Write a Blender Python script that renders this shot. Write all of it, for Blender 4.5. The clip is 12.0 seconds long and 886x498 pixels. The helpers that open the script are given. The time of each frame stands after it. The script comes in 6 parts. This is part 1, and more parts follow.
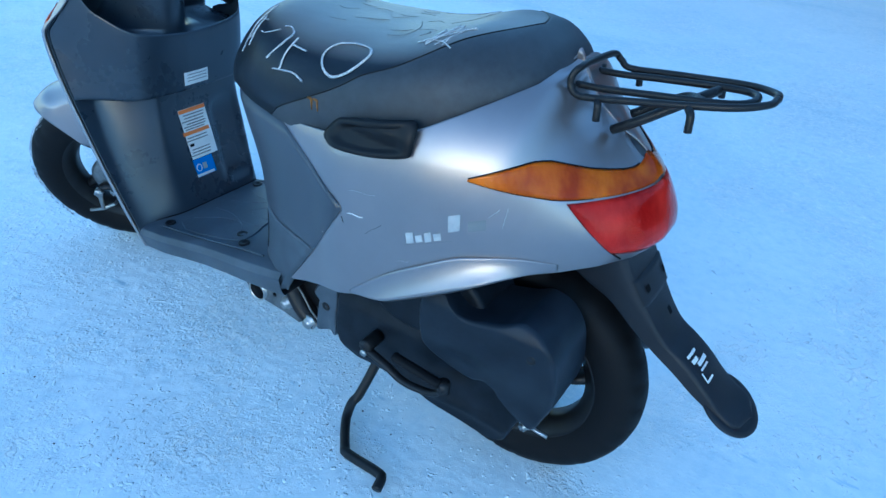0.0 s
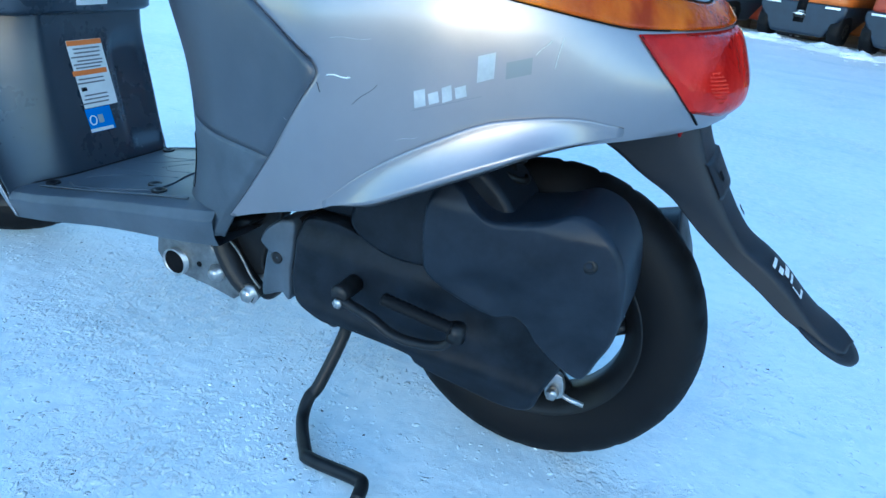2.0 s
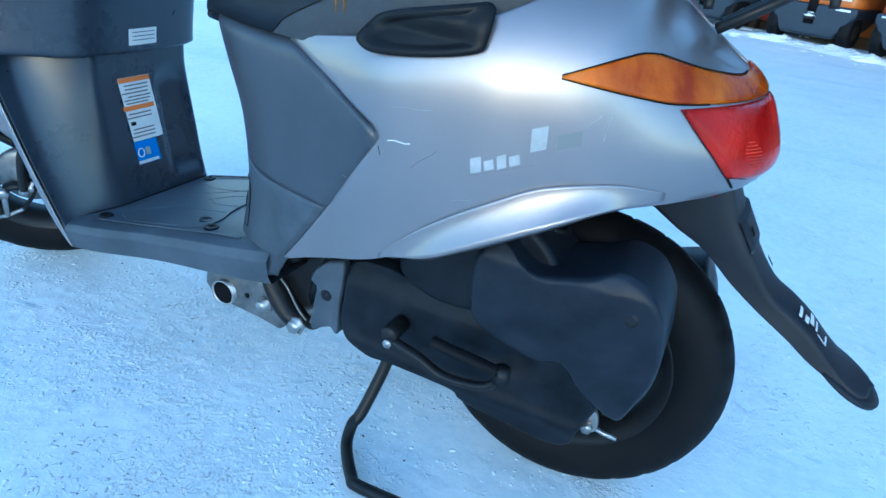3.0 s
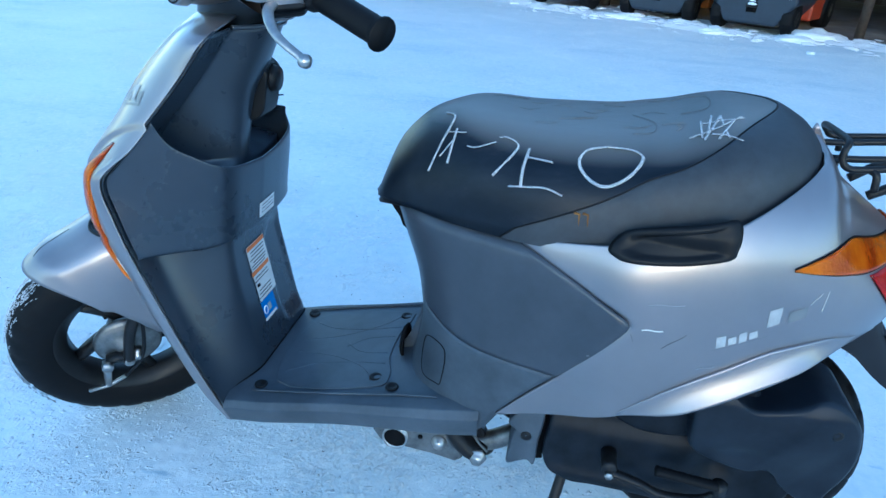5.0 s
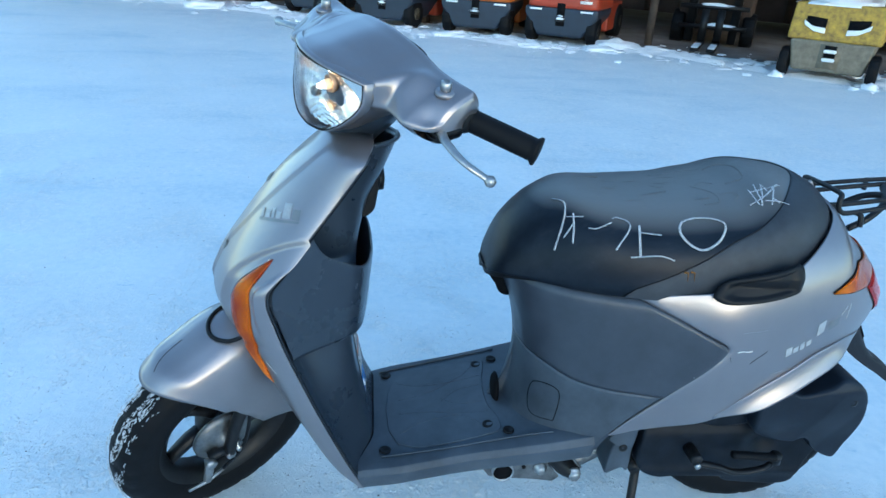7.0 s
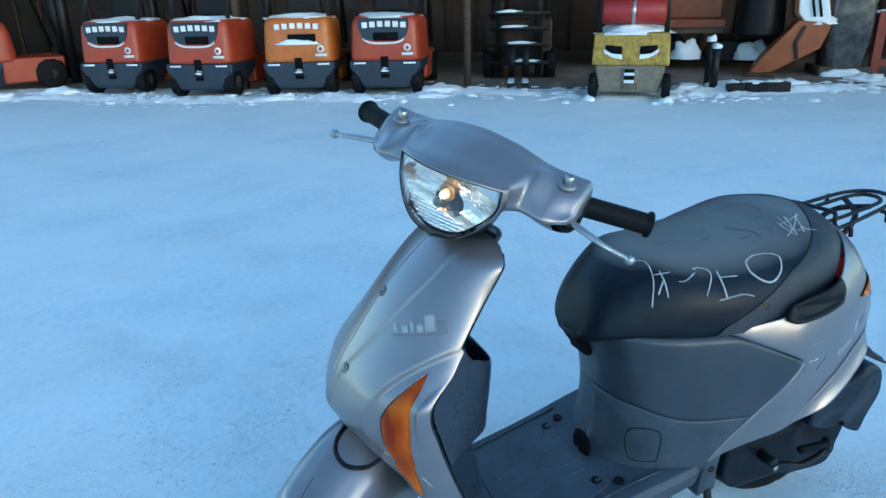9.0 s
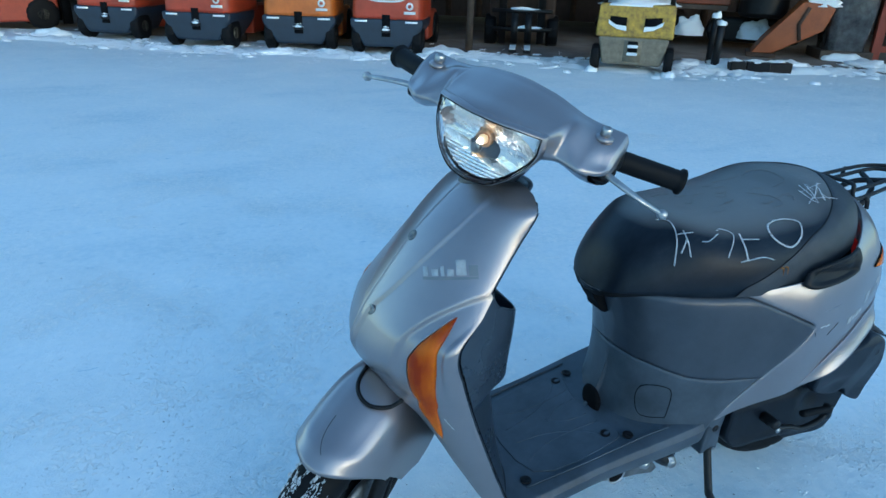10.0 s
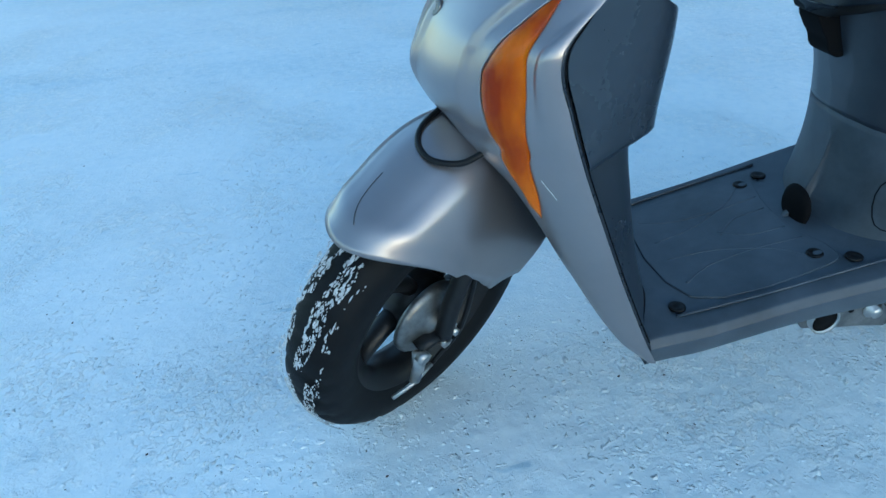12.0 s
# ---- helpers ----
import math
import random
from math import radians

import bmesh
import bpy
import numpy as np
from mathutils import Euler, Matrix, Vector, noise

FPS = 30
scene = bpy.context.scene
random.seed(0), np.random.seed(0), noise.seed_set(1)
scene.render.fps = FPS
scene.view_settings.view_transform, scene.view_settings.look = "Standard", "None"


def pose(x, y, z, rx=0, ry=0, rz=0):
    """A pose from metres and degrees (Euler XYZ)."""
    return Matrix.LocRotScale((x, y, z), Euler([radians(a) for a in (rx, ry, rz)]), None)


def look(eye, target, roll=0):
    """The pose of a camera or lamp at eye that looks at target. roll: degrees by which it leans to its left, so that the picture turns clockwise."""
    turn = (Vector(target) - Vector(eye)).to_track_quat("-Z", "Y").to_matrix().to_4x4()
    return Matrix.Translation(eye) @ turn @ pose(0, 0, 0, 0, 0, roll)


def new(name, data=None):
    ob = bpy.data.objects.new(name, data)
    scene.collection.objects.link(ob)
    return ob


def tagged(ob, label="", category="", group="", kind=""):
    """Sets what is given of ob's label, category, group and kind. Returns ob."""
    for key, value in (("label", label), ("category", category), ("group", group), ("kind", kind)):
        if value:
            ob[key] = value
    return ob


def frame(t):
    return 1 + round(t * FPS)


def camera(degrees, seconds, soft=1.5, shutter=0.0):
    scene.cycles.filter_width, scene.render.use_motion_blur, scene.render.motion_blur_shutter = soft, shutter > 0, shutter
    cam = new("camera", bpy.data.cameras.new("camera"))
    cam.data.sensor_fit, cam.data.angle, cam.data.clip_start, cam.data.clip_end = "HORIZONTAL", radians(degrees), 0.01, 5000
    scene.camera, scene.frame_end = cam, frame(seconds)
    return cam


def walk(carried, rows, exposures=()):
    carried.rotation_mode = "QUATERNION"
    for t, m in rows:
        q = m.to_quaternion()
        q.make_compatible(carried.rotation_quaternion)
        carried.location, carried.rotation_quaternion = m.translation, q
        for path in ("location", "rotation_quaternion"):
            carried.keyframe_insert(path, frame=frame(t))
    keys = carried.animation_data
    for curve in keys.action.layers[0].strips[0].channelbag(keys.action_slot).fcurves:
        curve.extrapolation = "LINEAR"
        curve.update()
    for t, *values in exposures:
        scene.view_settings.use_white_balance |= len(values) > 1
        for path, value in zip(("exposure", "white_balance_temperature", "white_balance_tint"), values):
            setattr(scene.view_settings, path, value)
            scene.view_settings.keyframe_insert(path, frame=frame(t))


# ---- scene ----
cam = camera(66.3, 12.0)
PATH = [
    (0, (-0.304, 0.796, 0.913), (0.565, -0.653, -0.156), 4.6),
    (0.5, (-0.203, 0.762, 0.767), (0.595, -0.819, -0.162), 4.7),
    (1, (-0.176, 0.738, 0.616), (0.429, -0.955, -0.26), 6.0),
    (1.5, (-0.169, 0.745, 0.607), (0.492, -0.943, -0.238), 6.2),
    (2, (-0.157, 0.749, 0.606), (0.52, -0.937, -0.231), 6.6),
    (2.5, (-0.153, 0.756, 0.609), (0.531, -0.925, -0.23), 6.7),
    (3, (-0.114, 0.788, 0.675), (0.567, -0.886, -0.182), 6.9),
    (3.2, (-0.097, 0.806, 0.713), (0.569, -0.855, -0.18), 6.3),
    (4.8, (0.251, 0.891, 0.879), (0.66, -0.84, -0.034), 1.2),
    (5, (0.311, 0.915, 0.898), (0.614, -0.853, 0.015), 3.5),
    (5.5, (0.407, 0.943, 0.949), (0.603, -0.871, 0.132), 0.9),
    (6, (0.525, 0.953, 0.95), (0.582, -0.86, 0.107), 1.4),
    (6.5, (0.636, 0.982, 0.977), (0.631, -0.798, 0.065), 3.4),
    (7, (0.76, 1.044, 1.038), (0.539, -0.759, 0.201), 3.2),
    (7.2, (0.804, 1.056, 1.052), (0.522, -0.745, 0.231), 2.8),
    (8.8, (1.159, 0.939, 1.112), (0.475, -0.795, 0.385), -2.0),
    (9, (1.201, 0.935, 1.117), (0.475, -0.787, 0.405), -1.5),
    (9.5, (1.253, 0.923, 1.112), (0.487, -0.774, 0.382), 0.6),
    (10, (1.271, 0.922, 1.087), (0.521, -0.751, 0.287), 1.8),
    (10.5, (1.282, 0.924, 1.063), (0.557, -0.731, 0.207), 1.9),
    (11, (1.264, 0.901, 1.016), (0.621, -0.751, 0.091), 1.9),
    (11.5, (1.15, 0.798, 0.929), (0.713, -0.857, -0.105), 0.7),
    (12, (1.083, 0.711, 0.735), (0.875, -0.955, -0.353), -3.7),
]
walk(cam, [(t, look(eye, target, roll)) for t, eye, target, roll in PATH], exposures=[(0, 1.95, 4600, 0), (0.5, 2.03, 4550, 0), (1, 2.22, 4750, 0), (1.5, 2.33, 4850, 0), (2.5, 2.32, 4800, 0), (5, 2.13, 4900, 2), (5.5, 2.07, 4920, 3), (6, 2.00, 4980, 3), (7, 2.02, 5330, 2), (9, 1.76, 5150, -2), (9.5, 1.69, 5150, -2), (10, 1.63, 5060, -2), (10.5, 1.68, 5180, -2), (11, 1.77, 5050, -2), (12, 1.84, 5380, -2)])

# ---- light ----
world = bpy.data.worlds.new("world")
scene.world = world
world.use_nodes = True
wn = world.node_tree
sky = wn.nodes.new("ShaderNodeTexSky")
sky.sky_type = "NISHITA"
sky.sun_disc = False
sky.sun_elevation = radians(8)
sky.sun_rotation = radians(-10)
sky.air_density = 1.0
sky.dust_density = 0.6
sky.ozone_density = 1.5
wn.links.new(sky.outputs[0], wn.nodes["Background"].inputs[0])
wn.nodes["Background"].inputs[1].default_value = 0.15
sun_data = bpy.data.lights.new("sun", "SUN")
sun_data.energy, sun_data.angle, sun_data.color = 0.06, radians(25), (1.0, 0.80, 0.62)
sun = new("sun", sun_data)
SUN_AZ, SUN_EL = radians(100), radians(8)
sun.matrix_world = look((10 * math.cos(SUN_AZ), 10 * math.sin(SUN_AZ), 10 * math.tan(SUN_EL)), (0, 0, 0))


# ---- materials ----
def shader(name, colour, rough=0.5, metal=0.0, coat=0.0):
    m = bpy.data.materials.new(name)
    m.use_nodes = True
    b = m.node_tree.nodes["Principled BSDF"]
    b.inputs["Base Color"].default_value = (*colour, 1)
    b.inputs["Roughness"].default_value = rough
    b.inputs["Metallic"].default_value = metal
    b.inputs["Coat Weight"].default_value = coat
    b.inputs["Coat Roughness"].default_value = 0.08
    return m, m.node_tree, b


def grain(tree, scale, detail=4.0, rough=0.6, coords="Object", stretch=(1, 1, 1)):
    tc = tree.nodes.new("ShaderNodeTexCoord")
    mp = tree.nodes.new("ShaderNodeMapping")
    mp.inputs["Scale"].default_value = stretch
    nz = tree.nodes.new("ShaderNodeTexNoise")
    nz.inputs["Scale"].default_value = scale
    nz.inputs["Detail"].default_value = detail
    nz.inputs["Roughness"].default_value = rough
    tree.links.new(tc.outputs[coords], mp.inputs[0])
    tree.links.new(mp.outputs[0], nz.inputs["Vector"])
    return nz.outputs["Fac"]


def ramp(tree, fac, stops):
    r = tree.nodes.new("ShaderNodeValToRGB")
    r.color_ramp.elements[0].position, r.color_ramp.elements[0].color = stops[0][0], (*stops[0][1], 1)
    r.color_ramp.elements[1].position, r.color_ramp.elements[1].color = stops[-1][0], (*stops[-1][1], 1)
    for p, c in stops[1:-1]:
        r.color_ramp.elements.new(p).color = (*c, 1)
    tree.links.new(fac, r.inputs[0])
    return r.outputs[0]


def bump(tree, b, fac, strength, distance):
    n = tree.nodes.new("ShaderNodeBump")
    n.inputs["Strength"].default_value, n.inputs["Distance"].default_value = strength, distance
    tree.links.new(fac, n.inputs["Height"])
    tree.links.new(n.outputs[0], b.inputs["Normal"])
    return n


def worn(name, dark, light, rough, metal=0.0, scale=18.0, fine=400.0, relief=0.0004, coat=0.0, spread=0.12, gloss=0.5):
    """A surface with stains at one scale and grain at another."""
    m, t, b = shader(name, light, rough, metal, coat)
    b.inputs["Specular IOR Level"].default_value = gloss
    big = grain(t, scale, 6.0, 0.65)
    t.links.new(ramp(t, big, [(0.3, dark), (0.7, light)]), b.inputs["Base Color"])
    rr = t.nodes.new("ShaderNodeMapRange")
    rr.inputs["To Min"].default_value, rr.inputs["To Max"].default_value = max(0.02, rough - spread), min(1, rough + spread)
    t.links.new(big, rr.inputs["Value"])
    t.links.new(rr.outputs[0], b.inputs["Roughness"])
    if relief:
        bump(t, b, grain(t, fine, 2.0), 0.5, relief)
    return m


SILVER = worn("silver_paint", (0.268, 0.248, 0.256), (0.322, 0.298, 0.305), 0.35, 0.8, 5, 900, 0.00003, 0.35, 0.06)
PLASTIC = worn("grey_plastic", (0.018, 0.025, 0.038), (0.031, 0.042, 0.060), 0.28, 0, 7, 1500, 0.0001, 0, 0.045, 0.60)
KNEE = worn("faded_plastic", (0.027, 0.033, 0.045), (0.054, 0.063, 0.082), 0.36, 0, 11, 1500, 0.0002, 0, 0.10, 0.58)
DUSTY = worn("dusty_plastic", (0.034, 0.043, 0.056), (0.080, 0.098, 0.124), 0.5, 0, 12, 1500, 0.0002, 0, 0.10, 0.45)
PLASTIC_DARK = worn("dark_plastic", (0.008, 0.009, 0.013), (0.018, 0.020, 0.026), 0.5, 0, 9, 1500, 0.0003, 0, 0.08, 0.35)
BLACK = worn("black_plastic", (0.004, 0.004, 0.005), (0.010, 0.010, 0.011), 0.45, 0, 25, 900, 0.0002, 0, 0.1, 0.22)
RUBBER = worn("rubber", (0.004, 0.004, 0.005), (0.0065, 0.0065, 0.0072), 0.60, 0, 40, 700, 0.0004, 0, 0.12, 0.16)
ENGINE = worn("engine_cover", (0.002, 0.003, 0.005), (0.014, 0.018, 0.026), 0.44, 0, 22, 900, 0.0004, 0, 0.14, 0.17)
AIRBOX = worn("airbox_plastic", (0.004, 0.006, 0.011), (0.021, 0.028, 0.041), 0.40, 0, 14, 900, 0.0004, 0, 0.14, 0.26)
STEEL = worn("zinc_steel", (0.32, 0.31, 0.30), (0.52, 0.51, 0.50), 0.34, 0.9, 60, 900, 0.0001)
ALLOY = worn("cast_alloy", (0.11, 0.11, 0.11), (0.27, 0.27, 0.265), 0.42, 0.85, 50, 700, 0.0003)
BLACK_STEEL = worn("black_steel", (0.005, 0.005, 0.006), (0.013, 0.013, 0.014), 0.42, 0.0, 60, 900, 0.0002, 0, 0.12, 0.3)
GAP, _, gap_b = shader("dark_gap", (0.005, 0.005, 0.006), 0.8)
gap_b.inputs["Specular IOR Level"].default_value = 0.1
WHITE = worn("white_sticker", (0.72, 0.72, 0.7), (0.82, 0.82, 0.8), 0.4, 0, 30, 900, 0)
CHALK, ct, cb = shader("chalk", (0.75, 0.76, 0.76), 0.95)


# ---- shape helpers ----
def keyed(*keys):
    """A smooth curve through (t, value) keys, with no overshoot."""
    ks = sorted(keys)
    xs, ys = [k[0] for k in ks], [k[1] for k in ks]
    n = len(xs)
    d = [(ys[i + 1] - ys[i]) / (xs[i + 1] - xs[i]) for i in range(n - 1)]
    m = [d[0]] + [0 if d[i - 1] * d[i] <= 0 else 2 * d[i - 1] * d[i] / (d[i - 1] + d[i]) for i in range(1, n - 1)] + [d[-1]]

    def f(t):
        if t <= xs[0]:
            return ys[0]
        if t >= xs[-1]:
            return ys[-1]
        i = max(j for j in range(n - 1) if xs[j] <= t)
        h = xs[i + 1] - xs[i]
        s = (t - xs[i]) / h
        return (ys[i] * (1 + 2 * s) * (1 - s) ** 2 + m[i] * h * s * (1 - s) ** 2 + ys[i + 1] * s * s * (3 - 2 * s) - m[i + 1] * h * s * s * (1 - s))
    return f


def straight(*keys):
    ks = sorted(keys)
    xs, ys = [k[0] for k in ks], [k[1] for k in ks]
    return lambda t: float(np.interp(t, xs, ys))


def smooth(a, b, t):
    s = min(1.0, max(0.0, (t - a) / (b - a)))
    return s * s * (3 - 2 * s)


def sheet(fn, nu, nv, loop=False, flip=False):
    """A grid of fn(u, v), u and v from 0 to 1; loop closes it in u."""
    bm = bmesh.new()
    cols = nu if loop else nu + 1
    vs = [[bm.verts.new(fn(i / nu, j / nv)) for i in range(cols)] for j in range(nv + 1)]
    for j in range(nv):
        for i in range(nu):
            k = (i + 1) % cols
            q = [vs[j][i], vs[j][k], vs[j + 1][k], vs[j + 1][i]]
            try:
                bm.faces.new(q[::-1] if flip else q)
            except ValueError:
                pass
    bmesh.ops.remove_doubles(bm, verts=bm.verts[:], dist=1e-5)
    bmesh.ops.dissolve_degenerate(bm, edges=bm.edges[:], dist=1e-6)
    return bm


def prism(outline, y0, y1, steps=((0, 0),)):
    """An outline of (x, z) extruded along y."""
    bm = bmesh.new()
    a = [bm.verts.new((x, y0, z)) for x, z in outline]
    b = [bm.verts.new((x, y1, z)) for x, z in outline]
    n = len(outline)
    for i in range(n):
        bm.faces.new((a[i], a[(i + 1) % n], b[(i + 1) % n], b[i]))
    bm.faces.new(a[::-1])
    bm.faces.new(b)
    bmesh.ops.recalc_face_normals(bm, faces=bm.faces[:])
    return bm


def rounded(points, each=6):
    """A closed smooth outline through a few corner points."""
    n, out = len(points), []
    for i in range(n):
        p0, p1, p2, p3 = (Vector(points[(i + k) % n]) for k in (-1, 0, 1, 2))
        for j in range(each):
            t = j / each
            out.append(tuple(0.5 * ((2 * p1) + (p2 - p0) * t + (2 * p0 - 5 * p1 + 4 * p2 - p3) * t * t + (3 * p1 - p0 - 3 * p2 + p3) * t ** 3)))
    return out


def flow(points, each=8):
    """An open smooth line through a few points."""
    ps = [Vector(p) for p in points]
    ps = [2 * ps[0] - ps[1]] + ps + [2 * ps[-1] - ps[-2]]
    out = []
    for i in range(1, len(ps) - 2):
        p0, p1, p2, p3 = ps[i - 1:i + 3]
        for j in range(each):
            t = j / each
            out.append(0.5 * ((2 * p1) + (p2 - p0) * t + (2 * p0 - 5 * p1 + 4 * p2 - p3) * t * t + (3 * p1 - p0 - 3 * p2 + p3) * t ** 3))
    return out + [ps[-2]]


def tube(line, radius, sides=10, flat=1.0, bm=None):
    """A closed tube along a line; radius may be a function of 0..1."""
    bm = bm or bmesh.new()
    ps = [Vector(p) for p in line]
    rings, up = [], None
    for i, p in enumerate(ps):
        d = (ps[min(i + 1, len(ps) - 1)] - ps[max(i - 1, 0)]).normalized()
        if up is None:
            up = d.orthogonal().normalized() if abs(d.z) > 0.9 else Vector((0, 0, 1))
        side = d.cross(up).normalized()
        up = side.cross(d).normalized()
        r = radius(i / (len(ps) - 1)) if callable(radius) else radius
        rings.append([bm.verts.new(p + r * (math.cos(a) * side + flat * math.sin(a) * up)) for a in (2 * math.pi * k / sides for k in range(sides))])
    for a, b in zip(rings, rings[1:]):
        for k in range(sides):
            bm.faces.new((a[k], a[(k + 1) % sides], b[(k + 1) % sides], b[k]))
    bm.faces.new(rings[0][::-1])
    bm.faces.new(rings[-1])
    bmesh.ops.recalc_face_normals(bm, faces=bm.faces[:])
    return bm


def turned(profile, centre=(0, 0, 0), axis="y", sides=32, bm=None, wobble=None, capped=True):
    """A body of revolution from (radius, along) pairs."""
    bm = bm or bmesh.new()
    rings = []
    for n, (r, h) in enumerate(profile):
        ring = []
        for k in range(sides):
            a = 2 * math.pi * k / sides
            rr = r + (wobble(n, k) if wobble else 0)
            c, s = rr * math.cos(a), rr * math.sin(a)
            v = {"y": (c, h, s), "x": (h, c, s), "z": (c, s, h)}[axis]
            ring.append(bm.verts.new(Vector(centre) + Vector(v)))
        rings.append(ring)
    for a, b in zip(rings, rings[1:]):
        for k in range(sides):
            bm.faces.new((a[k], a[(k + 1) % sides], b[(k + 1) % sides], b[k]))
    if capped and profile[0][0] > 1e-4:
        bm.faces.new(rings[0])
    if capped and profile[-1][0] > 1e-4:
        bm.faces.new(rings[-1])
    bmesh.ops.remove_doubles(bm, verts=bm.verts[:], dist=1e-6)
    bmesh.ops.recalc_face_normals(bm, faces=bm.faces[:])
    return bm


def block(x0, x1, y0, y1, z0, z1, bm=None):
    bm = bm or bmesh.new()
    vs = [bm.verts.new((x, y, z)) for x in (x0, x1) for y in (y0, y1) for z in (z0, z1)]
    for f in ((0, 1, 3, 2), (4, 6, 7, 5), (0, 4, 5, 1), (2, 3, 7, 6), (0, 2, 6, 4), (1, 5, 7, 3)):
        bm.faces.new([vs[i] for i in f])
    return bm


def part(name, bm, material, parent, label="", soft=True, bevel=0.0, solid=0.0, sub=0, m=None, segments=2):
    """One mesh object under a thing or under a part."""
    if m is not None:
        bmesh.ops.transform(bm, matrix=m, verts=bm.verts[:])
    me = bpy.data.meshes.new(name)
    bm.to_mesh(me)
    bm.free()
    me.materials.append(material)
    ob = new(name, me)
    if parent is not None:
        ob.parent = parent
    if soft:
        for p in me.polygons:
            p.use_smooth = True
    if sub:
        mod = ob.modifiers.new("sub", "SUBSURF")
        mod.levels = mod.render_levels = sub
    if solid:
        mod = ob.modifiers.new("solid", "SOLIDIFY")
        mod.thickness, mod.offset = abs(solid), -1 if solid > 0 else 1
    if bevel:
        mod = ob.modifiers.new("bevel", "BEVEL")
        mod.width, mod.segments, mod.limit_method, mod.angle_limit = bevel, segments, "ANGLE", radians(35)
        mod.harden_normals = True
    if label:
        tagged(ob, label)
    return ob


def thing(name, label, category, group="", kind="", at=None):
    ob = new(name)
    ob.empty_display_size = 0.05
    if at is not None:
        ob.matrix_world = at
    return tagged(ob, label, category, group, kind)


# ---- ground ----
def snow_material():
    """Trampled snow: soft patches, broken crust in places, fine grain."""
    m, t, b = shader("packed_snow", (0.82, 0.84, 0.86), 0.6)
    big, mid, fine = grain(t, 0.9, 6, 0.65), grain(t, 38, 9, 0.66), grain(t, 150, 6, 0.75)
    def op(kind, a, c):
        n = t.nodes.new("ShaderNodeMath")
        n.operation = kind
        for k, v in enumerate((a, c)):
            if isinstance(v, float):
                n.inputs[k].default_value = v
            else:
                t.links.new(v, n.inputs[k])
        return n.outputs[0]
    def ease(v, a, c):
        n = t.nodes.new("ShaderNodeMapRange")
        n.interpolation_type = "SMOOTHSTEP"
        n.inputs["From Min"].default_value, n.inputs["From Max"].default_value = a, c
        t.links.new(v, n.inputs["Value"])
        return n.outputs[0]
    trodden = op("ADD", op("MULTIPLY", ease(grain(t, 2.3, 5, 0.6), 0.44, 0.60), 0.8), 0.2)
    crust = op("MULTIPLY", ease(mid, 0.30, 0.72), trodden)
    pits = op("MULTIPLY", ease(grain(t, 13, 8, 0.72), 0.54, 0.76), trodden)
    tone = op("ADD", op("ADD", op("MULTIPLY", big, 0.22), op("MULTIPLY", mid, 0.22)), 0.25)
    cells = t.nodes.new("ShaderNodeTexVoronoi")
    cells.inputs["Scale"].default_value = 75
    cells.inputs["Detail"].default_value = 2.0
    tc, warp = t.nodes.new("ShaderNodeTexCoord"), t.nodes.new("ShaderNodeVectorMath")
    warp.operation = "MULTIPLY_ADD"
    stir = t.nodes.new("ShaderNodeTexNoise")
    stir.inputs["Scale"].default_value = 45
    t.links.new(tc.outputs["Object"], stir.inputs["Vector"])
    t.links.new(stir.outputs["Color"], warp.inputs[0])
    warp.inputs[1].default_value = (0.02, 0.02, 0.02)
    t.links.new(tc.outputs["Object"], warp.inputs[2])
    t.links.new(warp.outputs[0], cells.inputs["Vector"])
    lumps = op("SUBTRACT", 1.0, ease(cells.outputs["Distance"], 0.15, 0.75))
    crumbly = op("MULTIPLY", lumps, ease(grain(t, 4.2, 7, 0.68), 0.46, 0.58))
    plates = op("MULTIPLY", ease(grain(t, 82, 5, 0.62), 0.50, 0.60), ease(grain(t, 2.6, 7, 0.68), 0.48, 0.57))
    smear = ease(grain(t, 1.1, 5, 0.62, stretch=(0.45, 1.3, 1)), 0.50, 0.72)
    fleck = ease(grain(t, 15, 4, 0.6, stretch=(0.6, 1.7, 1)), 0.66, 0.74)
    tone = op("SUBTRACT", tone, op("MULTIPLY", fleck, 0.13))
    tone = op("ADD", op("SUBTRACT", tone, op("MULTIPLY", pits, 0.10)), op("MULTIPLY", crumbly, 0.11))
    tone = op("SUBTRACT", op("ADD", tone, op("MULTIPLY", plates, 0.09)), op("MULTIPLY", smear, 0.075))
    t.links.new(ramp(t, tone, [(0.34, (0.58, 0.685, 0.745)), (0.46, (0.79, 0.838, 0.855)), (0.60, (0.93, 0.937, 0.92))]), b.inputs["Base Color"])
    b.inputs["Specular IOR Level"].default_value = 0.2
    n1 = bump(t, b, crust, 0.55, 0.0032)
    rough_patch = op("ADD", op("MULTIPLY", ease(grain(t, 3.1, 6, 0.7), 0.46, 0.60), 0.9), 0.1)
    n2 = bump(t, b, op("MULTIPLY", fine, rough_patch), 0.65, 0.0030)
    n3 = bump(t, b, pits, 0.5, -0.005)
    n4 = bump(t, b, op("ADD", op("MULTIPLY", crumbly, 1.5), op("MULTIPLY", plates, 0.45)), 0.95, 0.0036)
    t.links.new(n4.outputs[0], n3.inputs["Normal"])
    t.links.new(n3.outputs[0], n1.inputs["Normal"])
    t.links.new(n1.outputs[0], n2.inputs["Normal"])
    t.links.new(n2.outputs[0], b.inputs["Normal"])
    return m


SNOW = snow_material()


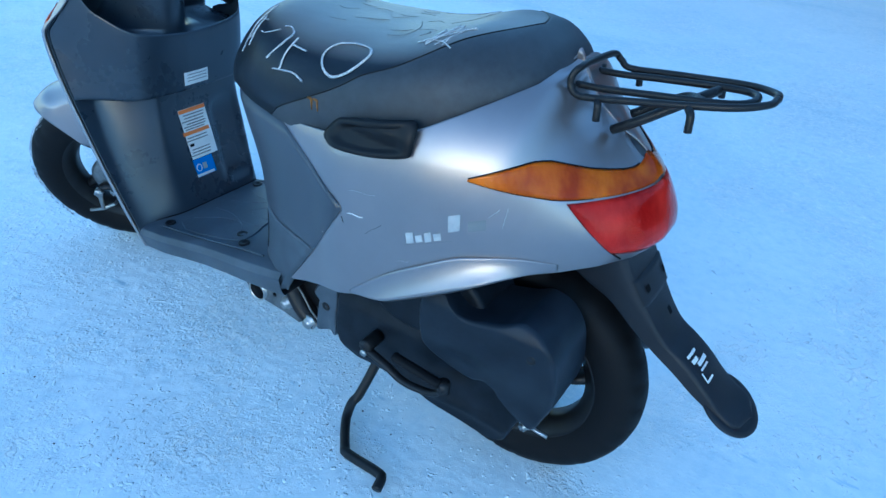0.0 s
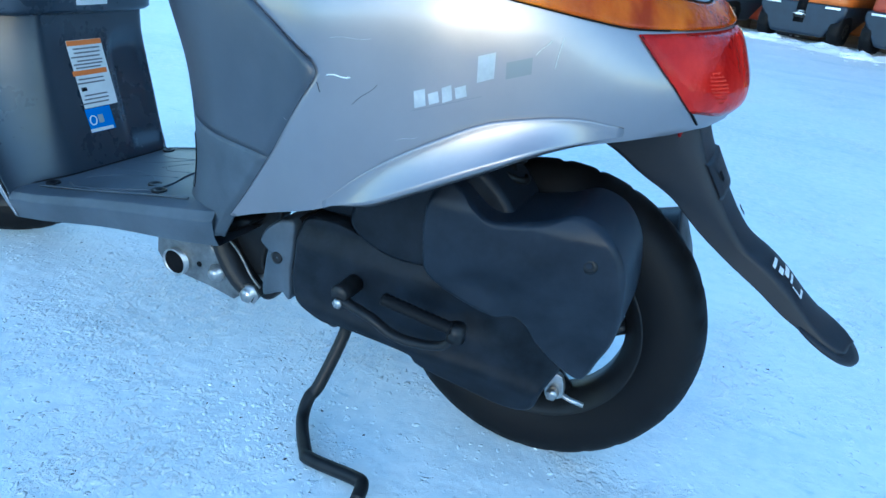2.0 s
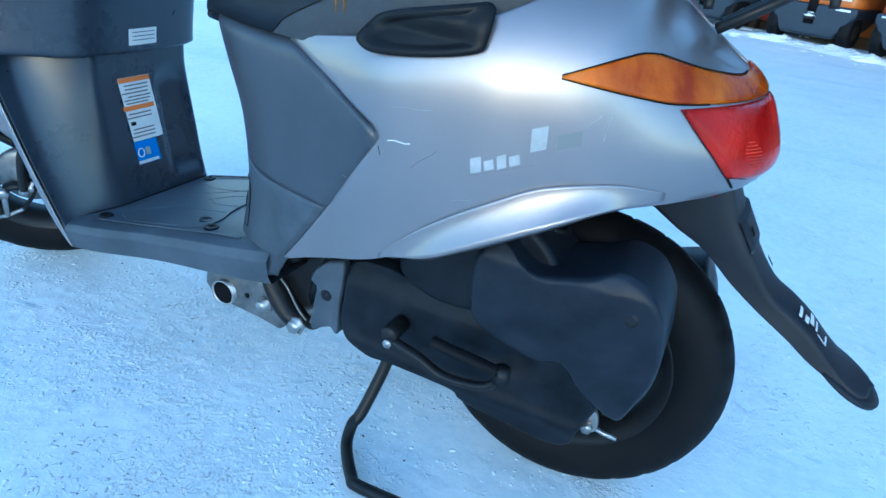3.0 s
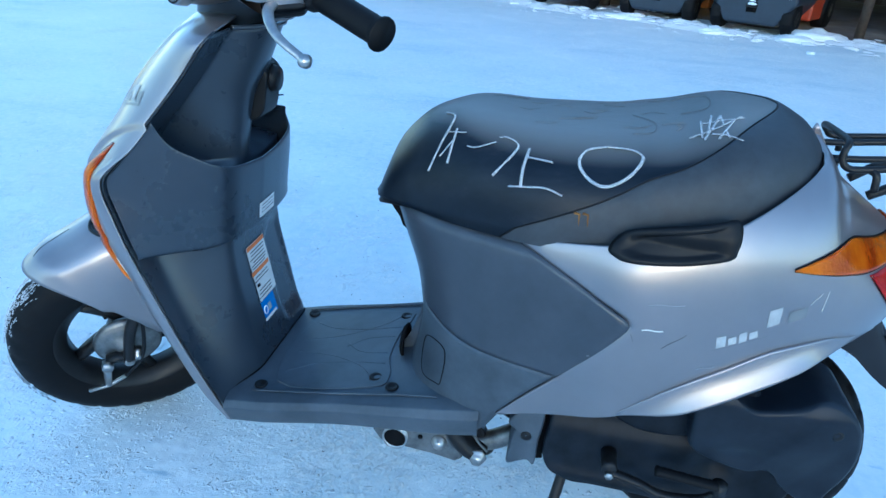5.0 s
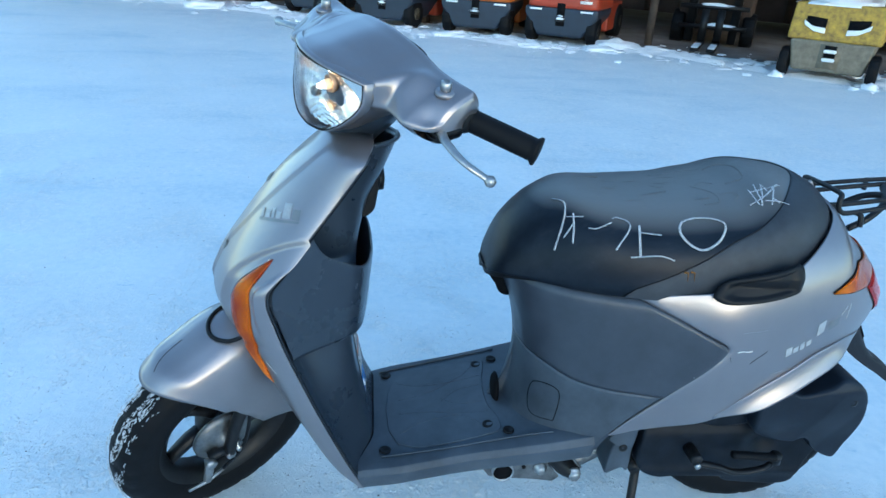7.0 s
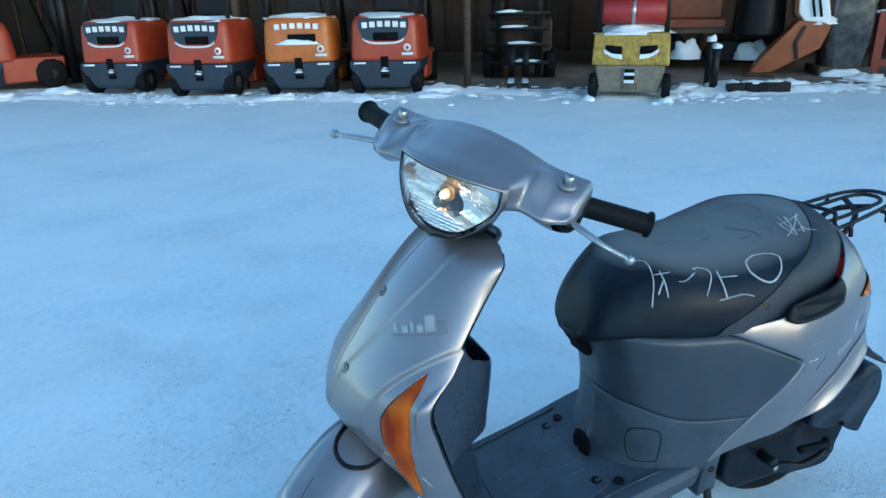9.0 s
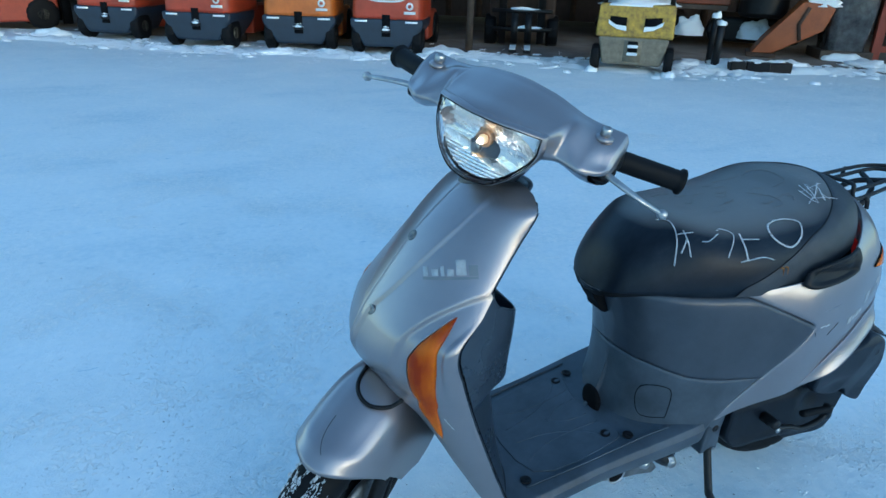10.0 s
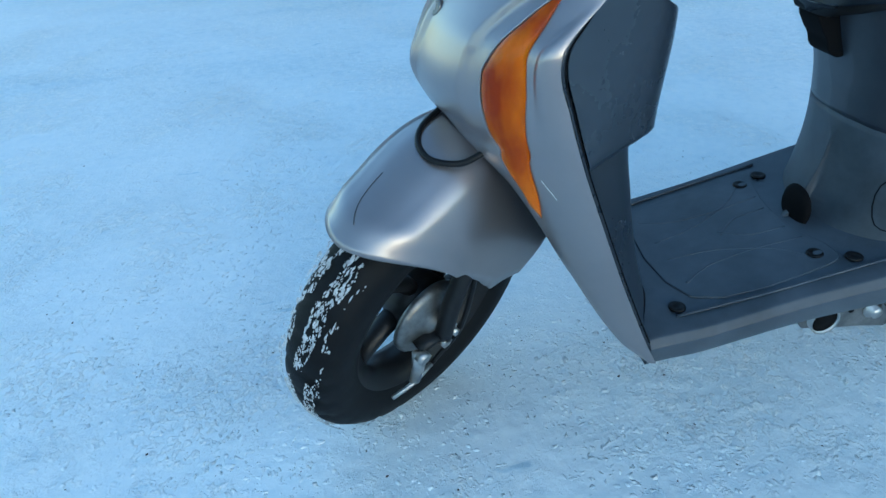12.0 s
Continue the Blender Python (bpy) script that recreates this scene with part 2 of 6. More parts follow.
def snow_height(x, y):
    far, near = smooth(1.5, 6.0, math.hypot(x - 0.5, y)), smooth(0.9, 1.9, math.hypot(x - 0.5, y))
    lumps = 0.003 * noise.noise((x * 4, y * 4, 3)) + 0.0016 * (1 - far) * noise.noise((x * 14, y * 14, 5)) + 0.0009 * (1 - near) * noise.noise((x * 38, y * 38, 7))
    return lumps + 0.012 * far * noise.noise((x * 0.7, y * 0.7, 1)) - 0.006


TRODDEN = ((1.27, 0.08, 0.14), (0.31, 0.22, 0.22), (0.49, 0.26, 0.20), (0.70, -0.64, 0.16), (0.45, 0.36, 0.20), (1.36, -0.80, 0.25), (0.95, 0.12, 0.15), (0.10, 0.40, 0.20), (1.0, -0.5, 0.3))


def relief(x, y):
    """Broken crust: rounded lumps a finger wide, thickest where feet and tyres went, with smooth ice between."""
    d = math.hypot(x - 0.5, y)
    fade = smooth(2.4, 1.2, d)
    if fade <= 0:
        return 0.0
    boost = max(math.exp(-((x - cx) ** 2 + (y - cy) ** 2) / (3.4 * r * r)) for cx, cy, r in TRODDEN)
    m = smooth(0.06, 0.40, noise.noise((x * 2.3, y * 2.3, 11)) + 0.55 * noise.noise((x * 7.5, y * 7.5, 12)) + 0.30 * boost - 0.04)
    fine = noise.noise((x * 88, y * 88, 14))
    lump = max(0.0, 0.62 * noise.noise((x * 41, y * 41, 13)) + 0.48 * fine + 0.02)
    streak = max(0.0, noise.noise((x * 16 + 3 * y, y * 46, 15)) - 0.22) * smooth(0.05, 0.35, noise.noise((x * 1.7, y * 1.7, 16)))
    return fade * (0.0027 * m * lump + 0.0005 * streak)


def ground():
    n = 620
    def spread(s):
        return math.copysign(1.55 * abs(s) + 500 * abs(s) ** 7, s)
    line = [spread(2 * k / n - 1) for k in range(n + 1)]
    verts = []
    for b in line:
        y = -0.1 + b
        for a in line:
            x = 0.55 + a
            verts.append((x, y, snow_height(x, y) + relief(x, y) if math.hypot(x, y) < 12 else -0.006))
    w = n + 1
    faces = [(j * w + i, j * w + i + 1, j * w + w + i + 1, j * w + w + i) for j in range(n) for i in range(n)]
    mesh = bpy.data.meshes.new("ground")
    mesh.from_pydata(verts, [], faces)
    mesh.polygons.foreach_set("use_smooth", [True] * len(faces))
    mesh.materials.append(SNOW)
    return tagged(new("ground", mesh), "trampled packed snow, bluish in open shade", "snow", kind="structure")


ground()


# ---- scooter: the body's form ----
half_width = keyed((-0.168, 0.0), (-0.163, 0.030), (-0.15, 0.060), (-0.128, 0.091), (-0.08, 0.132), (-0.03, 0.160), (0.035, 0.186), (0.107, 0.205), (0.205, 0.214), (0.275, 0.195), (0.352, 0.172), (0.42, 0.139), (0.465, 0.099), (0.49, 0.054), (0.50, 0.0))
crown = keyed((-0.168, 0.52), (-0.122, 0.573), (-0.08, 0.6), (-0.036, 0.632), (0.0, 0.675), (0.107, 0.685), (0.235, 0.64), (0.351, 0.65), (0.5, 0.68))
tail_end = keyed((0.42, -0.10), (0.462, -0.146), (0.498, -0.157), (0.537, -0.144), (0.571, -0.122), (0.60, -0.08), (0.632, -0.036), (0.69, 0.0))
knee_front = keyed((0.24, 0.515), (0.27, 0.502), (0.35, 0.492), (0.42, 0.50), (0.50, 0.525), (0.56, 0.545))


def side(x, z):
    """The half width of the body at a place along it and a height."""
    xe = x - (knee_front(z) - 0.50) * smooth(0.33, 0.49, x) - (tail_end(z) + 0.166) * smooth(0.02, -0.12, x)
    w, zm = half_width(xe), 0.50
    if z > zm:
        r = min(1.0, (z - zm) / (crown(x) - zm))
        return w * (1 - r ** 2.5) ** 0.4
    return w * (1 - 0.05 * ((zm - z) / 0.16) ** 2 * smooth(0.4, 0.3, x))


silver_front = straight((0.281, 0.352), (0.381, 0.275), (0.470, 0.213), (0.480, 0.207), (0.49, 0.215), (0.552, 0.351), (0.5521, 0.351), (0.570, 0.235), (0.606, 0.11), (0.665, 0.005), (0.69, 0.0))
silver_rear = straight((0.281, 0.345), (0.338, 0.207), (0.39, 0.094), (0.421, 0.037), (0.445, -0.03), (0.458, -0.10), (0.468, -0.147), (0.498, -0.157), (0.537, -0.144), (0.571, -0.122), (0.60, -0.08), (0.632, -0.036), (0.69, 0.0))


def side_cover(flip):
    def fn(u, v):
        z = 0.281 + (0.688 - 0.281) * v
        x0, x1 = silver_front(z), silver_rear(z)
        x = x0 + (x1 - x0) * (1 - (1 - u) ** 1.5)
        y = side(x, z)
        hem = 0.003 * smooth(0.02, 0.0, u) * smooth(0.56, 0.54, z)
        return x, (y - hem) * (-1 if flip else 1), z
    return sheet(fn, 56, 64, flip=flip)


scooter = thing("motor_scooter", "weathered silver-grey step-through scooter standing on packed snow", "scooter")
for flip in (False, True):
    part("side_cover", side_cover(flip), SILVER, scooter, "scratched silver painted side cover", solid=0.003)


def fin(flip):
    top = keyed((-0.07, 0.466), (-0.03, 0.472), (0.026, 0.464), (0.09, 0.433), (0.148, 0.394), (0.198, 0.349))
    low = keyed((-0.07, 0.455), (-0.015, 0.440), (0.037, 0.414), (0.094, 0.385), (0.15, 0.357), (0.198, 0.343))
    def fn(u, v):
        x = 0.198 - 0.268 * u
        z = top(x) + (low(x) - top(x)) * v
        swell = (0.002 + 0.021 * v ** 1.6) * smooth(0, 0.30, u) * smooth(1, 0.72, u)
        lip = -0.010 * smooth(0.86, 1.0, v)
        return x, (side(x, max(z, 0.30)) + 0.0015 + swell + lip) * (-1 if flip else 1), z
    return sheet(fn, 40, 14, flip=not flip)


for flip in (False, True):
    part("lower_fin", fin(flip), SILVER, scooter, solid=0.004)

knee_low = keyed((0.25, 0.372), (0.275, 0.374), (0.412, 0.378), (0.476, 0.392), (0.56, 0.40))


def knee_panel():
    def fn(u, v):
        s = 1 - abs(2 * u - 1)
        zr = 0.378 + (0.556 - 0.378) * v
        edge = silver_front(min(zr, 0.5515)) - 0.007
        x = edge + (knee_front(zr) - edge) * math.sin(math.pi / 2 * s)
        z = zr + (knee_low(x) - 0.378) * (1 - v)
        y = side(x, z) + 0.001 - 0.0055 * smooth(edge + 0.009, edge + 0.005, x) - 0.020 * smooth(0.90, 1.0, v) * smooth(0.2, 0.3, x)
        return x, y if u < 0.5 else -y, z
    return sheet(fn, 110, 24, flip=True)


part("knee_panel", knee_panel(), KNEE, scooter, "scuffed faded grey plastic knee panel", solid=0.003)


def floor_top(x):
    return 0.2135 + (0.725 - x) * 0.2


def riser():
    edge = straight((0.25, 0.372), (0.281, 0.354), (0.381, 0.277), (0.40, 0.262))
    def fn(u, v):
        s = 1 - abs(2 * u - 1)
        zr = 0.247 + (0.376 - 0.247) * v
        e = edge(zr) - 0.006
        x = e + (knee_front(zr) + 0.026 * (1 - v) ** 2.2 - e) * math.sin(math.pi / 2 * s)
        z = zr + (knee_low(x) - 0.376) * v ** 2
        y = side(x, z) + 0.0015 + 0.003 * (1 - v) ** 3 - 0.006 * smooth(e + 0.009, e + 0.005, x)
        return x, y if u < 0.5 else -y, z
    return sheet(fn, 110, 18, flip=True)


part("step_riser", riser(), DUSTY, scooter, "grey plastic riser behind the footboard", solid=0.003)


def floor_board():
    section = [(0.0, 0.0), (0.06, 0.0), (0.135, 0.0), (0.150, -0.004), (0.157, -0.014), (0.153, -0.034), (0.147, -0.046), (0.0, -0.046)]
    ring = section + [(-y, z) for y, z in section[-2:0:-1]]
    n = len(ring)
    def fn(u, v):
        x = 0.775 - v * 0.40
        y, dz = ring[round(u * n) % n]
        rear = smooth(0.62, 0.385, x)
        y = y * (0.955 + 0.045 * smooth(0.775, 0.70, x)) * (1 + 0.085 * rear)
        return x, y, floor_top(x) + dz * (1 + 0.14 * rear)
    bm = sheet(fn, n, 24, loop=True)
    return bm


part("footboard", floor_board(), DUSTY, scooter, "scuffed grey plastic footboard", bevel=0.002)

# ---- scooter: leg shield ----
edge_x = keyed((0.165, 0.765), (0.20, 0.782), (0.30, 0.824), (0.40, 0.862), (0.45, 0.880), (0.50, 0.895), (0.545, 0.906), (0.555, 0.905), (0.58, 0.886), (0.63, 0.847), (0.70, 0.793), (0.765, 0.748))
edge_y = keyed((0.165, 0.148), (0.20, 0.151), (0.30, 0.160), (0.40, 0.167), (0.50, 0.172), (0.551, 0.172), (0.58, 0.165), (0.63, 0.148), (0.70, 0.131), (0.735, 0.128), (0.745, 0.121), (0.752, 0.107), (0.758, 0.092), (0.765, 0.050))
nose_x = keyed((0.165, 0.775), (0.20, 0.810), (0.30, 0.872), (0.40, 0.930), (0.45, 0.978), (0.48, 1.004), (0.51, 1.012), (0.551, 0.998), (0.62, 0.953), (0.695, 0.895), (0.765, 0.820))
inner_y = keyed((0.165, 0.142), (0.20, 0.138), (0.30, 0.122), (0.38, 0.105), (0.42, 0.075), (0.45, 0.035), (0.462, 0.0), (0.755, 0.0))


spine_y = keyed((0.50, 0.006), (0.567, 0.0178), (0.60, 0.0343), (0.63, 0.0465), (0.6586, 0.0555), (0.6846, 0.0631), (0.7176, 0.0705), (0.765, 0.074))
brow_z = keyed((0.100, 0.520), (0.106, 0.564), (0.117, 0.589), (0.133, 0.613), (0.145, 0.629), (0.157, 0.641), (0.172, 0.655))


def shell(y, z):
    """How far forward the front cover reaches at a place across it and a height."""
    y, xe, xf, ye, yi = abs(y), edge_x(z), nose_x(z), edge_y(z), inner_y(z)
    s = min(1.0, max(0.0, (y - yi) / (ye - yi)))
    p = 1.75
    x = xe + (xf - xe) * (1 - s ** p) ** (1 / p)
    spine = spine_y(z)
    x += 0.005 * smooth(spine + 0.003, spine - 0.003, y) * smooth(0.47, 0.52, z)
    x -= 0.009 * smooth(-0.003, 0.007, brow_z(y) - z) * smooth(0.096, 0.112, y) * smooth(0.45, 0.53, z) * smooth(0.168, 0.158, y)
    return x


def front_cover():
    def fn(u, v):
        z = 0.165 + 0.600 * v
        s = abs(2 * u - 1)
        yi, ye = inner_y(z), edge_y(z)
        y = (yi + (ye - yi) * math.sin(math.pi / 2 * s)) * (1 if u >= 0.5 else -1)
        return shell(y, z), y, z
    return fn


def half_cover(flip):
    f = front_cover()
    return sheet(lambda u, v: (lambda p: (p[0], -p[1] if flip else p[1], p[2]))(f(0.5 + u / 2, v)), 80, 160, flip=flip)


for flip in (False, True):
    part("front_cover", half_cover(flip), SILVER, scooter, "silver painted front cover", solid=0.003)

column_x = keyed((0.165, 0.748), (0.205, 0.749), (0.235, 0.756), (0.27, 0.765), (0.35, 0.778), (0.42, 0.786), (0.56, 0.778), (0.62, 0.768), (0.65, 0.760), (0.70, 0.735), (0.755, 0.712))
column_w = keyed((0.165, 0.14), (0.30, 0.135), (0.46, 0.12), (0.56, 0.085), (0.65, 0.070), (0.755, 0.065))


def shield_x(y, z):
    """The rider's side of the leg shield: a column with a hollow for each knee."""
    a, w = abs(y), column_w(z)
    xe = edge_x(z) - 0.004
    if z > 0.55:
        return column_x(z) + (xe - column_x(z)) * min(1.0, (a / w) ** 2.2)
    if y >= 0:
        return column_x(z) + (xe - column_x(z)) * smooth(0.050, w + 0.012, a)
    # a flat back with a shallow arched hollow for the knee, rounded off to the edge
    arch = 0.415 - 9 * (a - 0.10) ** 2
    hollow = 0.010 * smooth(0.050, 0.075, a) * smooth(0.150, 0.125, a) * smooth(0.215, 0.25, z) * smooth(arch, arch - 0.03, z)
    sweep = 0.016 * (a / 0.16) ** 2 * smooth(0.25, 0.42, z)
    back = column_x(z) + hollow + sweep
    turn = min(1.0, max(0.0, (a - edge_y(z) + 0.034) / 0.031))
    return back + (xe - back) * (1 - math.sqrt(1 - turn ** 2.2))


def leg_shield():
    def fn(u, v):
        z = 0.175 + 0.575 * v
        y = (2 * u - 1) * (edge_y(z) - 0.003)
        return shield_x(y, z), y, z
    return sheet(fn, 110, 76, flip=True)


part("leg_shield", leg_shield(), PLASTIC, scooter, "grey plastic inner leg shield", solid=0.003)
part("floor_joint", tube([(shield_x(y, 0.213) - 0.0015, y, floor_top(shield_x(y, 0.213)) + 0.0012) for y in (-0.135 + 0.27 * k / 60 for k in range(61))], 0.0013, 6), GAP, scooter)


def pocket_x(y, z):
    """The rider's side of the storage pocket."""
    if y >= 0:
        lean = 0.010 * smooth(0.56, 0.44, z)
        return keyed((0.0, 0.751 + lean), (0.06, 0.757 + lean), (0.090, 0.766 + lean), (0.106, 0.779 + lean), (0.130, 0.820 + lean * 0.5), (edge_y(z) - 0.005, edge_x(z) - 0.006))(y)
    lean = 0.010 * smooth(0.56, 0.44, z)
    return keyed((-0.06, 0.753 + lean), (0.0, 0.751 + lean), (0.06, 0.753 + lean), (0.10, 0.757 + lean), (0.128, 0.763 + lean), (0.148, 0.773 + lean), (0.158, 0.790 + lean), (0.163, 0.820), (edge_y(z) - 0.004, edge_x(z) - 0.006))(abs(y))


pocket_rim = keyed((0.750, 0.546), (0.765, 0.560), (0.80, 0.578), (0.84, 0.598), (0.885, 0.632))


def pocket():
    """The open storage pocket: a flat bottom, an outer wall that rises to the shield's edge, a rim and a dark inside."""
    def wall(a, k, inset):
        # a runs across, k from the wall's foot to its rim
        y = 0.160 * math.sin(a * math.pi / 2)
        z = 0.447 + (pocket_rim(pocket_x(y * 0.166 / 0.160, 0.5)) - 0.447) * k
        y = y * (edge_y(z) - 0.006) / 0.160
        return pocket_x(y, z) + inset, y, z
    def fn(u, v):
        a = 2 * u - 1
        if v < 0.15:
            t = v / 0.15
            x, y, z = wall(a, 0.0, 0.0)
            front = edge_x(0.447) - 0.006
            return front + (x - front) * (0.05 + 0.95 * t), y, 0.438 + 0.004 * t
        if v < 0.62:
            return wall(a, (v - 0.15) / 0.47, 0.0)
        if v < 0.72:
            t = (v - 0.62) / 0.10
            x, y, z = wall(a, 1.0, 0.005 * t)
            return x, y, z + 0.003 * math.sin(math.pi * t)
        t = (v - 0.72) / 0.28
        return wall(a, 1.0 - 0.85 * t, 0.005 + 0.012 * t)
    return sheet(fn, 144, 60, flip=False)


part("storage_pocket", pocket(), PLASTIC, scooter, "open grey plastic storage pocket under the handlebar")
part("pocket_floor", sheet(lambda u, v: (0.80 + 0.07 * v, (2 * u - 1) * (0.09 + 0.05 * v), 0.458), 6, 6), GAP, scooter, solid=0.003)


def wheel_arch():
    def fn(u, v):
        z = 0.17 + 0.30 * v
        y = (2 * u - 1) * max(inner_y(z), 0.03)
        return nose_x(z) - 0.012 - 0.035 * (1 - (2 * u - 1) ** 2), y, z
    return sheet(fn, 16, 16)


part("wheel_arch_liner", wheel_arch(), BLACK, scooter, solid=0.002)
part("inner_body", prism([(0.36, 0.30), (0.30, 0.33), (0.05, 0.44), (-0.03, 0.46), (-0.04, 0.55), (0.05, 0.59), (0.45, 0.53), (0.46, 0.28)], -0.085, 0.085), GAP, scooter, bevel=0.01)
part("belly_cover", prism([(0.75, 0.168), (0.72, 0.160), (0.42, 0.21), (0.36, 0.25), (0.44, 0.262), (0.745, 0.205)], -0.115, 0.115), BLACK, scooter, bevel=0.012)


# ---- scooter: indicators and rear lamp ----
def lens_material(name, dark, light, rough=0.16):
    """A moulded coloured lens: ribs inside, uneven depth of colour."""
    m, t, b = shader(name, light, rough)
    b.inputs["Specular IOR Level"].default_value = 0.35
    b.inputs["Transmission Weight"].default_value = 0.55
    b.inputs["IOR"].default_value = 1.3
    v = t.nodes.new("ShaderNodeTexVoronoi")
    v.inputs["Scale"].default_value = 220
    tc = t.nodes.new("ShaderNodeTexCoord")
    t.links.new(tc.outputs["Object"], v.inputs["Vector"])
    t.links.new(ramp(t, grain(t, 26, 3, 0.5, stretch=(1, 1, 0.45)), [(0.34, dark), (0.64, light)]), b.inputs["Base Color"])
    bump(t, b, v.outputs["Distance"], 0.3, 0.001)
    return m


AMBER = lens_material("amber_lens", (0.46, 0.050, 0.001), (0.94, 0.25, 0.004), 0.08)
RED = lens_material("red_lens", (0.50, 0.008, 0.008), (0.88, 0.045, 0.030), 0.08)


def front_indicator(flip):
    outer = straight((0.379, 0.1315), (0.45, 0.1258), (0.53, 0.1190), (0.536, 0.1192), (0.556, 0.1268), (0.602, 0.1415))
    inner = straight((0.379, 0.1330), (0.3906, 0.137), (0.43, 0.1465), (0.4758, 0.153), (0.52, 0.1560), (0.538, 0.1558), (0.5645, 0.153), (0.5845, 0.148), (0.602, 0.1425))
    def fn(u, v):
        z = 0.379 + 0.223 * v
        a, b = outer(z), inner(z)
        y = a + (b - a) * u
        lift = 0.001 + 0.006 * (math.sin(math.pi * u) ** 0.6) * smooth(0, 0.1, v) * smooth(1, 0.85, v)
        return shell(y, z) + lift, (y + lift * 0.5) * (-1 if flip else 1), z
    return sheet(fn, 12, 40, flip=flip)


for flip in (False, True):
    blinker = part("front_indicator", front_indicator(flip), AMBER, scooter, "amber boomerang-shaped front indicator", solid=0.003)
    rim = straight((0.379, 0.1312), (0.45, 0.1255), (0.53, 0.1187), (0.536, 0.1189), (0.556, 0.1265), (0.602, 0.1413))
    part("indicator_rim", tube([(shell(rim(z) - 0.001, z) + 0.001, (rim(z) - 0.001) * (-1 if flip else 1), z) for z in (0.380 + 0.221 * k / 40 for k in range(41))], 0.0016, 8), SILVER, blinker)


def lens_point(z_top, z_low, x_from, bulge, s, v):
    """A place on a rear lens: s from its front edge (0) to the tail's middle (1), v downwards."""
    zt, zl = z_top(s), z_low(s)
    z = zt + (zl - zt) * v
    x0 = x_from(z)
    x = x0 + (tail_end(z) + 0.0005 - x0) * math.sin(math.pi / 2 * s)
    y = side(x, z)
    e = bulge * smooth(0, 0.12, s) * smooth(0, 0.1, v) * smooth(1, 0.9, v) + 0.0025
    n = Vector((-1.0 if s > 0.75 else -0.5, 0.6 * (1 - s), 0)).normalized()
    return x + n.x * e * s, y + abs(n.y) * e + e * 0.5 * (1 - s), z


def tail_lens(z_top, z_low, x_from, bulge):
    def fn(u, v):
        x, y, z = lens_point(z_top, z_low, x_from, bulge, 1 - abs(2 * u - 1), v)
        return x, y if u < 0.5 else -y, z
    return sheet(fn, 60, 14, flip=True)


amber_top = keyed((0, 0.566), (0.12, 0.5785), (0.22, 0.5865), (0.31, 0.591), (0.36, 0.5905), (0.43, 0.5855), (0.55, 0.578), (0.72, 0.574), (0.88, 0.580), (1, 0.584))
amber_low = keyed((0, 0.5640), (0.15, 0.5585), (0.25, 0.5545), (0.38, 0.5505), (0.5, 0.551), (0.75, 0.554), (1, 0.560))
red_edge = straight((0.45, -0.137), (0.472, -0.125), (0.479, -0.1216), (0.504, -0.1035), (0.5245, -0.0847), (0.547, -0.0645))
rear_lamp = part("rear_lamp", tail_lens(amber_top, amber_low, lambda z: 0.038, 0.002), AMBER, scooter, "amber upper lens of the rear lamp", solid=0.003)
red_top, red_low = (lambda s: 0.5465 + 0.010 * s), keyed((0, 0.482), (0.5, 0.477), (1, 0.480))
part("brake_lens", tail_lens(red_top, red_low, red_edge, 0.003), RED, rear_lamp, "glossy red brake light lens", solid=0.003)
# brighter red than the lens puts the prisms' glint into their colour
PRISM = shader("red_prism", (0.95, 0.16, 0.10), 0.18, 0.6)[0]
prisms = bmesh.new()
for i in range(13):
    for k in range(9):
        a, b = (i - 6) / 6.5, (k - 4) / 4.5
        if a * a + b * b > 1:
            continue
        c = [Vector(lens_point(red_top, red_low, red_edge, 0.003, 0.44 + 0.10 * (a + da), 0.62 + 0.20 * (b + db))) for da, db in ((-0.05, 0), (0, -0.075), (0.05, 0), (0, 0.075))]
        tip = prisms.verts.new(sum(c, Vector()) / 4 + Vector((-0.0004, 0.0012, 0.0002)))
        ring = [prisms.verts.new(p + Vector((0, 0.0002, 0))) for p in c]
        for q in range(4):
            prisms.faces.new((ring[q], ring[(q + 1) % 4], tip))
bmesh.ops.recalc_face_normals(prisms, faces=prisms.faces[:])
part("lens_prism_field", prisms, PRISM, rear_lamp, "glinting dots of moulded prisms", soft=False)


def lamp_line(points, r=0.0013):
    return tube([(x, side(x, z) + 0.0016, z) for x, z in points], r, 6)


for flip in (1, -1):
    upper = [(0.038 + (tail_end(amber_top(k / 30)) - 0.038) * math.sin(math.pi / 2 * k / 30), amber_top(k / 30)) for k in range(25)]
    lower = [(0.038 + (tail_end(amber_low(k / 30)) - 0.038) * math.sin(math.pi / 2 * k / 30), amber_low(k / 30)) for k in range(16)]
    slope = [(red_edge(0.545 - 0.075 * k / 14), 0.545 - 0.075 * k / 14) for k in range(15)]
    mirror = Matrix.Diagonal((1, flip, 1, 1))
    for line in (upper, lower, slope):
        part("lamp_seal", lamp_line(line), GAP, rear_lamp, m=mirror)
    edge = [0.20 + 0.54 * k / 60 for k in range(61)]
    part("edge_gap", tube([(edge_x(z) - 0.0045, edge_y(z) - 0.0022, z) for z in edge], 0.0007, 6), GAP, scooter, m=mirror)


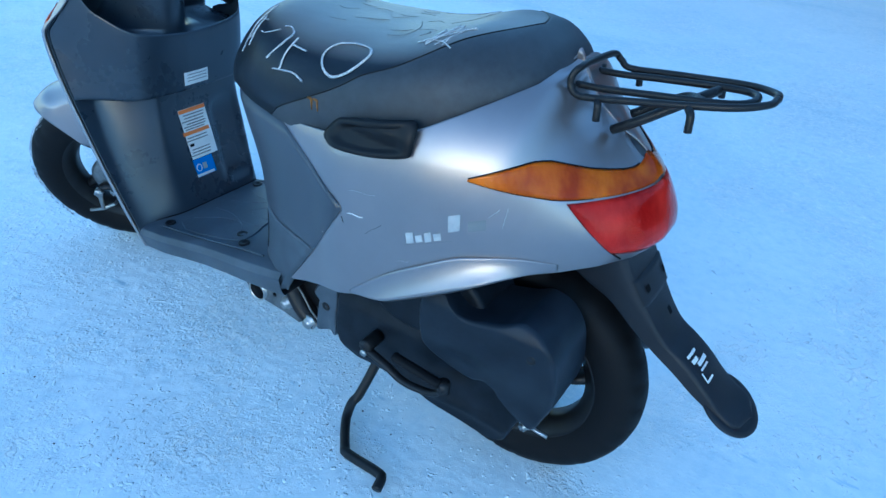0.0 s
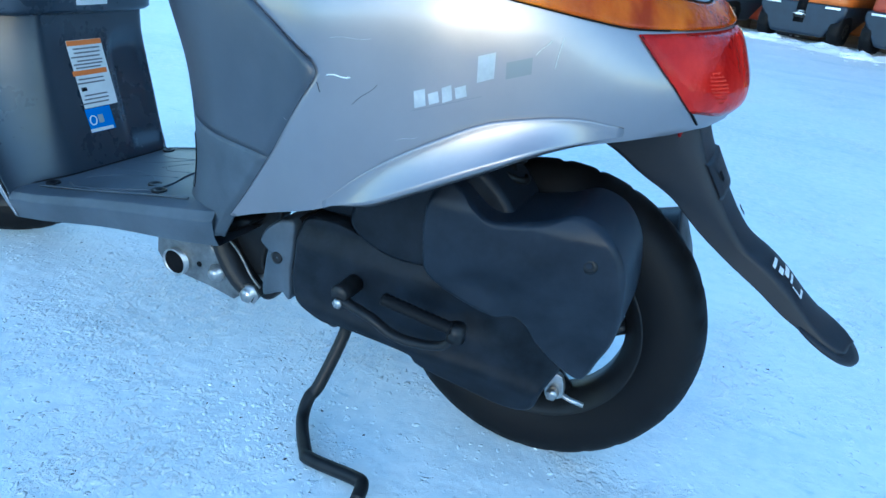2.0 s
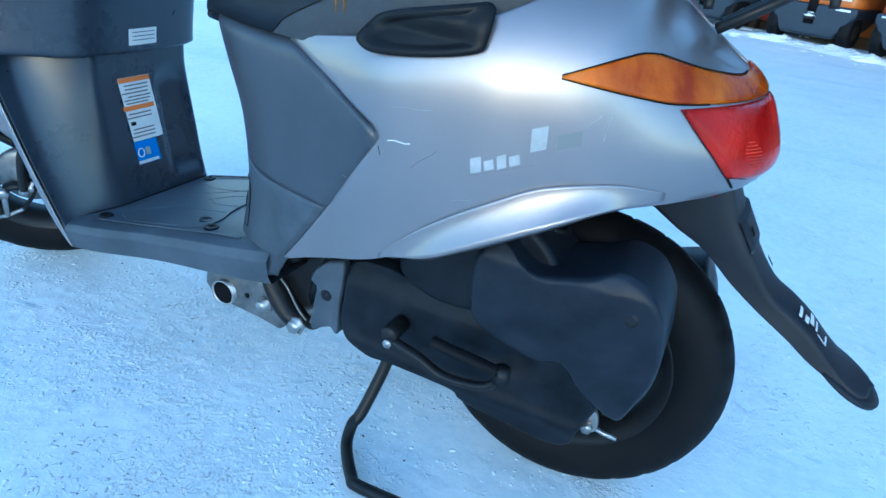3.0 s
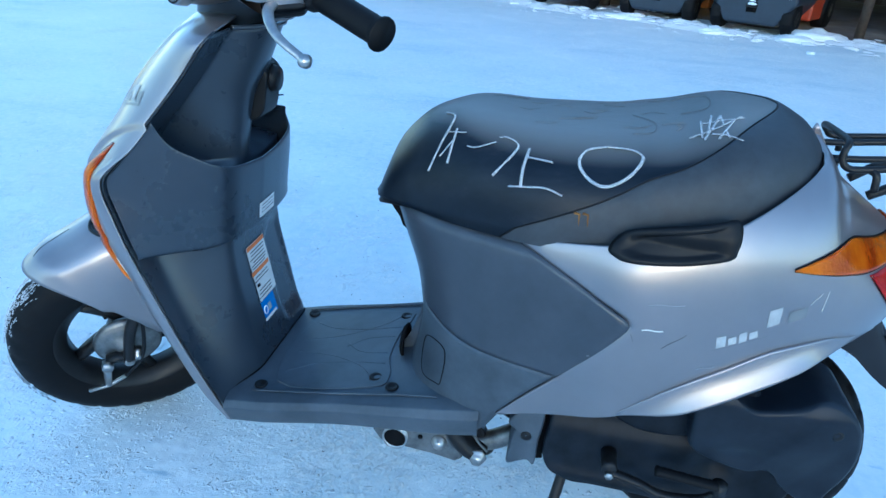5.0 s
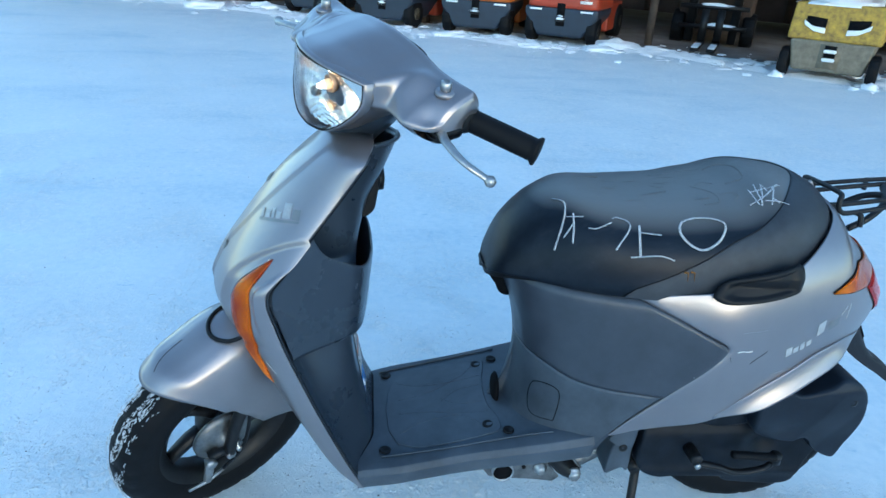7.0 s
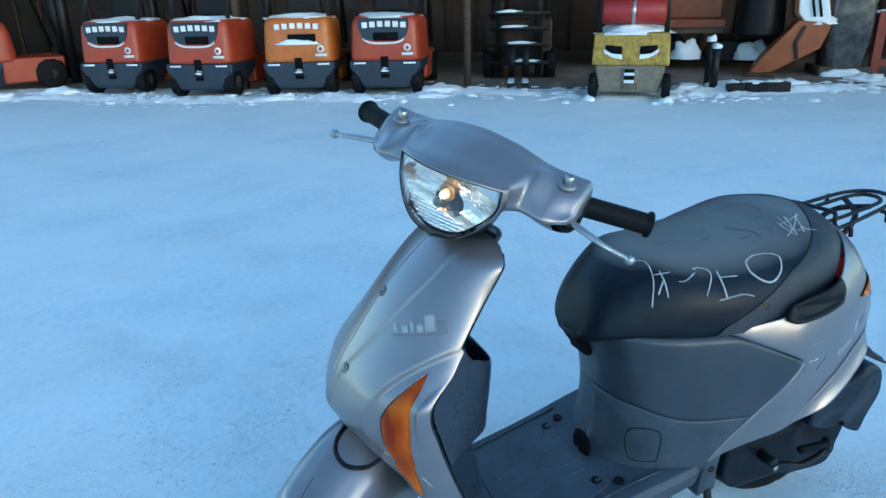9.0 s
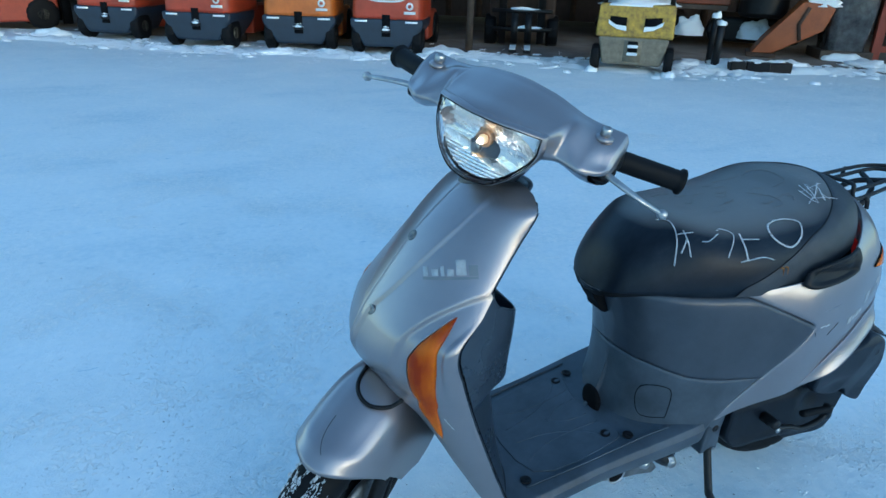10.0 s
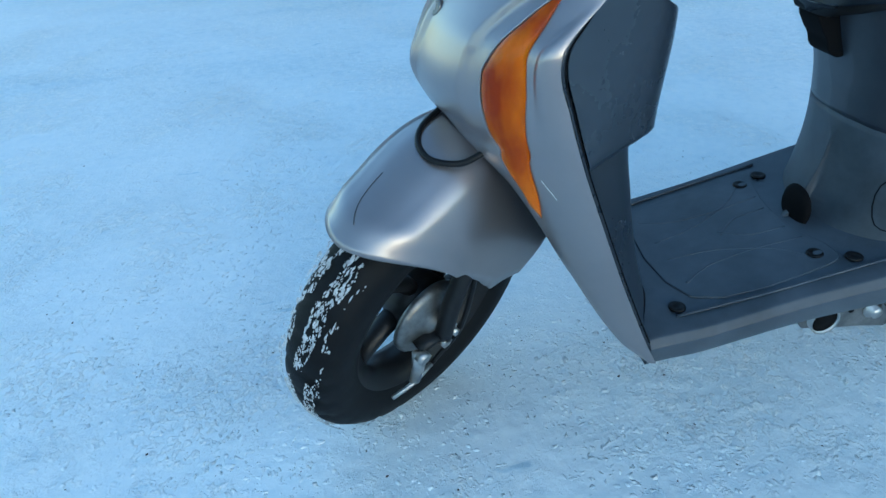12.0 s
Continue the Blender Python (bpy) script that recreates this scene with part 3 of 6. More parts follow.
# ---- scooter: seat ----
seat_top = keyed((-0.012, 0.655), (-0.004, 0.668), (0.02, 0.693), (0.06, 0.708), (0.10, 0.707), (0.18, 0.686), (0.25, 0.675), (0.35, 0.671), (0.43, 0.675), (0.48, 0.663), (0.53, 0.620), (0.555, 0.56), (0.564, 0.525))
seat_half = keyed((-0.012, 0.0), (-0.008, 0.045), (0.01, 0.088), (0.04, 0.125), (0.10, 0.163), (0.2, 0.180), (0.3, 0.178), (0.40, 0.156), (0.49, 0.116), (0.535, 0.084), (0.555, 0.056), (0.562, 0.030), (0.564, 0.0))
seat_low = keyed((-0.012, 0.634), (0.01, 0.632), (0.06, 0.615), (0.107, 0.595), (0.16, 0.586), (0.205, 0.579), (0.235, 0.560), (0.262, 0.553), (0.351, 0.550), (0.50, 0.551), (0.545, 0.544), (0.567, 0.532))


def seat_point(x, s, lift=0.0):
    """s runs from -1 (right hem) over the top to 1 (left hem)."""
    w, zt, zb = seat_half(x), seat_top(x), seat_low(x)
    a, rear, nose = s * math.pi / 2, smooth(0.13, 0.02, x), smooth(0.40, 0.53, x)
    y = w * math.copysign(abs(math.sin(a)) ** (0.72 + 0.2 * rear + 0.36 * nose), a)
    z = zb + (zt - zb) * abs(math.cos(a)) ** (0.62 + 0.22 * rear + 0.38 * nose)
    return Vector((x, y * (1 + lift / max(w, 0.02)), z + lift * math.cos(a)))


def seat_material():
    m, t, b = shader("seat_vinyl", (0.02, 0.02, 0.022), 0.42)
    scuff = grain(t, 30, 6, 0.7, stretch=(0.4, 1.5, 1))
    worn_black = ramp(t, scuff, [(0.42, (0.004, 0.007, 0.013)), (0.62, (0.009, 0.013, 0.021)), (0.80, (0.030, 0.031, 0.033))])
    # pale crown: rubbed-in dust and chalk, plus sky sheen put into the colour
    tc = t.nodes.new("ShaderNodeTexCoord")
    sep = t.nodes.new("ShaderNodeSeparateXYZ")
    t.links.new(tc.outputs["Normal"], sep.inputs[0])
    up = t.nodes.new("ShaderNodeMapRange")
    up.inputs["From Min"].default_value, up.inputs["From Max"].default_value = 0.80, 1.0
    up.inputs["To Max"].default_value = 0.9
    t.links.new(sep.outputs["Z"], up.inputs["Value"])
    dust_sheen = t.nodes.new("ShaderNodeMix")
    dust_sheen.data_type = "RGBA"
    dust_sheen.inputs["B"].default_value = (0.18, 0.18, 0.176, 1)
    t.links.new(up.outputs[0], dust_sheen.inputs["Factor"])
    t.links.new(worn_black, dust_sheen.inputs["A"])
    t.links.new(dust_sheen.outputs["Result"], b.inputs["Base Color"])
    rough = t.nodes.new("ShaderNodeMapRange")
    rough.inputs["To Min"].default_value, rough.inputs["To Max"].default_value = 0.30, 0.48
    t.links.new(scuff, rough.inputs["Value"])
    t.links.new(rough.outputs[0], b.inputs["Roughness"])
    b.inputs["Specular IOR Level"].default_value = 0.27
    n1 = bump(t, b, grain(t, 26, 3), 0.15, 0.003)
    n2 = bump(t, b, grain(t, 1300, 2), 0.4, 0.0004)
    t.links.new(n1.outputs[0], n2.inputs["Normal"])
    return m


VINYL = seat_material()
VINYL_SIDE = worn("coarse_vinyl", (0.022, 0.026, 0.033), (0.038, 0.044, 0.053), 0.52, 0, 50, 1300, 0.0005, 0, 0.06, 0.45)


def seat_cushion():
    def fn(u, v):
        x = -0.012 + 0.576 * (0.5 - 0.5 * math.cos(math.pi * v))
        return seat_point(x, 2 * u - 1)
    return sheet(fn, 48, 72, flip=True)


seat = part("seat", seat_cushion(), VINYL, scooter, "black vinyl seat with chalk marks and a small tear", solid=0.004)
part("seat_base", sheet(lambda u, v: seat_point(-0.008 + 0.57 * v, 0.94 * (2 * u - 1)) - Vector((0, 0, 0.012 + 0.0 * u)), 20, 50, flip=True), BLACK, scooter, solid=0.003)


seam_x = keyed((0.0, 0.052), (0.10, 0.060), (0.312, 0.099), (0.475, 0.131), (0.60, 0.170), (0.692, 0.2177), (0.846, 0.282), (0.93, 0.325), (1.03, 0.39))


def seat_rear():
    """The coarser rear panel, sewn on behind a curved seam."""
    def fn(u, v):
        s = 2 * u - 1
        x = seam_x(abs(s)) + (-0.0115 - seam_x(abs(s))) * math.sin(math.pi / 2 * v)
        return seat_point(x, s, 0.0010 * smooth(0, 0.02, v))
    return sheet(fn, 64, 40, flip=False)


part("rear_panel", seat_rear(), VINYL_SIDE, seat, "matte grey coarse vinyl rear panel")
part("seam", tube([seat_point(seam_x(abs(s)) + 0.0006, s, 0.0003) for s in (-1 + k / 40 for k in range(81))], 0.0011, 6), BLACK, seat)


def seat_find(x, z):
    """The place on the seat's left side that has this height."""
    lo, hi = 0.25, 1.0
    for _ in range(30):
        mid = (lo + hi) / 2
        if seat_point(x, mid).z > z:
            lo = mid
        else:
            hi = mid
    return lo


# ---- scooter: wheels ----
def wheel(parent, m, name, twist):
    tyre_profile = [(0.126, -0.030), (0.134, -0.036), (0.150, -0.0415), (0.168, -0.0415), (0.182, -0.036), (0.191, -0.026), (0.196, -0.013), (0.1975, 0.0), (0.196, 0.013), (0.191, 0.026), (0.182, 0.036), (0.168, 0.0415), (0.150, 0.0415), (0.134, 0.036), (0.126, 0.030)]
    def groove(n, k):
        depth = {4: 0.0035, 5: 0.0045, 6: 0.0035, 8: 0.0035, 9: 0.0045, 10: 0.0035}.get(n, 0)
        lead = abs(n - 7)
        return -depth if (k + lead) % 6 == 0 else 0.0
    rim = [(0.128, -0.032), (0.131, -0.033), (0.129, -0.026), (0.118, -0.022), (0.113, -0.012), (0.112, 0.012), (0.118, 0.022), (0.129, 0.026), (0.131, 0.033), (0.128, 0.032), (0.122, 0.026), (0.108, 0.014), (0.107, -0.014), (0.122, -0.026)]
    w = part(name, turned(rim + rim[:1], sides=72, capped=False), BLACK_STEEL, parent, "black painted cast rim")
    w.matrix_local = m
    part("tyre", turned(tyre_profile, sides=168, wobble=groove, capped=False), RUBBER, w, "worn black rubber tyre")
    for k in range(5):
        a = twist + 2 * math.pi * k / 5
        d, s = Vector((math.cos(a), 0, math.sin(a))), Vector((-math.sin(a), 0, math.cos(a)))
        bm = tube([d * 0.03 + s * 0.010, d * 0.06 + s * 0.012, d * 0.09 + s * 0.004, d * 0.112 - s * 0.004], lambda q: 0.017 - 0.004 * q, 10, 0.75)
        part("spoke", bm, BLACK_STEEL, w)
    part("hub", turned([(0.0, -0.045), (0.028, -0.045), (0.036, -0.03), (0.045, -0.01), (0.045, 0.03), (0.0, 0.03)], sides=32), BLACK_STEEL, w)
    a = twist + 2.3
    d = Vector((math.cos(a), 0, math.sin(a)))
    part("valve_stem", tube([d * 0.110 + Vector((0, 0.004, 0)), d * 0.098 + Vector((0, 0.006, 0)), d * 0.082 + Vector((0, 0.012, 0))], 0.0035, 8), BLACK, w)
    return w


rear_wheel = wheel(scooter, pose(0.001, 0, 0.1885), "rear_wheel", 0.5)
part("rim_edge", turned([(0.1285, 0.0335), (0.1300, 0.0345), (0.1312, 0.0335)], sides=72, capped=False), BLACK_STEEL, rear_wheel, "thin worn edge of the rim")

# ---- scooter: steered front ----
RAKE, TURN_IN, HEAD = radians(24.5), radians(40), Vector((1.05, 0, 0.19))
AXIS = Vector((-math.sin(RAKE), 0, math.cos(RAKE)))
STEER = Matrix.Translation(HEAD) @ Matrix.Rotation(TURN_IN, 4, AXIS) @ Matrix.Translation(-HEAD)
AXLE = Vector((1.03, 0, 0.19))
front_wheel = wheel(scooter, STEER @ Matrix.Translation(AXLE), "front_wheel", 0.9)


def steered(name, bm, material, label="", **kw):
    return part(name, bm, material, scooter, label, m=STEER, **kw)


skirt_drop = keyed((0.0, 0.0), (0.10, 0.016), (0.22, 0.036), (0.42, 0.058), (0.60, 0.048), (0.80, 0.026), (1.0, -0.004))


def fender_point(u, v, lift=0.0):
    s = 2 * u - 1
    th = radians(57 + 100 * v + 22 * s * s * (1 - v) ** 1.5)
    taper = 0.70 + 0.30 * smooth(0.0, 0.25, v)
    y = 0.084 * math.sin(s * math.pi / 2) * (taper + (1 - taper) * abs(s))
    fold = 0.0045 * max(0.0, 1 - abs(abs(s) - 0.5) / 0.22) * smooth(0.0, 0.2, v)
    r = 0.237 + lift + 0.010 * math.sin(math.pi * min(1.0, 1.1 * v)) + 0.026 * smooth(0.12, 0.55, v) - 0.008 * math.exp(-((v - 0.18) / 0.12) ** 2) - (0.090 + 0.034 * smooth(0.1, 0.5, v) + 0.030 * smooth(0.35, 0.7, v)) * abs(s) ** 2.3 - skirt_drop(v) * abs(s) ** 5 + fold - 0.006 * (1 - smooth(0.0, 0.10, v))
    return AXLE.x + r * math.cos(th), y, AXLE.z + r * math.sin(th)


def front_fender():
    return sheet(fender_point, 64, 56)


steered("front_fender", front_fender(), SILVER, "cracked silver painted front fender", solid=0.003)
for s in (1, -1):
    # the leg's black stands in for shade under the fender
    steered("fork_leg", tube(flow([(0.965, 0.055 * s, 0.38), (1.0, 0.060 * s, 0.31), (1.030, 0.064 * s, 0.25), (1.046, 0.066 * s, 0.186)]), 0.013, 12, 0.7), BLACK_STEEL, "fork leg, blackened for the dark under the fender")
    steered("fork_link", tube([(1.040, 0.060 * s, 0.186), (1.062, 0.058 * s, 0.188), (1.080, 0.055 * s, 0.182)], 0.012, 10, 0.6), BLACK_STEEL)
    steered("link_bolt", turned([(0.0, 0.0), (0.009, 0.0), (0.009, 0.010), (0.0, 0.011)], (1.046, 0.066 * s if s > 0 else -0.077, 0.182), sides=6), STEEL)
steered("brake_panel", turned([(0.0, 0.030), (0.056, 0.030), (0.056, 0.036), (0.050, 0.042), (0.036, 0.047), (0.022, 0.050), (0.018, 0.056), (0.0, 0.057)], tuple(AXLE + Vector((0.012, 0, 0.004))), sides=40), ALLOY, "dull cast alloy drum brake panel")
steered("axle_nut", turned([(0.0, 0.0), (0.011, 0.0), (0.011, 0.012), (0.006, 0.013), (0.006, 0.022), (0.0, 0.022)], (AXLE.x, 0.055, AXLE.z), sides=6), STEEL)
steered("brake_arm", tube([(1.082, 0.062, 0.182), (1.086, 0.066, 0.160), (1.092, 0.066, 0.128)], lambda q: 0.010 - 0.003 * q, 10, 0.5), STEEL, "zinc-plated brake arm")
steered("brake_arm_bolt", turned([(0.0, 0.0), (0.010, 0.0), (0.010, 0.012), (0.0, 0.012)], (1.082, 0.062, 0.178), sides=6), STEEL)
steered("brake_rod", tube([(1.125, 0.06, 0.118), (1.092, 0.066, 0.126), (1.060, 0.066, 0.140)], 0.0035, 8), STEEL)
steered("brake_cable", tube(flow([(1.060, 0.066, 0.140), (1.02, 0.075, 0.20), (1.0, 0.07, 0.32), (0.97, 0.05, 0.42)]), 0.0035, 8), BLACK)
part("fork_stem", tube([HEAD + AXIS * 0.12, HEAD + AXIS * 0.62], 0.026, 16), BLACK_STEEL, scooter)
part("cable", tube(flow([(0.985, 0.0, 0.458), (1.012, 0.028, 0.449), (1.020, 0.054, 0.440), (1.010, 0.078, 0.432), (0.982, 0.090, 0.430), (0.955, 0.09, 0.44)]), 0.0035, 8), BLACK, scooter, "black rubber-sheathed cable looping over the fender")

# ---- scooter: handlebar ----
def bar_station(*values):
    return keyed((-0.050, values[1]), *zip((0.0, 0.050, 0.084, 0.104, 0.140, 0.165, 0.178), values))


# the section of the cover, point by point from the rear ridge over the front to the back: (x, z) along the half width
BAR = [
    (bar_station(0.722, 0.720, 0.718, 0.717, 0.714, 0.712, 0.711), bar_station(0.911, 0.906, 0.898, 0.893, 0.890, 0.890, 0.888)),
    (bar_station(0.752, 0.746, 0.742, 0.738, 0.732, 0.728, 0.725), bar_station(0.914, 0.9085, 0.901, 0.896, 0.8905, 0.889, 0.887)),
    (bar_station(0.812, 0.802, 0.786, 0.764, 0.764, 0.756, 0.748), bar_station(0.904, 0.8985, 0.894, 0.896, 0.880, 0.877, 0.876)),
    (bar_station(0.862, 0.850, 0.828, 0.789, 0.790, 0.777, 0.766), bar_station(0.891, 0.888, 0.883, 0.881, 0.8655, 0.858, 0.860)),
    (bar_station(0.872, 0.858, 0.829, 0.802, 0.808, 0.791, 0.776), bar_station(0.845, 0.848, 0.866, 0.862, 0.852, 0.849, 0.852)),
    (bar_station(0.856, 0.842, 0.820, 0.806, 0.803, 0.786, 0.772), bar_station(0.789, 0.800, 0.846, 0.848, 0.841, 0.837, 0.842)),
    (bar_station(0.805, 0.795, 0.785, 0.780, 0.772, 0.762, 0.755), bar_station(0.785, 0.797, 0.832, 0.836, 0.822, 0.818, 0.824)),
    (bar_station(0.735, 0.735, 0.735, 0.735, 0.735, 0.735, 0.732), bar_station(0.800, 0.812, 0.828, 0.834, 0.826, 0.824, 0.828)),
    (bar_station(0.692, 0.692, 0.694, 0.695, 0.696, 0.698, 0.700), bar_station(0.858, 0.858, 0.860, 0.862, 0.862, 0.862, 0.860)),
]


def handlebar_cover():
    sections = {}
    def section(y):
        if y not in sections:
            a = abs(y)
            line = rounded([(fx(a), fz(a)) for fx, fz in BAR], 12)
            cx, cz = sum(p[0] for p in line) / len(line), sum(p[1] for p in line) / len(line)
            k = 1 - 0.16 * smooth(0.172, 0.178, a) - 0.022 * math.exp(-((y + 0.092) / 0.0016) ** 2)
            sections[y] = [(cx + (x - cx) * k, cz + (z - cz) * k) for x, z in line]
        return sections[y]
    n = 12 * len(BAR)
    def fn(u, v):
        y = -0.178 + 0.356 * v
        x, z = section(y)[round(u * n) % n]
        return x, y, z
    bm = sheet(fn, n, 220, loop=True, flip=True)
    ends = [e for e in bm.edges if e.is_boundary]
    bmesh.ops.holes_fill(bm, edges=ends, sides=0)
    # the openings for the headlight and for the two lever brackets
    def opening(c):
        a = abs(c.y)
        lamp = c.x > 0.800 and a < 0.083 and lens_low(a * 0.088 / 0.085) + 0.0015 < c.z < lens_top(a) - 0.0015
        lever = a > 0.156 and 0.8245 < c.z < 0.845 and c.x > 0.742
        return lamp or lever
    bmesh.ops.delete(bm, geom=[f for f in bm.faces if opening(f.calc_center_median())], context="FACES")
    return bm


lens_top = keyed((0.0, 0.890), (0.05, 0.888), (0.088, 0.882))
lens_low = keyed((0.0, 0.788), (0.03, 0.792), (0.057, 0.808), (0.076, 0.830), (0.085, 0.846), (0.088, 0.857))
steered("handlebar_cover", handlebar_cover(), SILVER, "silver painted handlebar cover")

def lamp_face(u, v, back=0.0, inset=0.0):
    s = 2 * u - 1
    y = (0.085 - inset) * math.sin(s * math.pi / 2)
    a = abs(y) / (0.085 - inset) * 0.088
    z0, z1 = lens_low(a) + inset, lens_top(a) - inset
    z = z0 + (z1 - z0) * v
    bow = 0.041 * (1 - (y / 0.092) ** 2) * (0.84 + 0.16 * math.sin(math.pi * min(1.0, max(0.0, (z - 0.775) / 0.130))))
    return Vector((0.830 + bow - back, y, z))


GLASS, gt, gb = shader("clear_lens", (1, 1, 1), 0.04)
gb.inputs["Transmission Weight"].default_value = 1.0
gb.inputs["IOR"].default_value = 1.18
gw = gt.nodes.new("ShaderNodeTexWave")
gw.inputs["Scale"].default_value = 60
gw.bands_direction = "Y"
gtc = gt.nodes.new("ShaderNodeTexCoord")
gt.links.new(gtc.outputs["Object"], gw.inputs["Vector"])
bump(gt, gb, gw.outputs["Fac"], 0.15, 0.0006)
CHROME, cht, chb = shader("reflector", (0.88, 0.845, 0.79), 0.20, 1.0)
cut = cht.nodes.new("ShaderNodeTexVoronoi")
cut.inputs["Scale"].default_value = 95
cut_at = cht.nodes.new("ShaderNodeTexCoord")
cht.links.new(cut_at.outputs["Object"], cut.inputs["Vector"])
bump(cht, chb, cut.outputs["Distance"], 0.6, 0.0016)
headlight = steered("headlight", sheet(lambda u, v: lamp_face(u, v), 40, 20), GLASS, "clear shield-shaped headlight lens, lit", solid=0.002)
headlight.visible_shadow = False


def reflector():
    """A faceted bowl with a ribbed lower strip."""
    def fn(u, v):
        p = lamp_face(u, v, 0.005, 0.003)
        d = Vector((p.y / 0.086, (p.z - 0.834) / 0.060))
        dip = 0.046 * max(0.0, 1 - d.length_squared)
        low = smooth(0.822, 0.816, p.z + 0.20 * p.y)
        high = smooth(0.880, 0.883, p.z)
        facet = 0.0010 * abs((math.atan2(d.y, d.x) * 3.2) % 1 - 0.5) * (1 - low) * min(1.0, 1.6 * d.length) + 0.0006 * abs((u * 61) % 1 - 0.5) + (low + high) * 0.0022 * abs((p.y * 230) % 1 - 0.5) + low * 0.0022 * abs((p.z * 200) % 1 - 0.5)
        return p - Vector((dip * (1 - 0.5 * low) + facet, 0, 0))
    return sheet(fn, 150, 90)


part("reflector", reflector(), CHROME, headlight, "silvered headlight reflector", m=STEER, soft=False)
WARM, wt, wb = shader("bulb_glow", (1, 0.8, 0.5), 0.3)
wb.inputs["Emission Color"].default_value = (1.0, 0.46, 0.17, 1)
wb.inputs["Emission Strength"].default_value = 0.09
part("bulb", turned([(0.0, 0.0), (0.0070, 0.002), (0.0078, 0.010), (0.006, 0.017), (0.0, 0.019)], (0.822, -0.003, 0.842), "x", 20), WARM, headlight, "glowing warm headlight bulb", m=STEER)
bulb_data = bpy.data.lights.new("headlight_bulb", "POINT")
bulb_data.energy, bulb_data.color, bulb_data.shadow_soft_size = 0.018, (1.0, 0.84, 0.66), 0.004
bulb_lamp = new("headlight_bulb", bulb_data)
bulb_lamp.matrix_world = STEER @ Matrix.Translation((0.8445, -0.0025, 0.8420))
part("bulb_collar", turned([(0.0135, 0.0), (0.0140, 0.005), (0.0120, 0.008), (0.0095, 0.006)], (0.822, -0.003, 0.842), "x", 28), shader("copper_ring", (0.46, 0.28, 0.17), 0.40, 1.0)[0], headlight, "copper-coloured ring behind the bulb", m=STEER)
part("bulb_shield", turned([(0.0075, 0.0), (0.0078, 0.007), (0.006, 0.009), (0.0, 0.0095)], (0.848, -0.002, 0.836), "x", 18), ALLOY, headlight, "dull metal cap before the bulb", m=STEER)
rim_line = []
for p in [lamp_face(k / 60, 1.0) for k in range(61)] + [lamp_face(1 - k / 60, 0.0) for k in range(61)]:
    if not rim_line or (p - rim_line[-1]).length > 0.0012:
        rim_line.append(p)
part("lens_seal", tube(rim_line + rim_line[:1], 0.0010, 8), GAP, headlight, m=STEER)
def skirt(u, v):
    p = rim_line[round(u * len(rim_line)) % len(rim_line)]
    out = Vector((0, p.y, p.z - 0.835)).normalized()
    return p + out * (0.0012 + 0.0042 * v ** 0.6) - Vector((0.016 * v, 0, 0))


part("lens_skirt", sheet(skirt, len(rim_line), 4, loop=True), SILVER, headlight, "silver painted lip round the lens", m=STEER, solid=0.0015)

steered("meter_housing", sheet(lambda u, v: Vector((0.706 + 0.034 * math.cos(2 * math.pi * u) * (1 - 0.3 * v), 0.072 * math.sin(2 * math.pi * u) * (1 - 0.25 * v), 0.858 + 0.026 * v)), 40, 4, loop=True), BLACK, solid=0.003)
meter = steered("meter_glass", sheet(lambda u, v: Vector((0.706 + 0.026 * v * math.cos(2 * math.pi * u), 0.056 * v * math.sin(2 * math.pi * u), 0.886 - 0.006 * v * v)), 40, 6, loop=True), GLASS, "clear speedometer glass", solid=0.002)
steered("meter_dial", sheet(lambda u, v: Vector((0.706 + 0.027 * v * math.cos(2 * math.pi * u), 0.056 * v * math.sin(2 * math.pi * u), 0.876)), 40, 3, loop=True), WHITE, solid=0.001)
for s in (1, -1):
    root, tip = Vector((0.712, 0.160 * s, 0.846)), Vector((0.664, 0.268 * s, 0.836))
    d = (tip - root).normalized()
    rib = lambda q: 0.0165 + 0.0004 * (1 if int(q * 30) % 2 else 0) + (0.004 if q > 0.96 or q < 0.05 else 0)
    steered("grip", tube([root + (tip - root) * k / 30 for k in range(31)], rib, 18), RUBBER, "black rubber handlebar grip")
    bm = tube([root - d * 0.02, root + d * 0.018], 0.024, 16, 0.9)
    block(0.722, 0.776, min(0.148 * s, 0.181 * s), max(0.148 * s, 0.181 * s), 0.823, 0.846, bm)
    steered("lever_bracket", bm, BLACK, bevel=0.012, segments=4)
    line = flow([(0.762, 0.168 * s, 0.842), (0.776, 0.198 * s, 0.842), (0.776, 0.236 * s, 0.833), (0.756, 0.268 * s, 0.818)], 8)
    steered("brake_lever", tube(line, lambda q: 0.0075 - 0.0025 * q, 12, 0.65), STEEL, "bare alloy brake lever")
    steered("lever_ball", turned([(0.0, -0.0085), (0.006, -0.006), (0.0085, 0.0), (0.006, 0.006), (0.0, 0.0085)], (0.755, 0.270 * s, 0.817), sides=16), STEEL)
    steered("mirror_boss", turned([(0.0, 0.0), (0.0155, 0.0), (0.0145, 0.005), (0.010, 0.007)], (0.744, 0.147 * s, 0.8815), "z", 24), SILVER)
    steered("mirror_bolt", turned([(0.0, 0.0), (0.0085, 0.0), (0.0085, 0.014), (0.005, 0.016), (0.004, 0.010), (0.0, 0.010)], (0.744, 0.147 * s, 0.886), "z", 6), STEEL, "zinc-plated bolt where the mirror was")
neck_r = keyed((0.0, 0.036), (0.25, 0.038), (0.5, 0.046), (0.75, 0.060), (1.0, 0.066))
steered("neck_cover", tube([HEAD + AXIS * (0.575 + 0.125 * k / 16) for k in range(17)], neck_r, 32), PLASTIC, "dark grey plastic lower handlebar cover")
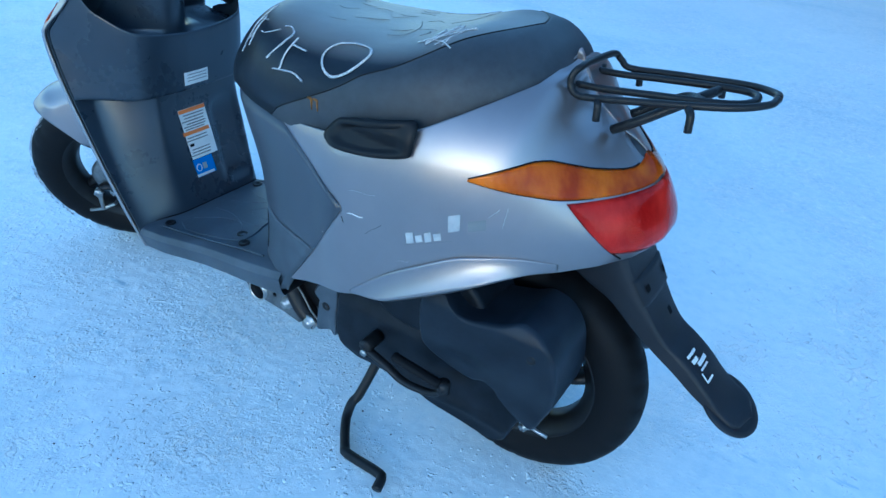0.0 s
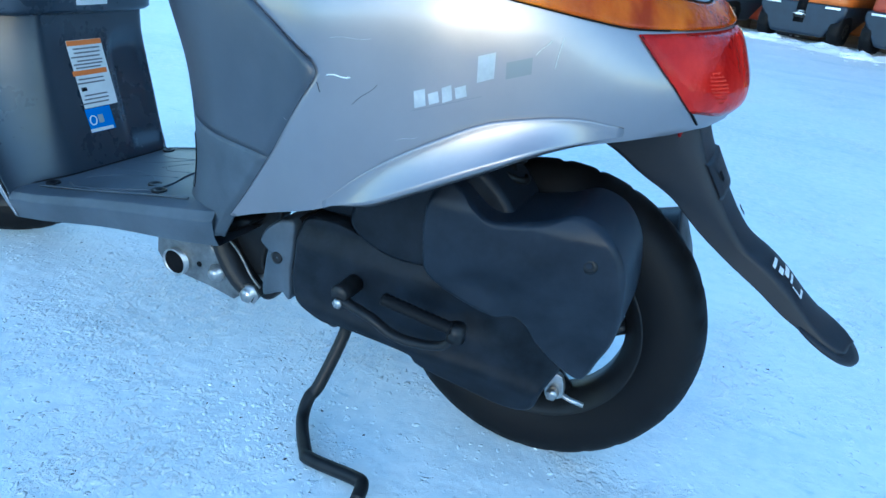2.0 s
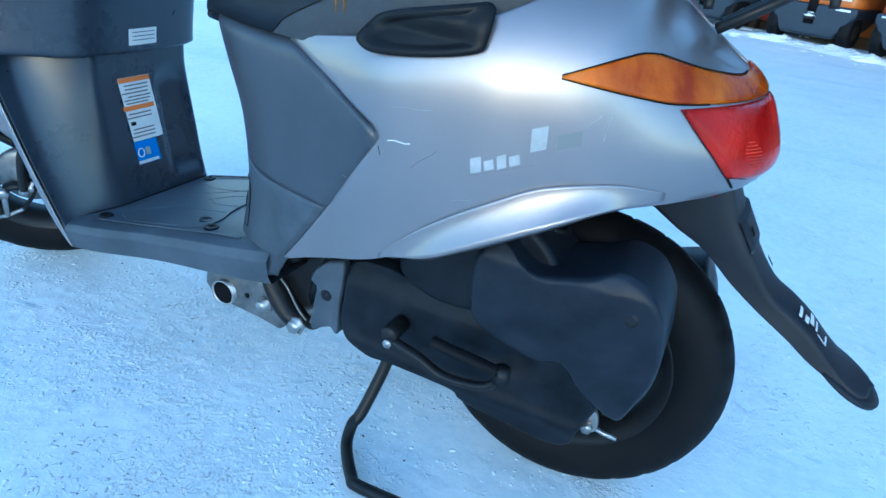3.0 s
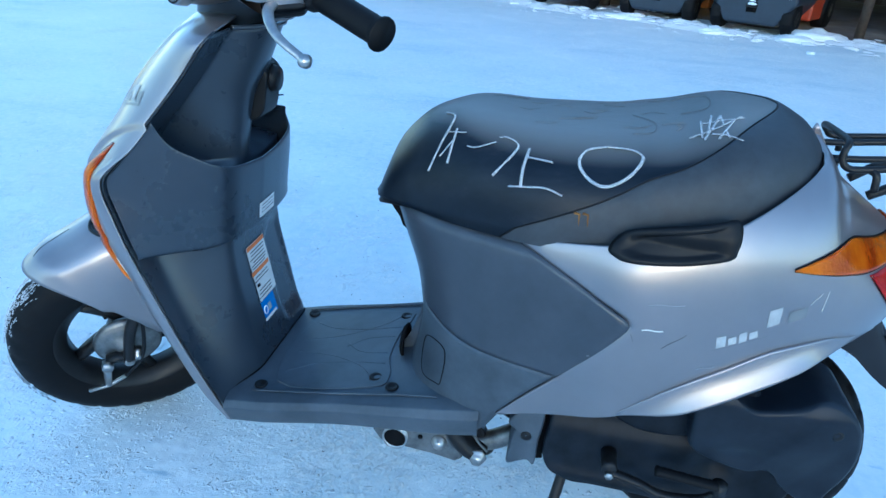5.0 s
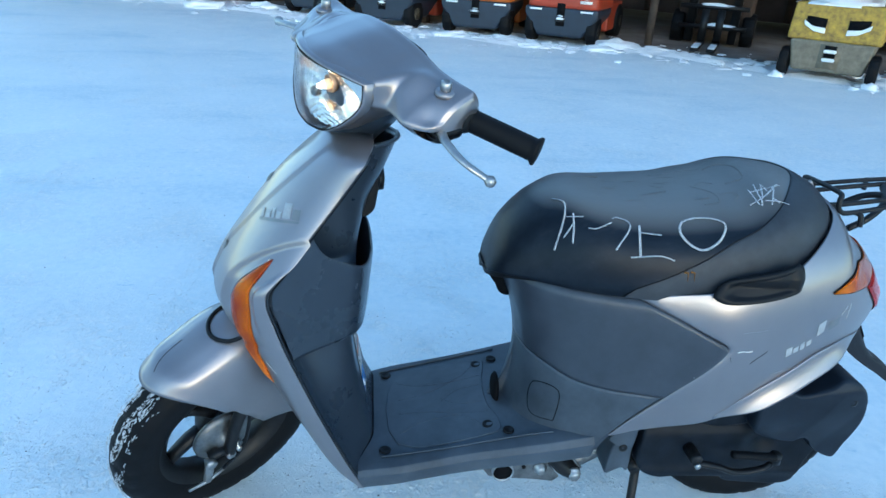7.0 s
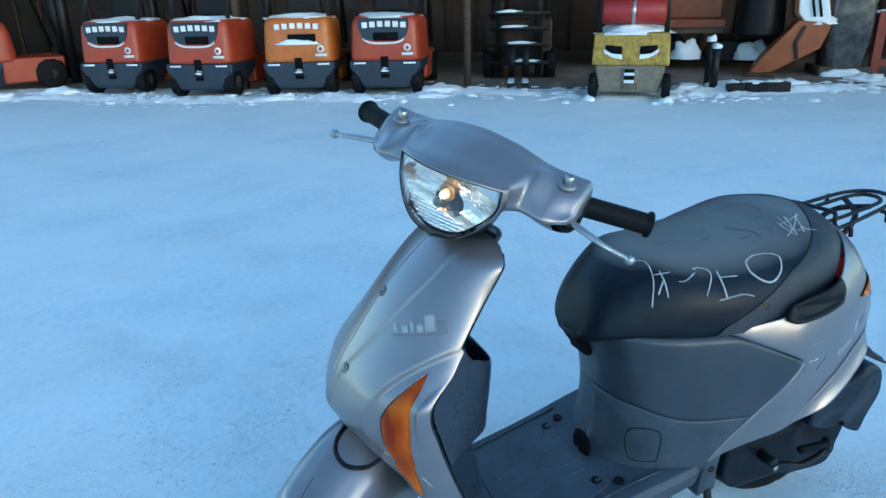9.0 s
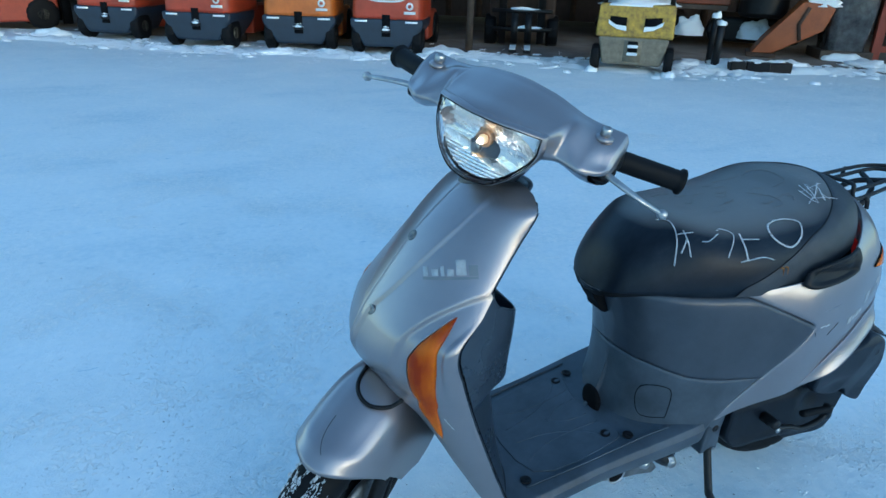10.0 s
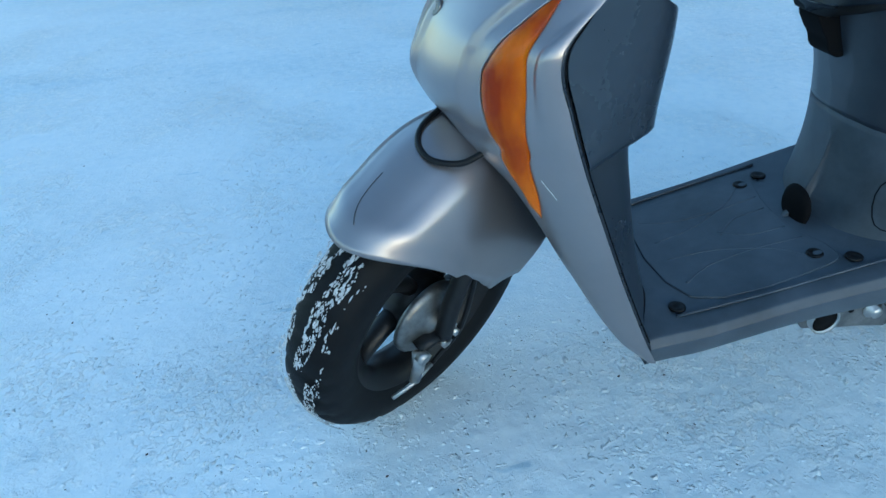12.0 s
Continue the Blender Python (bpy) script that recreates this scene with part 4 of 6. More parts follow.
part("column_rim", tube([(shield_x(y, 0.750) - 0.001, y, 0.751) for y in (0.066 * (k / 20 - 1) for k in range(41))], 0.0035, 8), PLASTIC, scooter, "rolled rim at the top of the steering column")
part("ignition_lock", turned([(0.0, 0.0), (0.017, 0.0), (0.020, -0.004), (0.018, -0.014), (0.0, -0.016)], (0.748, -0.030, 0.668), "x", 20), BLACK, scooter, "black ignition switch")
part("ignition_bezel", prism(rounded([(0.775, 0.612), (0.752, 0.618), (0.744, 0.650), (0.742, 0.682), (0.764, 0.690)], 4), -0.056, -0.004), BLACK, scooter, bevel=0.004)

# ---- scooter: engine, stand, rear end ----
def pillow(outline, centre, y_back, y_edge, swell, form=None, round_to=0.012):
    """A moulded cover: a wall round its outline, a rounded shoulder and a slightly domed face."""
    cx, cz = centre
    n = len(outline)
    def fn(u, v):
        x, z = outline[round(u * n) % n]
        r = math.hypot(x - cx, z - cz)
        if v < 0.2:
            y, k = y_back + (y_edge - round_to - y_back) * v / 0.2, 1.0
        elif v < 0.5:
            a = (v - 0.2) / 0.3 * math.pi / 2
            y, k = y_edge - round_to + round_to * math.sin(a), 1 - round_to * (1 - math.cos(a)) / r
        else:
            t = (v - 0.5) / 0.5
            k = (1 - round_to / r) * (1 - t)
            y = y_edge + swell * math.sin(t * math.pi / 2)
        px, pz = cx + (x - cx) * k, cz + (z - cz) * k
        return px, y + (form(px, pz) * smooth(0.0, 0.25, v) if form else 0.0), pz
    bm = sheet(fn, n, 40, loop=True)
    bmesh.ops.recalc_face_normals(bm, faces=bm.faces[:])
    return bm


def case_form(x, z):
    """The drive case dips behind the kick lever and rises to a flange along its lower edge."""
    return -0.010 * smooth(0.255, 0.285, z) - 0.006 * smooth(0.10, 0.02, x) + 0.004 * math.exp(-((z - 0.178 - 0.06 * (x - 0.2)) / 0.010) ** 2) - 0.012 * math.exp(-((x - 0.045) / 0.03) ** 2 - ((z - 0.235) / 0.02) ** 2)


def box_form(x, z):
    """The air cleaner leans outwards towards its top; its rear side falls away a little behind a slanting fold."""
    d = (-(x + 0.037) * 0.86 - (z - 0.341) * 0.51)
    return 0.012 * smooth(0.24, 0.33, z) - min(0.007, 0.12 * max(0.0, d)) - 0.005 * math.exp(-((x - 0.03) / 0.03) ** 2 - ((z - 0.285) / 0.016) ** 2) - 0.010 * smooth(0.365, 0.392, z)


case = rounded([(0.270, 0.287), (0.276, 0.245), (0.279, 0.203), (0.266, 0.179), (0.238, 0.164), (0.210, 0.165), (0.160, 0.163), (0.116, 0.159), (0.104, 0.150), (0.068, 0.142), (0.004, 0.132), (-0.034, 0.138), (-0.044, 0.165), (-0.060, 0.205), (-0.085, 0.290), (-0.060, 0.350), (0.030, 0.335), (0.113, 0.290), (0.164, 0.280), (0.191, 0.288), (0.230, 0.295)], 6)
engine = part("engine_case", pillow(case, (0.10, 0.215), 0.035, 0.144, 0.0, case_form, 0.006), ENGINE, scooter, "dark grey ribbed engine and drive cover")
duct = rounded([(0.150, 0.276), (0.196, 0.296), (0.200, 0.322), (0.178, 0.350), (0.130, 0.385), (0.078, 0.404), (0.040, 0.392), (0.010, 0.350), (0.030, 0.300), (0.090, 0.280)], 6)
part("air_duct", pillow(duct, (0.10, 0.335), 0.06, 0.146, 0.0, round_to=0.009), ENGINE, scooter, "dark plastic air duct under the side cover")
part("duct_step", pillow(rounded([(0.255, 0.300), (0.262, 0.318), (0.225, 0.338), (0.188, 0.340), (0.180, 0.318), (0.205, 0.300)], 5), (0.22, 0.318), 0.05, 0.122, 0.003, round_to=0.008), ENGINE, scooter)
part("duct_screw", turned([(0.0, 0.0), (0.006, 0.0), (0.006, 0.004), (0.0, 0.005)], (0.182, 0.138, 0.330), sides=6), ALLOY, scooter, "small bright screw")
air = rounded([(0.097, 0.306), (0.094, 0.289), (0.079, 0.275), (0.047, 0.262), (0.014, 0.256), (-0.007, 0.262), (-0.023, 0.253), (-0.034, 0.237), (-0.054, 0.222), (-0.078, 0.211), (-0.088, 0.215), (-0.097, 0.238), (-0.106, 0.262), (-0.110, 0.295), (-0.107, 0.328), (-0.102, 0.350), (-0.089, 0.371), (-0.073, 0.383), (-0.049, 0.387), (-0.024, 0.376), (0.026, 0.364), (0.050, 0.374), (0.066, 0.386), (0.084, 0.388), (0.098, 0.360)], 6)
part("air_cleaner", pillow(air, (0.0, 0.318), 0.07, 0.166, 0.0, box_form, 0.007), AIRBOX, scooter, "dust-marked dark plastic air cleaner box")
# paler plastic than the case carries the reflection on this facing part
part("front_cap", pillow([p for p in rounded([(0.333, 0.242), (0.328, 0.256), (0.318, 0.267), (0.301, 0.277), (0.284, 0.277), (0.283, 0.250), (0.287, 0.215), (0.289, 0.172), (0.300, 0.178), (0.312, 0.174), (0.330, 0.167), (0.329, 0.195), (0.325, 0.225), (0.320, 0.240)], 4)], (0.305, 0.225), 0.05, 0.134, 0.002, round_to=0.005), DUSTY, scooter, "grey fan cover in front of the engine, paler for its reflection")
part("rubber_joint", prism([(0.277, 0.282), (0.286, 0.280), (0.290, 0.205), (0.290, 0.172), (0.278, 0.175)], 0.05, 0.118), GAP, scooter)
# near-black colour here paints the shaded void above the wheel
part("upper_case", prism(rounded([(0.24, 0.33), (0.12, 0.36), (0.06, 0.42), (0.10, 0.46), (0.26, 0.42)], 4), -0.09, 0.10), GAP, scooter, bevel=0.012, segments=3)
part("right_case", prism(rounded([(0.28, 0.26), (0.27, 0.17), (0.10, 0.13), (0.02, 0.17), (0.04, 0.27), (0.16, 0.34)], 4), -0.10, 0.035), ENGINE, scooter, bevel=0.012, segments=3)
for x, y, z in ((-0.072, 0.1715, 0.345), (0.306, 0.134, 0.227)):
    part("cover_screw", turned([(0.0, 0.0), (0.008, 0.0), (0.008, 0.003), (0.004, 0.004), (0.0, 0.001)], (x, y, z), sides=12), BLACK_STEEL, scooter)
kick_line = [(0.189, 0.176, 0.226), (0.168, 0.178, 0.222), (0.145, 0.180, 0.217), (0.120, 0.181, 0.207), (0.094, 0.181, 0.206), (0.062, 0.181, 0.213), (0.047, 0.181, 0.228)]
kick = part("kick_starter", tube(flow(kick_line), lambda q: 0.0075 - 0.0015 * q, 12, 0.8), BLACK_STEEL, scooter, "black folding kick-start lever")
part("kick_boss", turned([(0.0, -0.03), (0.011, -0.03), (0.011, 0.003), (0.009, 0.006), (0.0, 0.006)], (0.189, 0.176, 0.233), sides=20), BLACK_STEEL, kick)
part("kick_bolt", turned([(0.0, 0.0), (0.006, 0.0), (0.006, 0.004), (0.0, 0.005)], (0.188, 0.182, 0.224), sides=6), STEEL, kick, "bright zinc bolt head")
pedal = tube([(0.131 - 0.082 * k / 24, 0.186, 0.250 - 0.009 * k / 24) for k in range(25)], lambda q: 0.0075 + 0.0015 * (1 if int(q * 24) % 2 else 0), 10, 0.8)
part("kick_pedal", pedal, RUBBER, kick, "ribbed black rubber pedal")
part("kick_pivot", turned([(0.0, -0.008), (0.010, -0.008), (0.010, 0.010), (0.0, 0.011)], (0.046, 0.181, 0.234), "z", 16), BLACK_STEEL, kick)

stand_line = flow([(0.240, 0.070, 0.125), (0.243, 0.078, 0.100), (0.256, 0.110, 0.040), (0.262, 0.124, 0.026), (0.254, 0.150, 0.009), (0.218, 0.195, 0.009), (0.202, 0.206, 0.011), (0.138, 0.211, 0.017), (0.124, 0.217, 0.018), (0.119, 0.236, 0.013)])
stand = part("stand_leg", tube(stand_line, 0.0085, 12), BLACK_STEEL, scooter, "black steel stand with a bent foot on the snow")
part("stand_far_leg", tube(flow([(0.252, -0.070, 0.135), (0.249, -0.078, 0.095), (0.245, -0.095, 0.045), (0.235, -0.110, 0.006)]), 0.0085, 12), BLACK_STEEL, scooter)
part("stand_pivot", tube([(0.252, -0.09, 0.135), (0.252, 0.09, 0.135)], 0.012, 14), BLACK_STEEL, scooter)
part("frame_bracket", prism(rounded([(0.455, 0.262), (0.430, 0.180), (0.405, 0.140), (0.372, 0.118), (0.352, 0.136), (0.372, 0.172), (0.362, 0.215), (0.345, 0.262)], 4), 0.055, 0.078), BLACK_STEEL, scooter, "black pressed steel hinge frame", bevel=0.006)
plate = part("mount_plate", prism([(0.545, 0.176), (0.548, 0.150), (0.535, 0.132), (0.505, 0.126), (0.450, 0.121), (0.412, 0.114), (0.400, 0.124), (0.418, 0.150), (0.448, 0.186), (0.455, 0.206), (0.50, 0.196)], 0.088, 0.094), ALLOY, scooter, "bright zinc-plated footrest bracket", bevel=0.002)
part("bracket_tube", turned([(0.0205, -0.06), (0.0205, 0.010), (0.018, 0.010), (0.018, -0.06)], (0.510, 0.092, 0.146), sides=24, capped=False), STEEL, plate, "open steel tube end")
part("tube_dark", turned([(0.0, 0.0), (0.0182, 0.0), (0.0182, 0.001), (0.0, 0.001)], (0.510, 0.0985, 0.146), sides=20), GAP, plate)
part("plate_bolt", turned([(0.0, 0.0), (0.013, 0.0), (0.013, 0.002), (0.0085, 0.003), (0.0085, 0.010), (0.0, 0.011)], (0.4387, 0.094, 0.148), sides=12), STEEL, plate)
part("plate_hole", turned([(0.0, 0.0), (0.004, 0.0), (0.004, 0.001), (0.0, 0.001)], (0.470, 0.0942, 0.152), sides=12), GAP, plate)
hinge = part("hinge_bracket", tube(flow([(0.440, 0.080, 0.215), (0.420, 0.088, 0.180), (0.395, 0.090, 0.150), (0.368, 0.088, 0.136)]), 0.020, 12, 0.7), BLACK_STEEL, scooter, "black engine hinge bracket")
part("hinge_bolt", turned([(0.0, 0.0), (0.015, 0.0), (0.015, 0.004), (0.0105, 0.005), (0.0105, 0.012), (0.0, 0.013)], (0.376, 0.100, 0.139), sides=6), STEEL, hinge, "bright zinc bolt head")
part("engine_link", tube(flow([(0.392, 0.07, 0.140), (0.36, 0.07, 0.150), (0.32, 0.07, 0.175)]), 0.016, 12), ALLOY, scooter)
part("hanger_frame", tube(flow([(0.44, 0.05, 0.25), (0.40, 0.05, 0.24), (0.33, 0.05, 0.20)]), 0.015, 12), BLACK_STEEL, scooter)
part("earth_wire", tube(flow([(0.425, 0.095, 0.215), (0.395, 0.10, 0.195), (0.375, 0.10, 0.165), (0.362, 0.098, 0.150)]), 0.0022, 6), ALLOY, scooter)

shock = part("shock_absorber", tube([(0.070, 0.085, 0.46), (0.014, 0.085, 0.27)], 0.012, 14), GAP, scooter, "black rear shock absorber")
coil = [Vector((0.064 - 0.046 * q, 0.085, 0.44 - 0.15 * q)) + Vector((0.023 * math.cos(q * 44), 0.023 * math.sin(q * 44), 0.006 * math.cos(q * 44))) for q in (k / 150 for k in range(151))]
part("spring", tube(coil, 0.0042, 8), BLACK, shock)
part("muffler", tube(flow([(0.16, -0.13, 0.17), (0.10, -0.135, 0.18), (0.02, -0.14, 0.205), (-0.09, -0.14, 0.245), (-0.135, -0.14, 0.260), (-0.150, -0.14, 0.265)]), lambda q: 0.058 * min(1, 0.35 + 3 * q, 0.35 + 6 * (1 - q)), 20), BLACK_STEEL, scooter, "black painted muffler")
part("brake_adjuster", prism(rounded([(-0.055, 0.158), (-0.040, 0.158), (-0.038, 0.132), (-0.048, 0.126), (-0.060, 0.134)], 3), 0.075, 0.083), STEEL, scooter, "bright brake lever and nut", bevel=0.001)
part("adjuster_nut", turned([(0.0, 0.0), (0.0075, 0.0), (0.0075, 0.009), (0.0, 0.009)], (-0.048, 0.083, 0.136), sides=6), STEEL, scooter)
part("brake_wire", tube([(-0.035, 0.079, 0.140), (-0.068, 0.079, 0.130), (-0.085, 0.078, 0.128)], 0.003, 8), STEEL, scooter)


def along(values):
    return keyed(*zip((0, 0.15, 0.3, 0.45, 0.55, 0.65, 0.75, 0.85, 0.93, 1), values))


guard_x, guard_z = along((-0.125, -0.140, -0.160, -0.185, -0.205, -0.226, -0.250, -0.274, -0.300, -0.329)), along((0.470, 0.435, 0.402, 0.366, 0.345, 0.333, 0.316, 0.294, 0.274, 0.261))
hem_x, hem_z = along((-0.02, -0.051, -0.085, -0.119, -0.155, -0.190, -0.224, -0.260, -0.296, -0.328)), along((0.440, 0.427, 0.4056, 0.386, 0.3546, 0.330, 0.309, 0.285, 0.269, 0.259))
guard_w = along((0.062, 0.056, 0.051, 0.045, 0.042, 0.041, 0.041, 0.041, 0.042, 0.040))


def guard_point(s, v, lift=0.0):
    """A place on the mudguard: s across from -1 to 1, v from its root to its tip."""
    w = guard_w(v) * math.sqrt(max(0.0, 1 - (max(0.0, v - 0.95) / 0.05) ** 2.6))
    a = abs(s)
    back, hem = Vector((guard_x(v), 0, guard_z(v))), Vector((hem_x(v), 0, hem_z(v)))
    k = smooth(0.52, 0.66, a) * 0.18 + 0.82 * min(1.0, max(0.0, (a - 0.56) / 0.44))
    p = back + (hem - back) * k
    y = w * min(1.0, a / 0.58) * (0.95 + 0.05 * k)
    crown = 0.005 * (1 - min(1.0, a / 0.58) ** 2) + lift
    return p.x - crown * 0.75, math.copysign(y, s), p.z + crown * 0.6


def mudguard():
    return sheet(lambda u, v: guard_point(2 * u - 1, v), 48, 80)


guard = part("mudguard", mudguard(), PLASTIC_DARK, scooter, "dark plastic rear mudguard with a worn sticker", solid=0.003)
part("guard_plate", sheet(lambda u, v: guard_point(-0.56 + 1.12 * u, 0.18 + 0.16 * v, 0.004 * smooth(0, 0.08, v) * smooth(1, 0.92, v)), 12, 12), PLASTIC_DARK, guard)
def guard_flap():
    """The flat oval flange round the mudguard's tip."""
    a, b = Vector((hem_x(0.75), 0, hem_z(0.75))), Vector((hem_x(1.0), 0, hem_z(1.0)))
    d = (b - a).normalized()
    c = b - d * 0.030
    return sheet(lambda u, v: c + d * (0.046 * v * math.cos(2 * math.pi * u)) + Vector((0, 0.054 * v * math.sin(2 * math.pi * u), 0)) + Vector((0.0012, 0, -0.002)), 40, 6, loop=True)


part("guard_flap", guard_flap(), PLASTIC_DARK, guard, "flat rounded rubber tip", solid=0.004)
for s0, v0 in ((0.36, 0.26), (-0.36, 0.26), (0.0, 0.43)):
    part("guard_hole", sheet(lambda u, v: guard_point(s0 - 0.06 + 0.12 * u, v0 - 0.02 + 0.04 * v, 0.0055), 3, 3), GAP, guard)

# ---- scooter: rack ----
rail = [(-0.232, 0.0, 0.682), (-0.226, 0.026, 0.681), (-0.19, 0.052, 0.676), (-0.10, 0.062, 0.662), (-0.045, 0.063, 0.653), (-0.027, 0.063, 0.653), (-0.0185, 0.062, 0.662), (-0.019, 0.060, 0.674), (-0.024, 0.050, 0.682), (-0.025, 0.0, 0.681), (-0.027, -0.050, 0.677), (-0.034, -0.060, 0.668), (-0.048, -0.062, 0.660), (-0.108, -0.060, 0.666), (-0.19, -0.052, 0.675), (-0.226, -0.026, 0.680), (-0.232, 0.0, 0.682)]
rack = part("rear_rack", tube(flow(rail, 6), 0.0043, 10), BLACK_STEEL, scooter, "black painted steel tube luggage rack")
inner = [(-0.016, 0.036, 0.656), (-0.05, 0.036, 0.658), (-0.10, 0.036, 0.664), (-0.19, 0.030, 0.674), (-0.212, 0.0, 0.677), (-0.19, -0.030, 0.674), (-0.10, -0.036, 0.664), (-0.05, -0.036, 0.658), (-0.016, -0.036, 0.656)]
part("rack_rail", tube(flow(inner, 6), 0.0043, 10), BLACK_STEEL, rack)
part("rack_brace", tube(flow([(-0.070, 0.034, 0.612), (-0.10, 0.036, 0.632), (-0.135, 0.02, 0.655), (-0.165, -0.03, 0.668)], 6), 0.006, 10), BLACK_STEEL, rack)
part("rack_brace", tube(flow([(-0.070, -0.034, 0.612), (-0.10, -0.036, 0.632), (-0.135, -0.02, 0.655), (-0.165, 0.03, 0.668)], 6), 0.006, 10), BLACK_STEEL, rack)
part("rack_foot", tube([(0.030, 0.046, 0.650), (-0.018, 0.052, 0.656)], 0.0075, 10, 0.6), BLACK_STEEL, rack)
part("rack_foot", tube([(0.030, -0.046, 0.650), (-0.018, -0.052, 0.656)], 0.0075, 10, 0.6), BLACK_STEEL, rack)
for x, z, s in ((-0.052, 0.653, 1), (-0.155, 0.668, 1), (-0.052, 0.660, -1), (-0.155, 0.670, -1)):
    part("rack_hook", tube(flow([(x, 0.060 * s, z), (x - 0.006, 0.069 * s, z - 0.004), (x - 0.008, 0.071 * s, z - 0.022)], 5), 0.0045, 10), BLACK_STEEL, rack)


# ---- scooter: trim, labels and marks ----
def side_patch(corners, lift=0.0006, flip=False):
    """A small flat mark laid on the side cover: corners as (x, z)."""
    a, b, c, d = (Vector(p) for p in corners)
    def fn(u, v):
        p = (a * (1 - u) + b * u) * (1 - v) + (d * (1 - u) + c * u) * v
        return p.x, (side(p.x, p.y) + lift) * (-1 if flip else 1), p.y
    return sheet(fn, 6, 3, flip=flip)


def shell_patch(corners, lift=0.0012):
    """A mark laid on the front cover: corners as (y, z)."""
    a, b, c, d = (Vector(p) for p in corners)
    def fn(u, v):
        p = (a * (1 - u) + b * u) * (1 - v) + (d * (1 - u) + c * u) * v
        return shell(p.x, p.y) + lift, p.x, p.y
    return sheet(fn, 6, 3)


recess_line = rounded([(0.2430, 0.5690), (0.2275, 0.5880), (0.2068, 0.5965), (0.1646, 0.6060), (0.1265, 0.6140), (0.1125, 0.6160), (0.1065, 0.6080), (0.1080, 0.5860), (0.1150, 0.5755), (0.1638, 0.5650), (0.2172, 0.5600), (0.2350, 0.5620)], 4)


def handle_recess(flip):
    """A black dished insert with a raised lip."""
    cx, cz, n = 0.170, 0.584, len(recess_line)
    def fn(u, v):
        ox, oz = recess_line[round(u * n) % n]
        r = 1 - v
        x, z = cx + (ox - cx) * r, cz + (oz - cz) * r
        lip = 0.0024 * smooth(0, 0.06, v) - 0.0052 * smooth(0.12, 0.4, v)
        return x, (side(x, z) + 0.0035 + lip + 0.012 * smooth(0.58, 0.60, z) * (0.4 + 0.6 * smooth(0.105, 0.15, x))) * (-1 if flip else 1), z
    return sheet(fn, n, 14, loop=True, flip=flip)


for flip in (False, True):
    part("grab_recess", handle_recess(flip), BLACK, scooter, "black plastic grab recess under the seat", solid=0.002)

PALE_DIM = worn("worn_decal", (0.26, 0.27, 0.28), (0.40, 0.41, 0.42), 0.4, 0, 60, 900, 0)
PALE, GREY_MARK = worn("pale_decal", (0.32, 0.33, 0.34), (0.44, 0.45, 0.46), 0.4, 0, 60, 900, 0), shader("grey_decal", (0.20, 0.205, 0.21), 0.4, 0.2)[0]
name_plate = part("side_decal", side_patch([(0.108, 0.4595), (0.048, 0.4815), (0.048, 0.4820), (0.108, 0.4600)], 0.0004), GREY_MARK, scooter)
for x0, x1, z0, h in ((0.1045, 0.0945, 0.4630, 0.0150), (0.0915, 0.0830, 0.4680, 0.0095), (0.0800, 0.0720, 0.4715, 0.0130), (0.0690, 0.0600, 0.4765, 0.0095)):
    part("decal_bar", side_patch([(x0, z0), (x1, z0 + 0.0038), (x1 + 0.002, z0 + 0.0038 + h), (x0 + 0.002, z0 + h)]), PALE, name_plate)
part("decal_block", side_patch([(0.0530, 0.4930), (0.0395, 0.4985), (0.0405, 0.5205), (0.0545, 0.5155)]), PALE, name_plate, "large pale mark")
part("decal_block", side_patch([(0.0300, 0.4990), (0.0100, 0.5060), (0.0110, 0.5200), (0.0310, 0.5130)]), GREY_MARK, name_plate, "small grey mark")
front_mark = part("front_decal", shell_patch([(0.0752, 0.637), (0.1324, 0.653), (0.1304, 0.6562), (0.072, 0.640)]), GREY_MARK, scooter, "thin grey line under the front decal")
for corners in ([(0.0728, 0.6409), (0.0790, 0.6428), (0.0676, 0.6537), (0.0608, 0.6517)], [(0.0840, 0.6443), (0.0925, 0.6468), (0.0849, 0.6548), (0.0760, 0.6523)], [(0.0954, 0.6477), (0.0995, 0.6489), (0.0890, 0.6605), (0.0845, 0.6592)], [(0.1025, 0.6498), (0.1095, 0.6517), (0.1028, 0.6597), (0.0955, 0.6579)], [(0.1110, 0.6532), (0.1205, 0.6557), (0.1066, 0.6744), (0.0959, 0.6717)]):
    part("decal_bar", shell_patch(corners), PALE_DIM, front_mark)
part("decal_bar", shell_patch([(0.1233, 0.6552), (0.1301, 0.6568), (0.1215, 0.670), (0.1139, 0.6682)]), GREY_MARK, front_mark)
SCRATCH = shader("scratch", (0.05, 0.05, 0.055), 0.8)[0]
SCUFF = shader("scuffed_paint", (0.50, 0.49, 0.48), 0.6)[0]
CHIP = shader("paint_chip", (0.78, 0.77, 0.74), 0.7)[0]
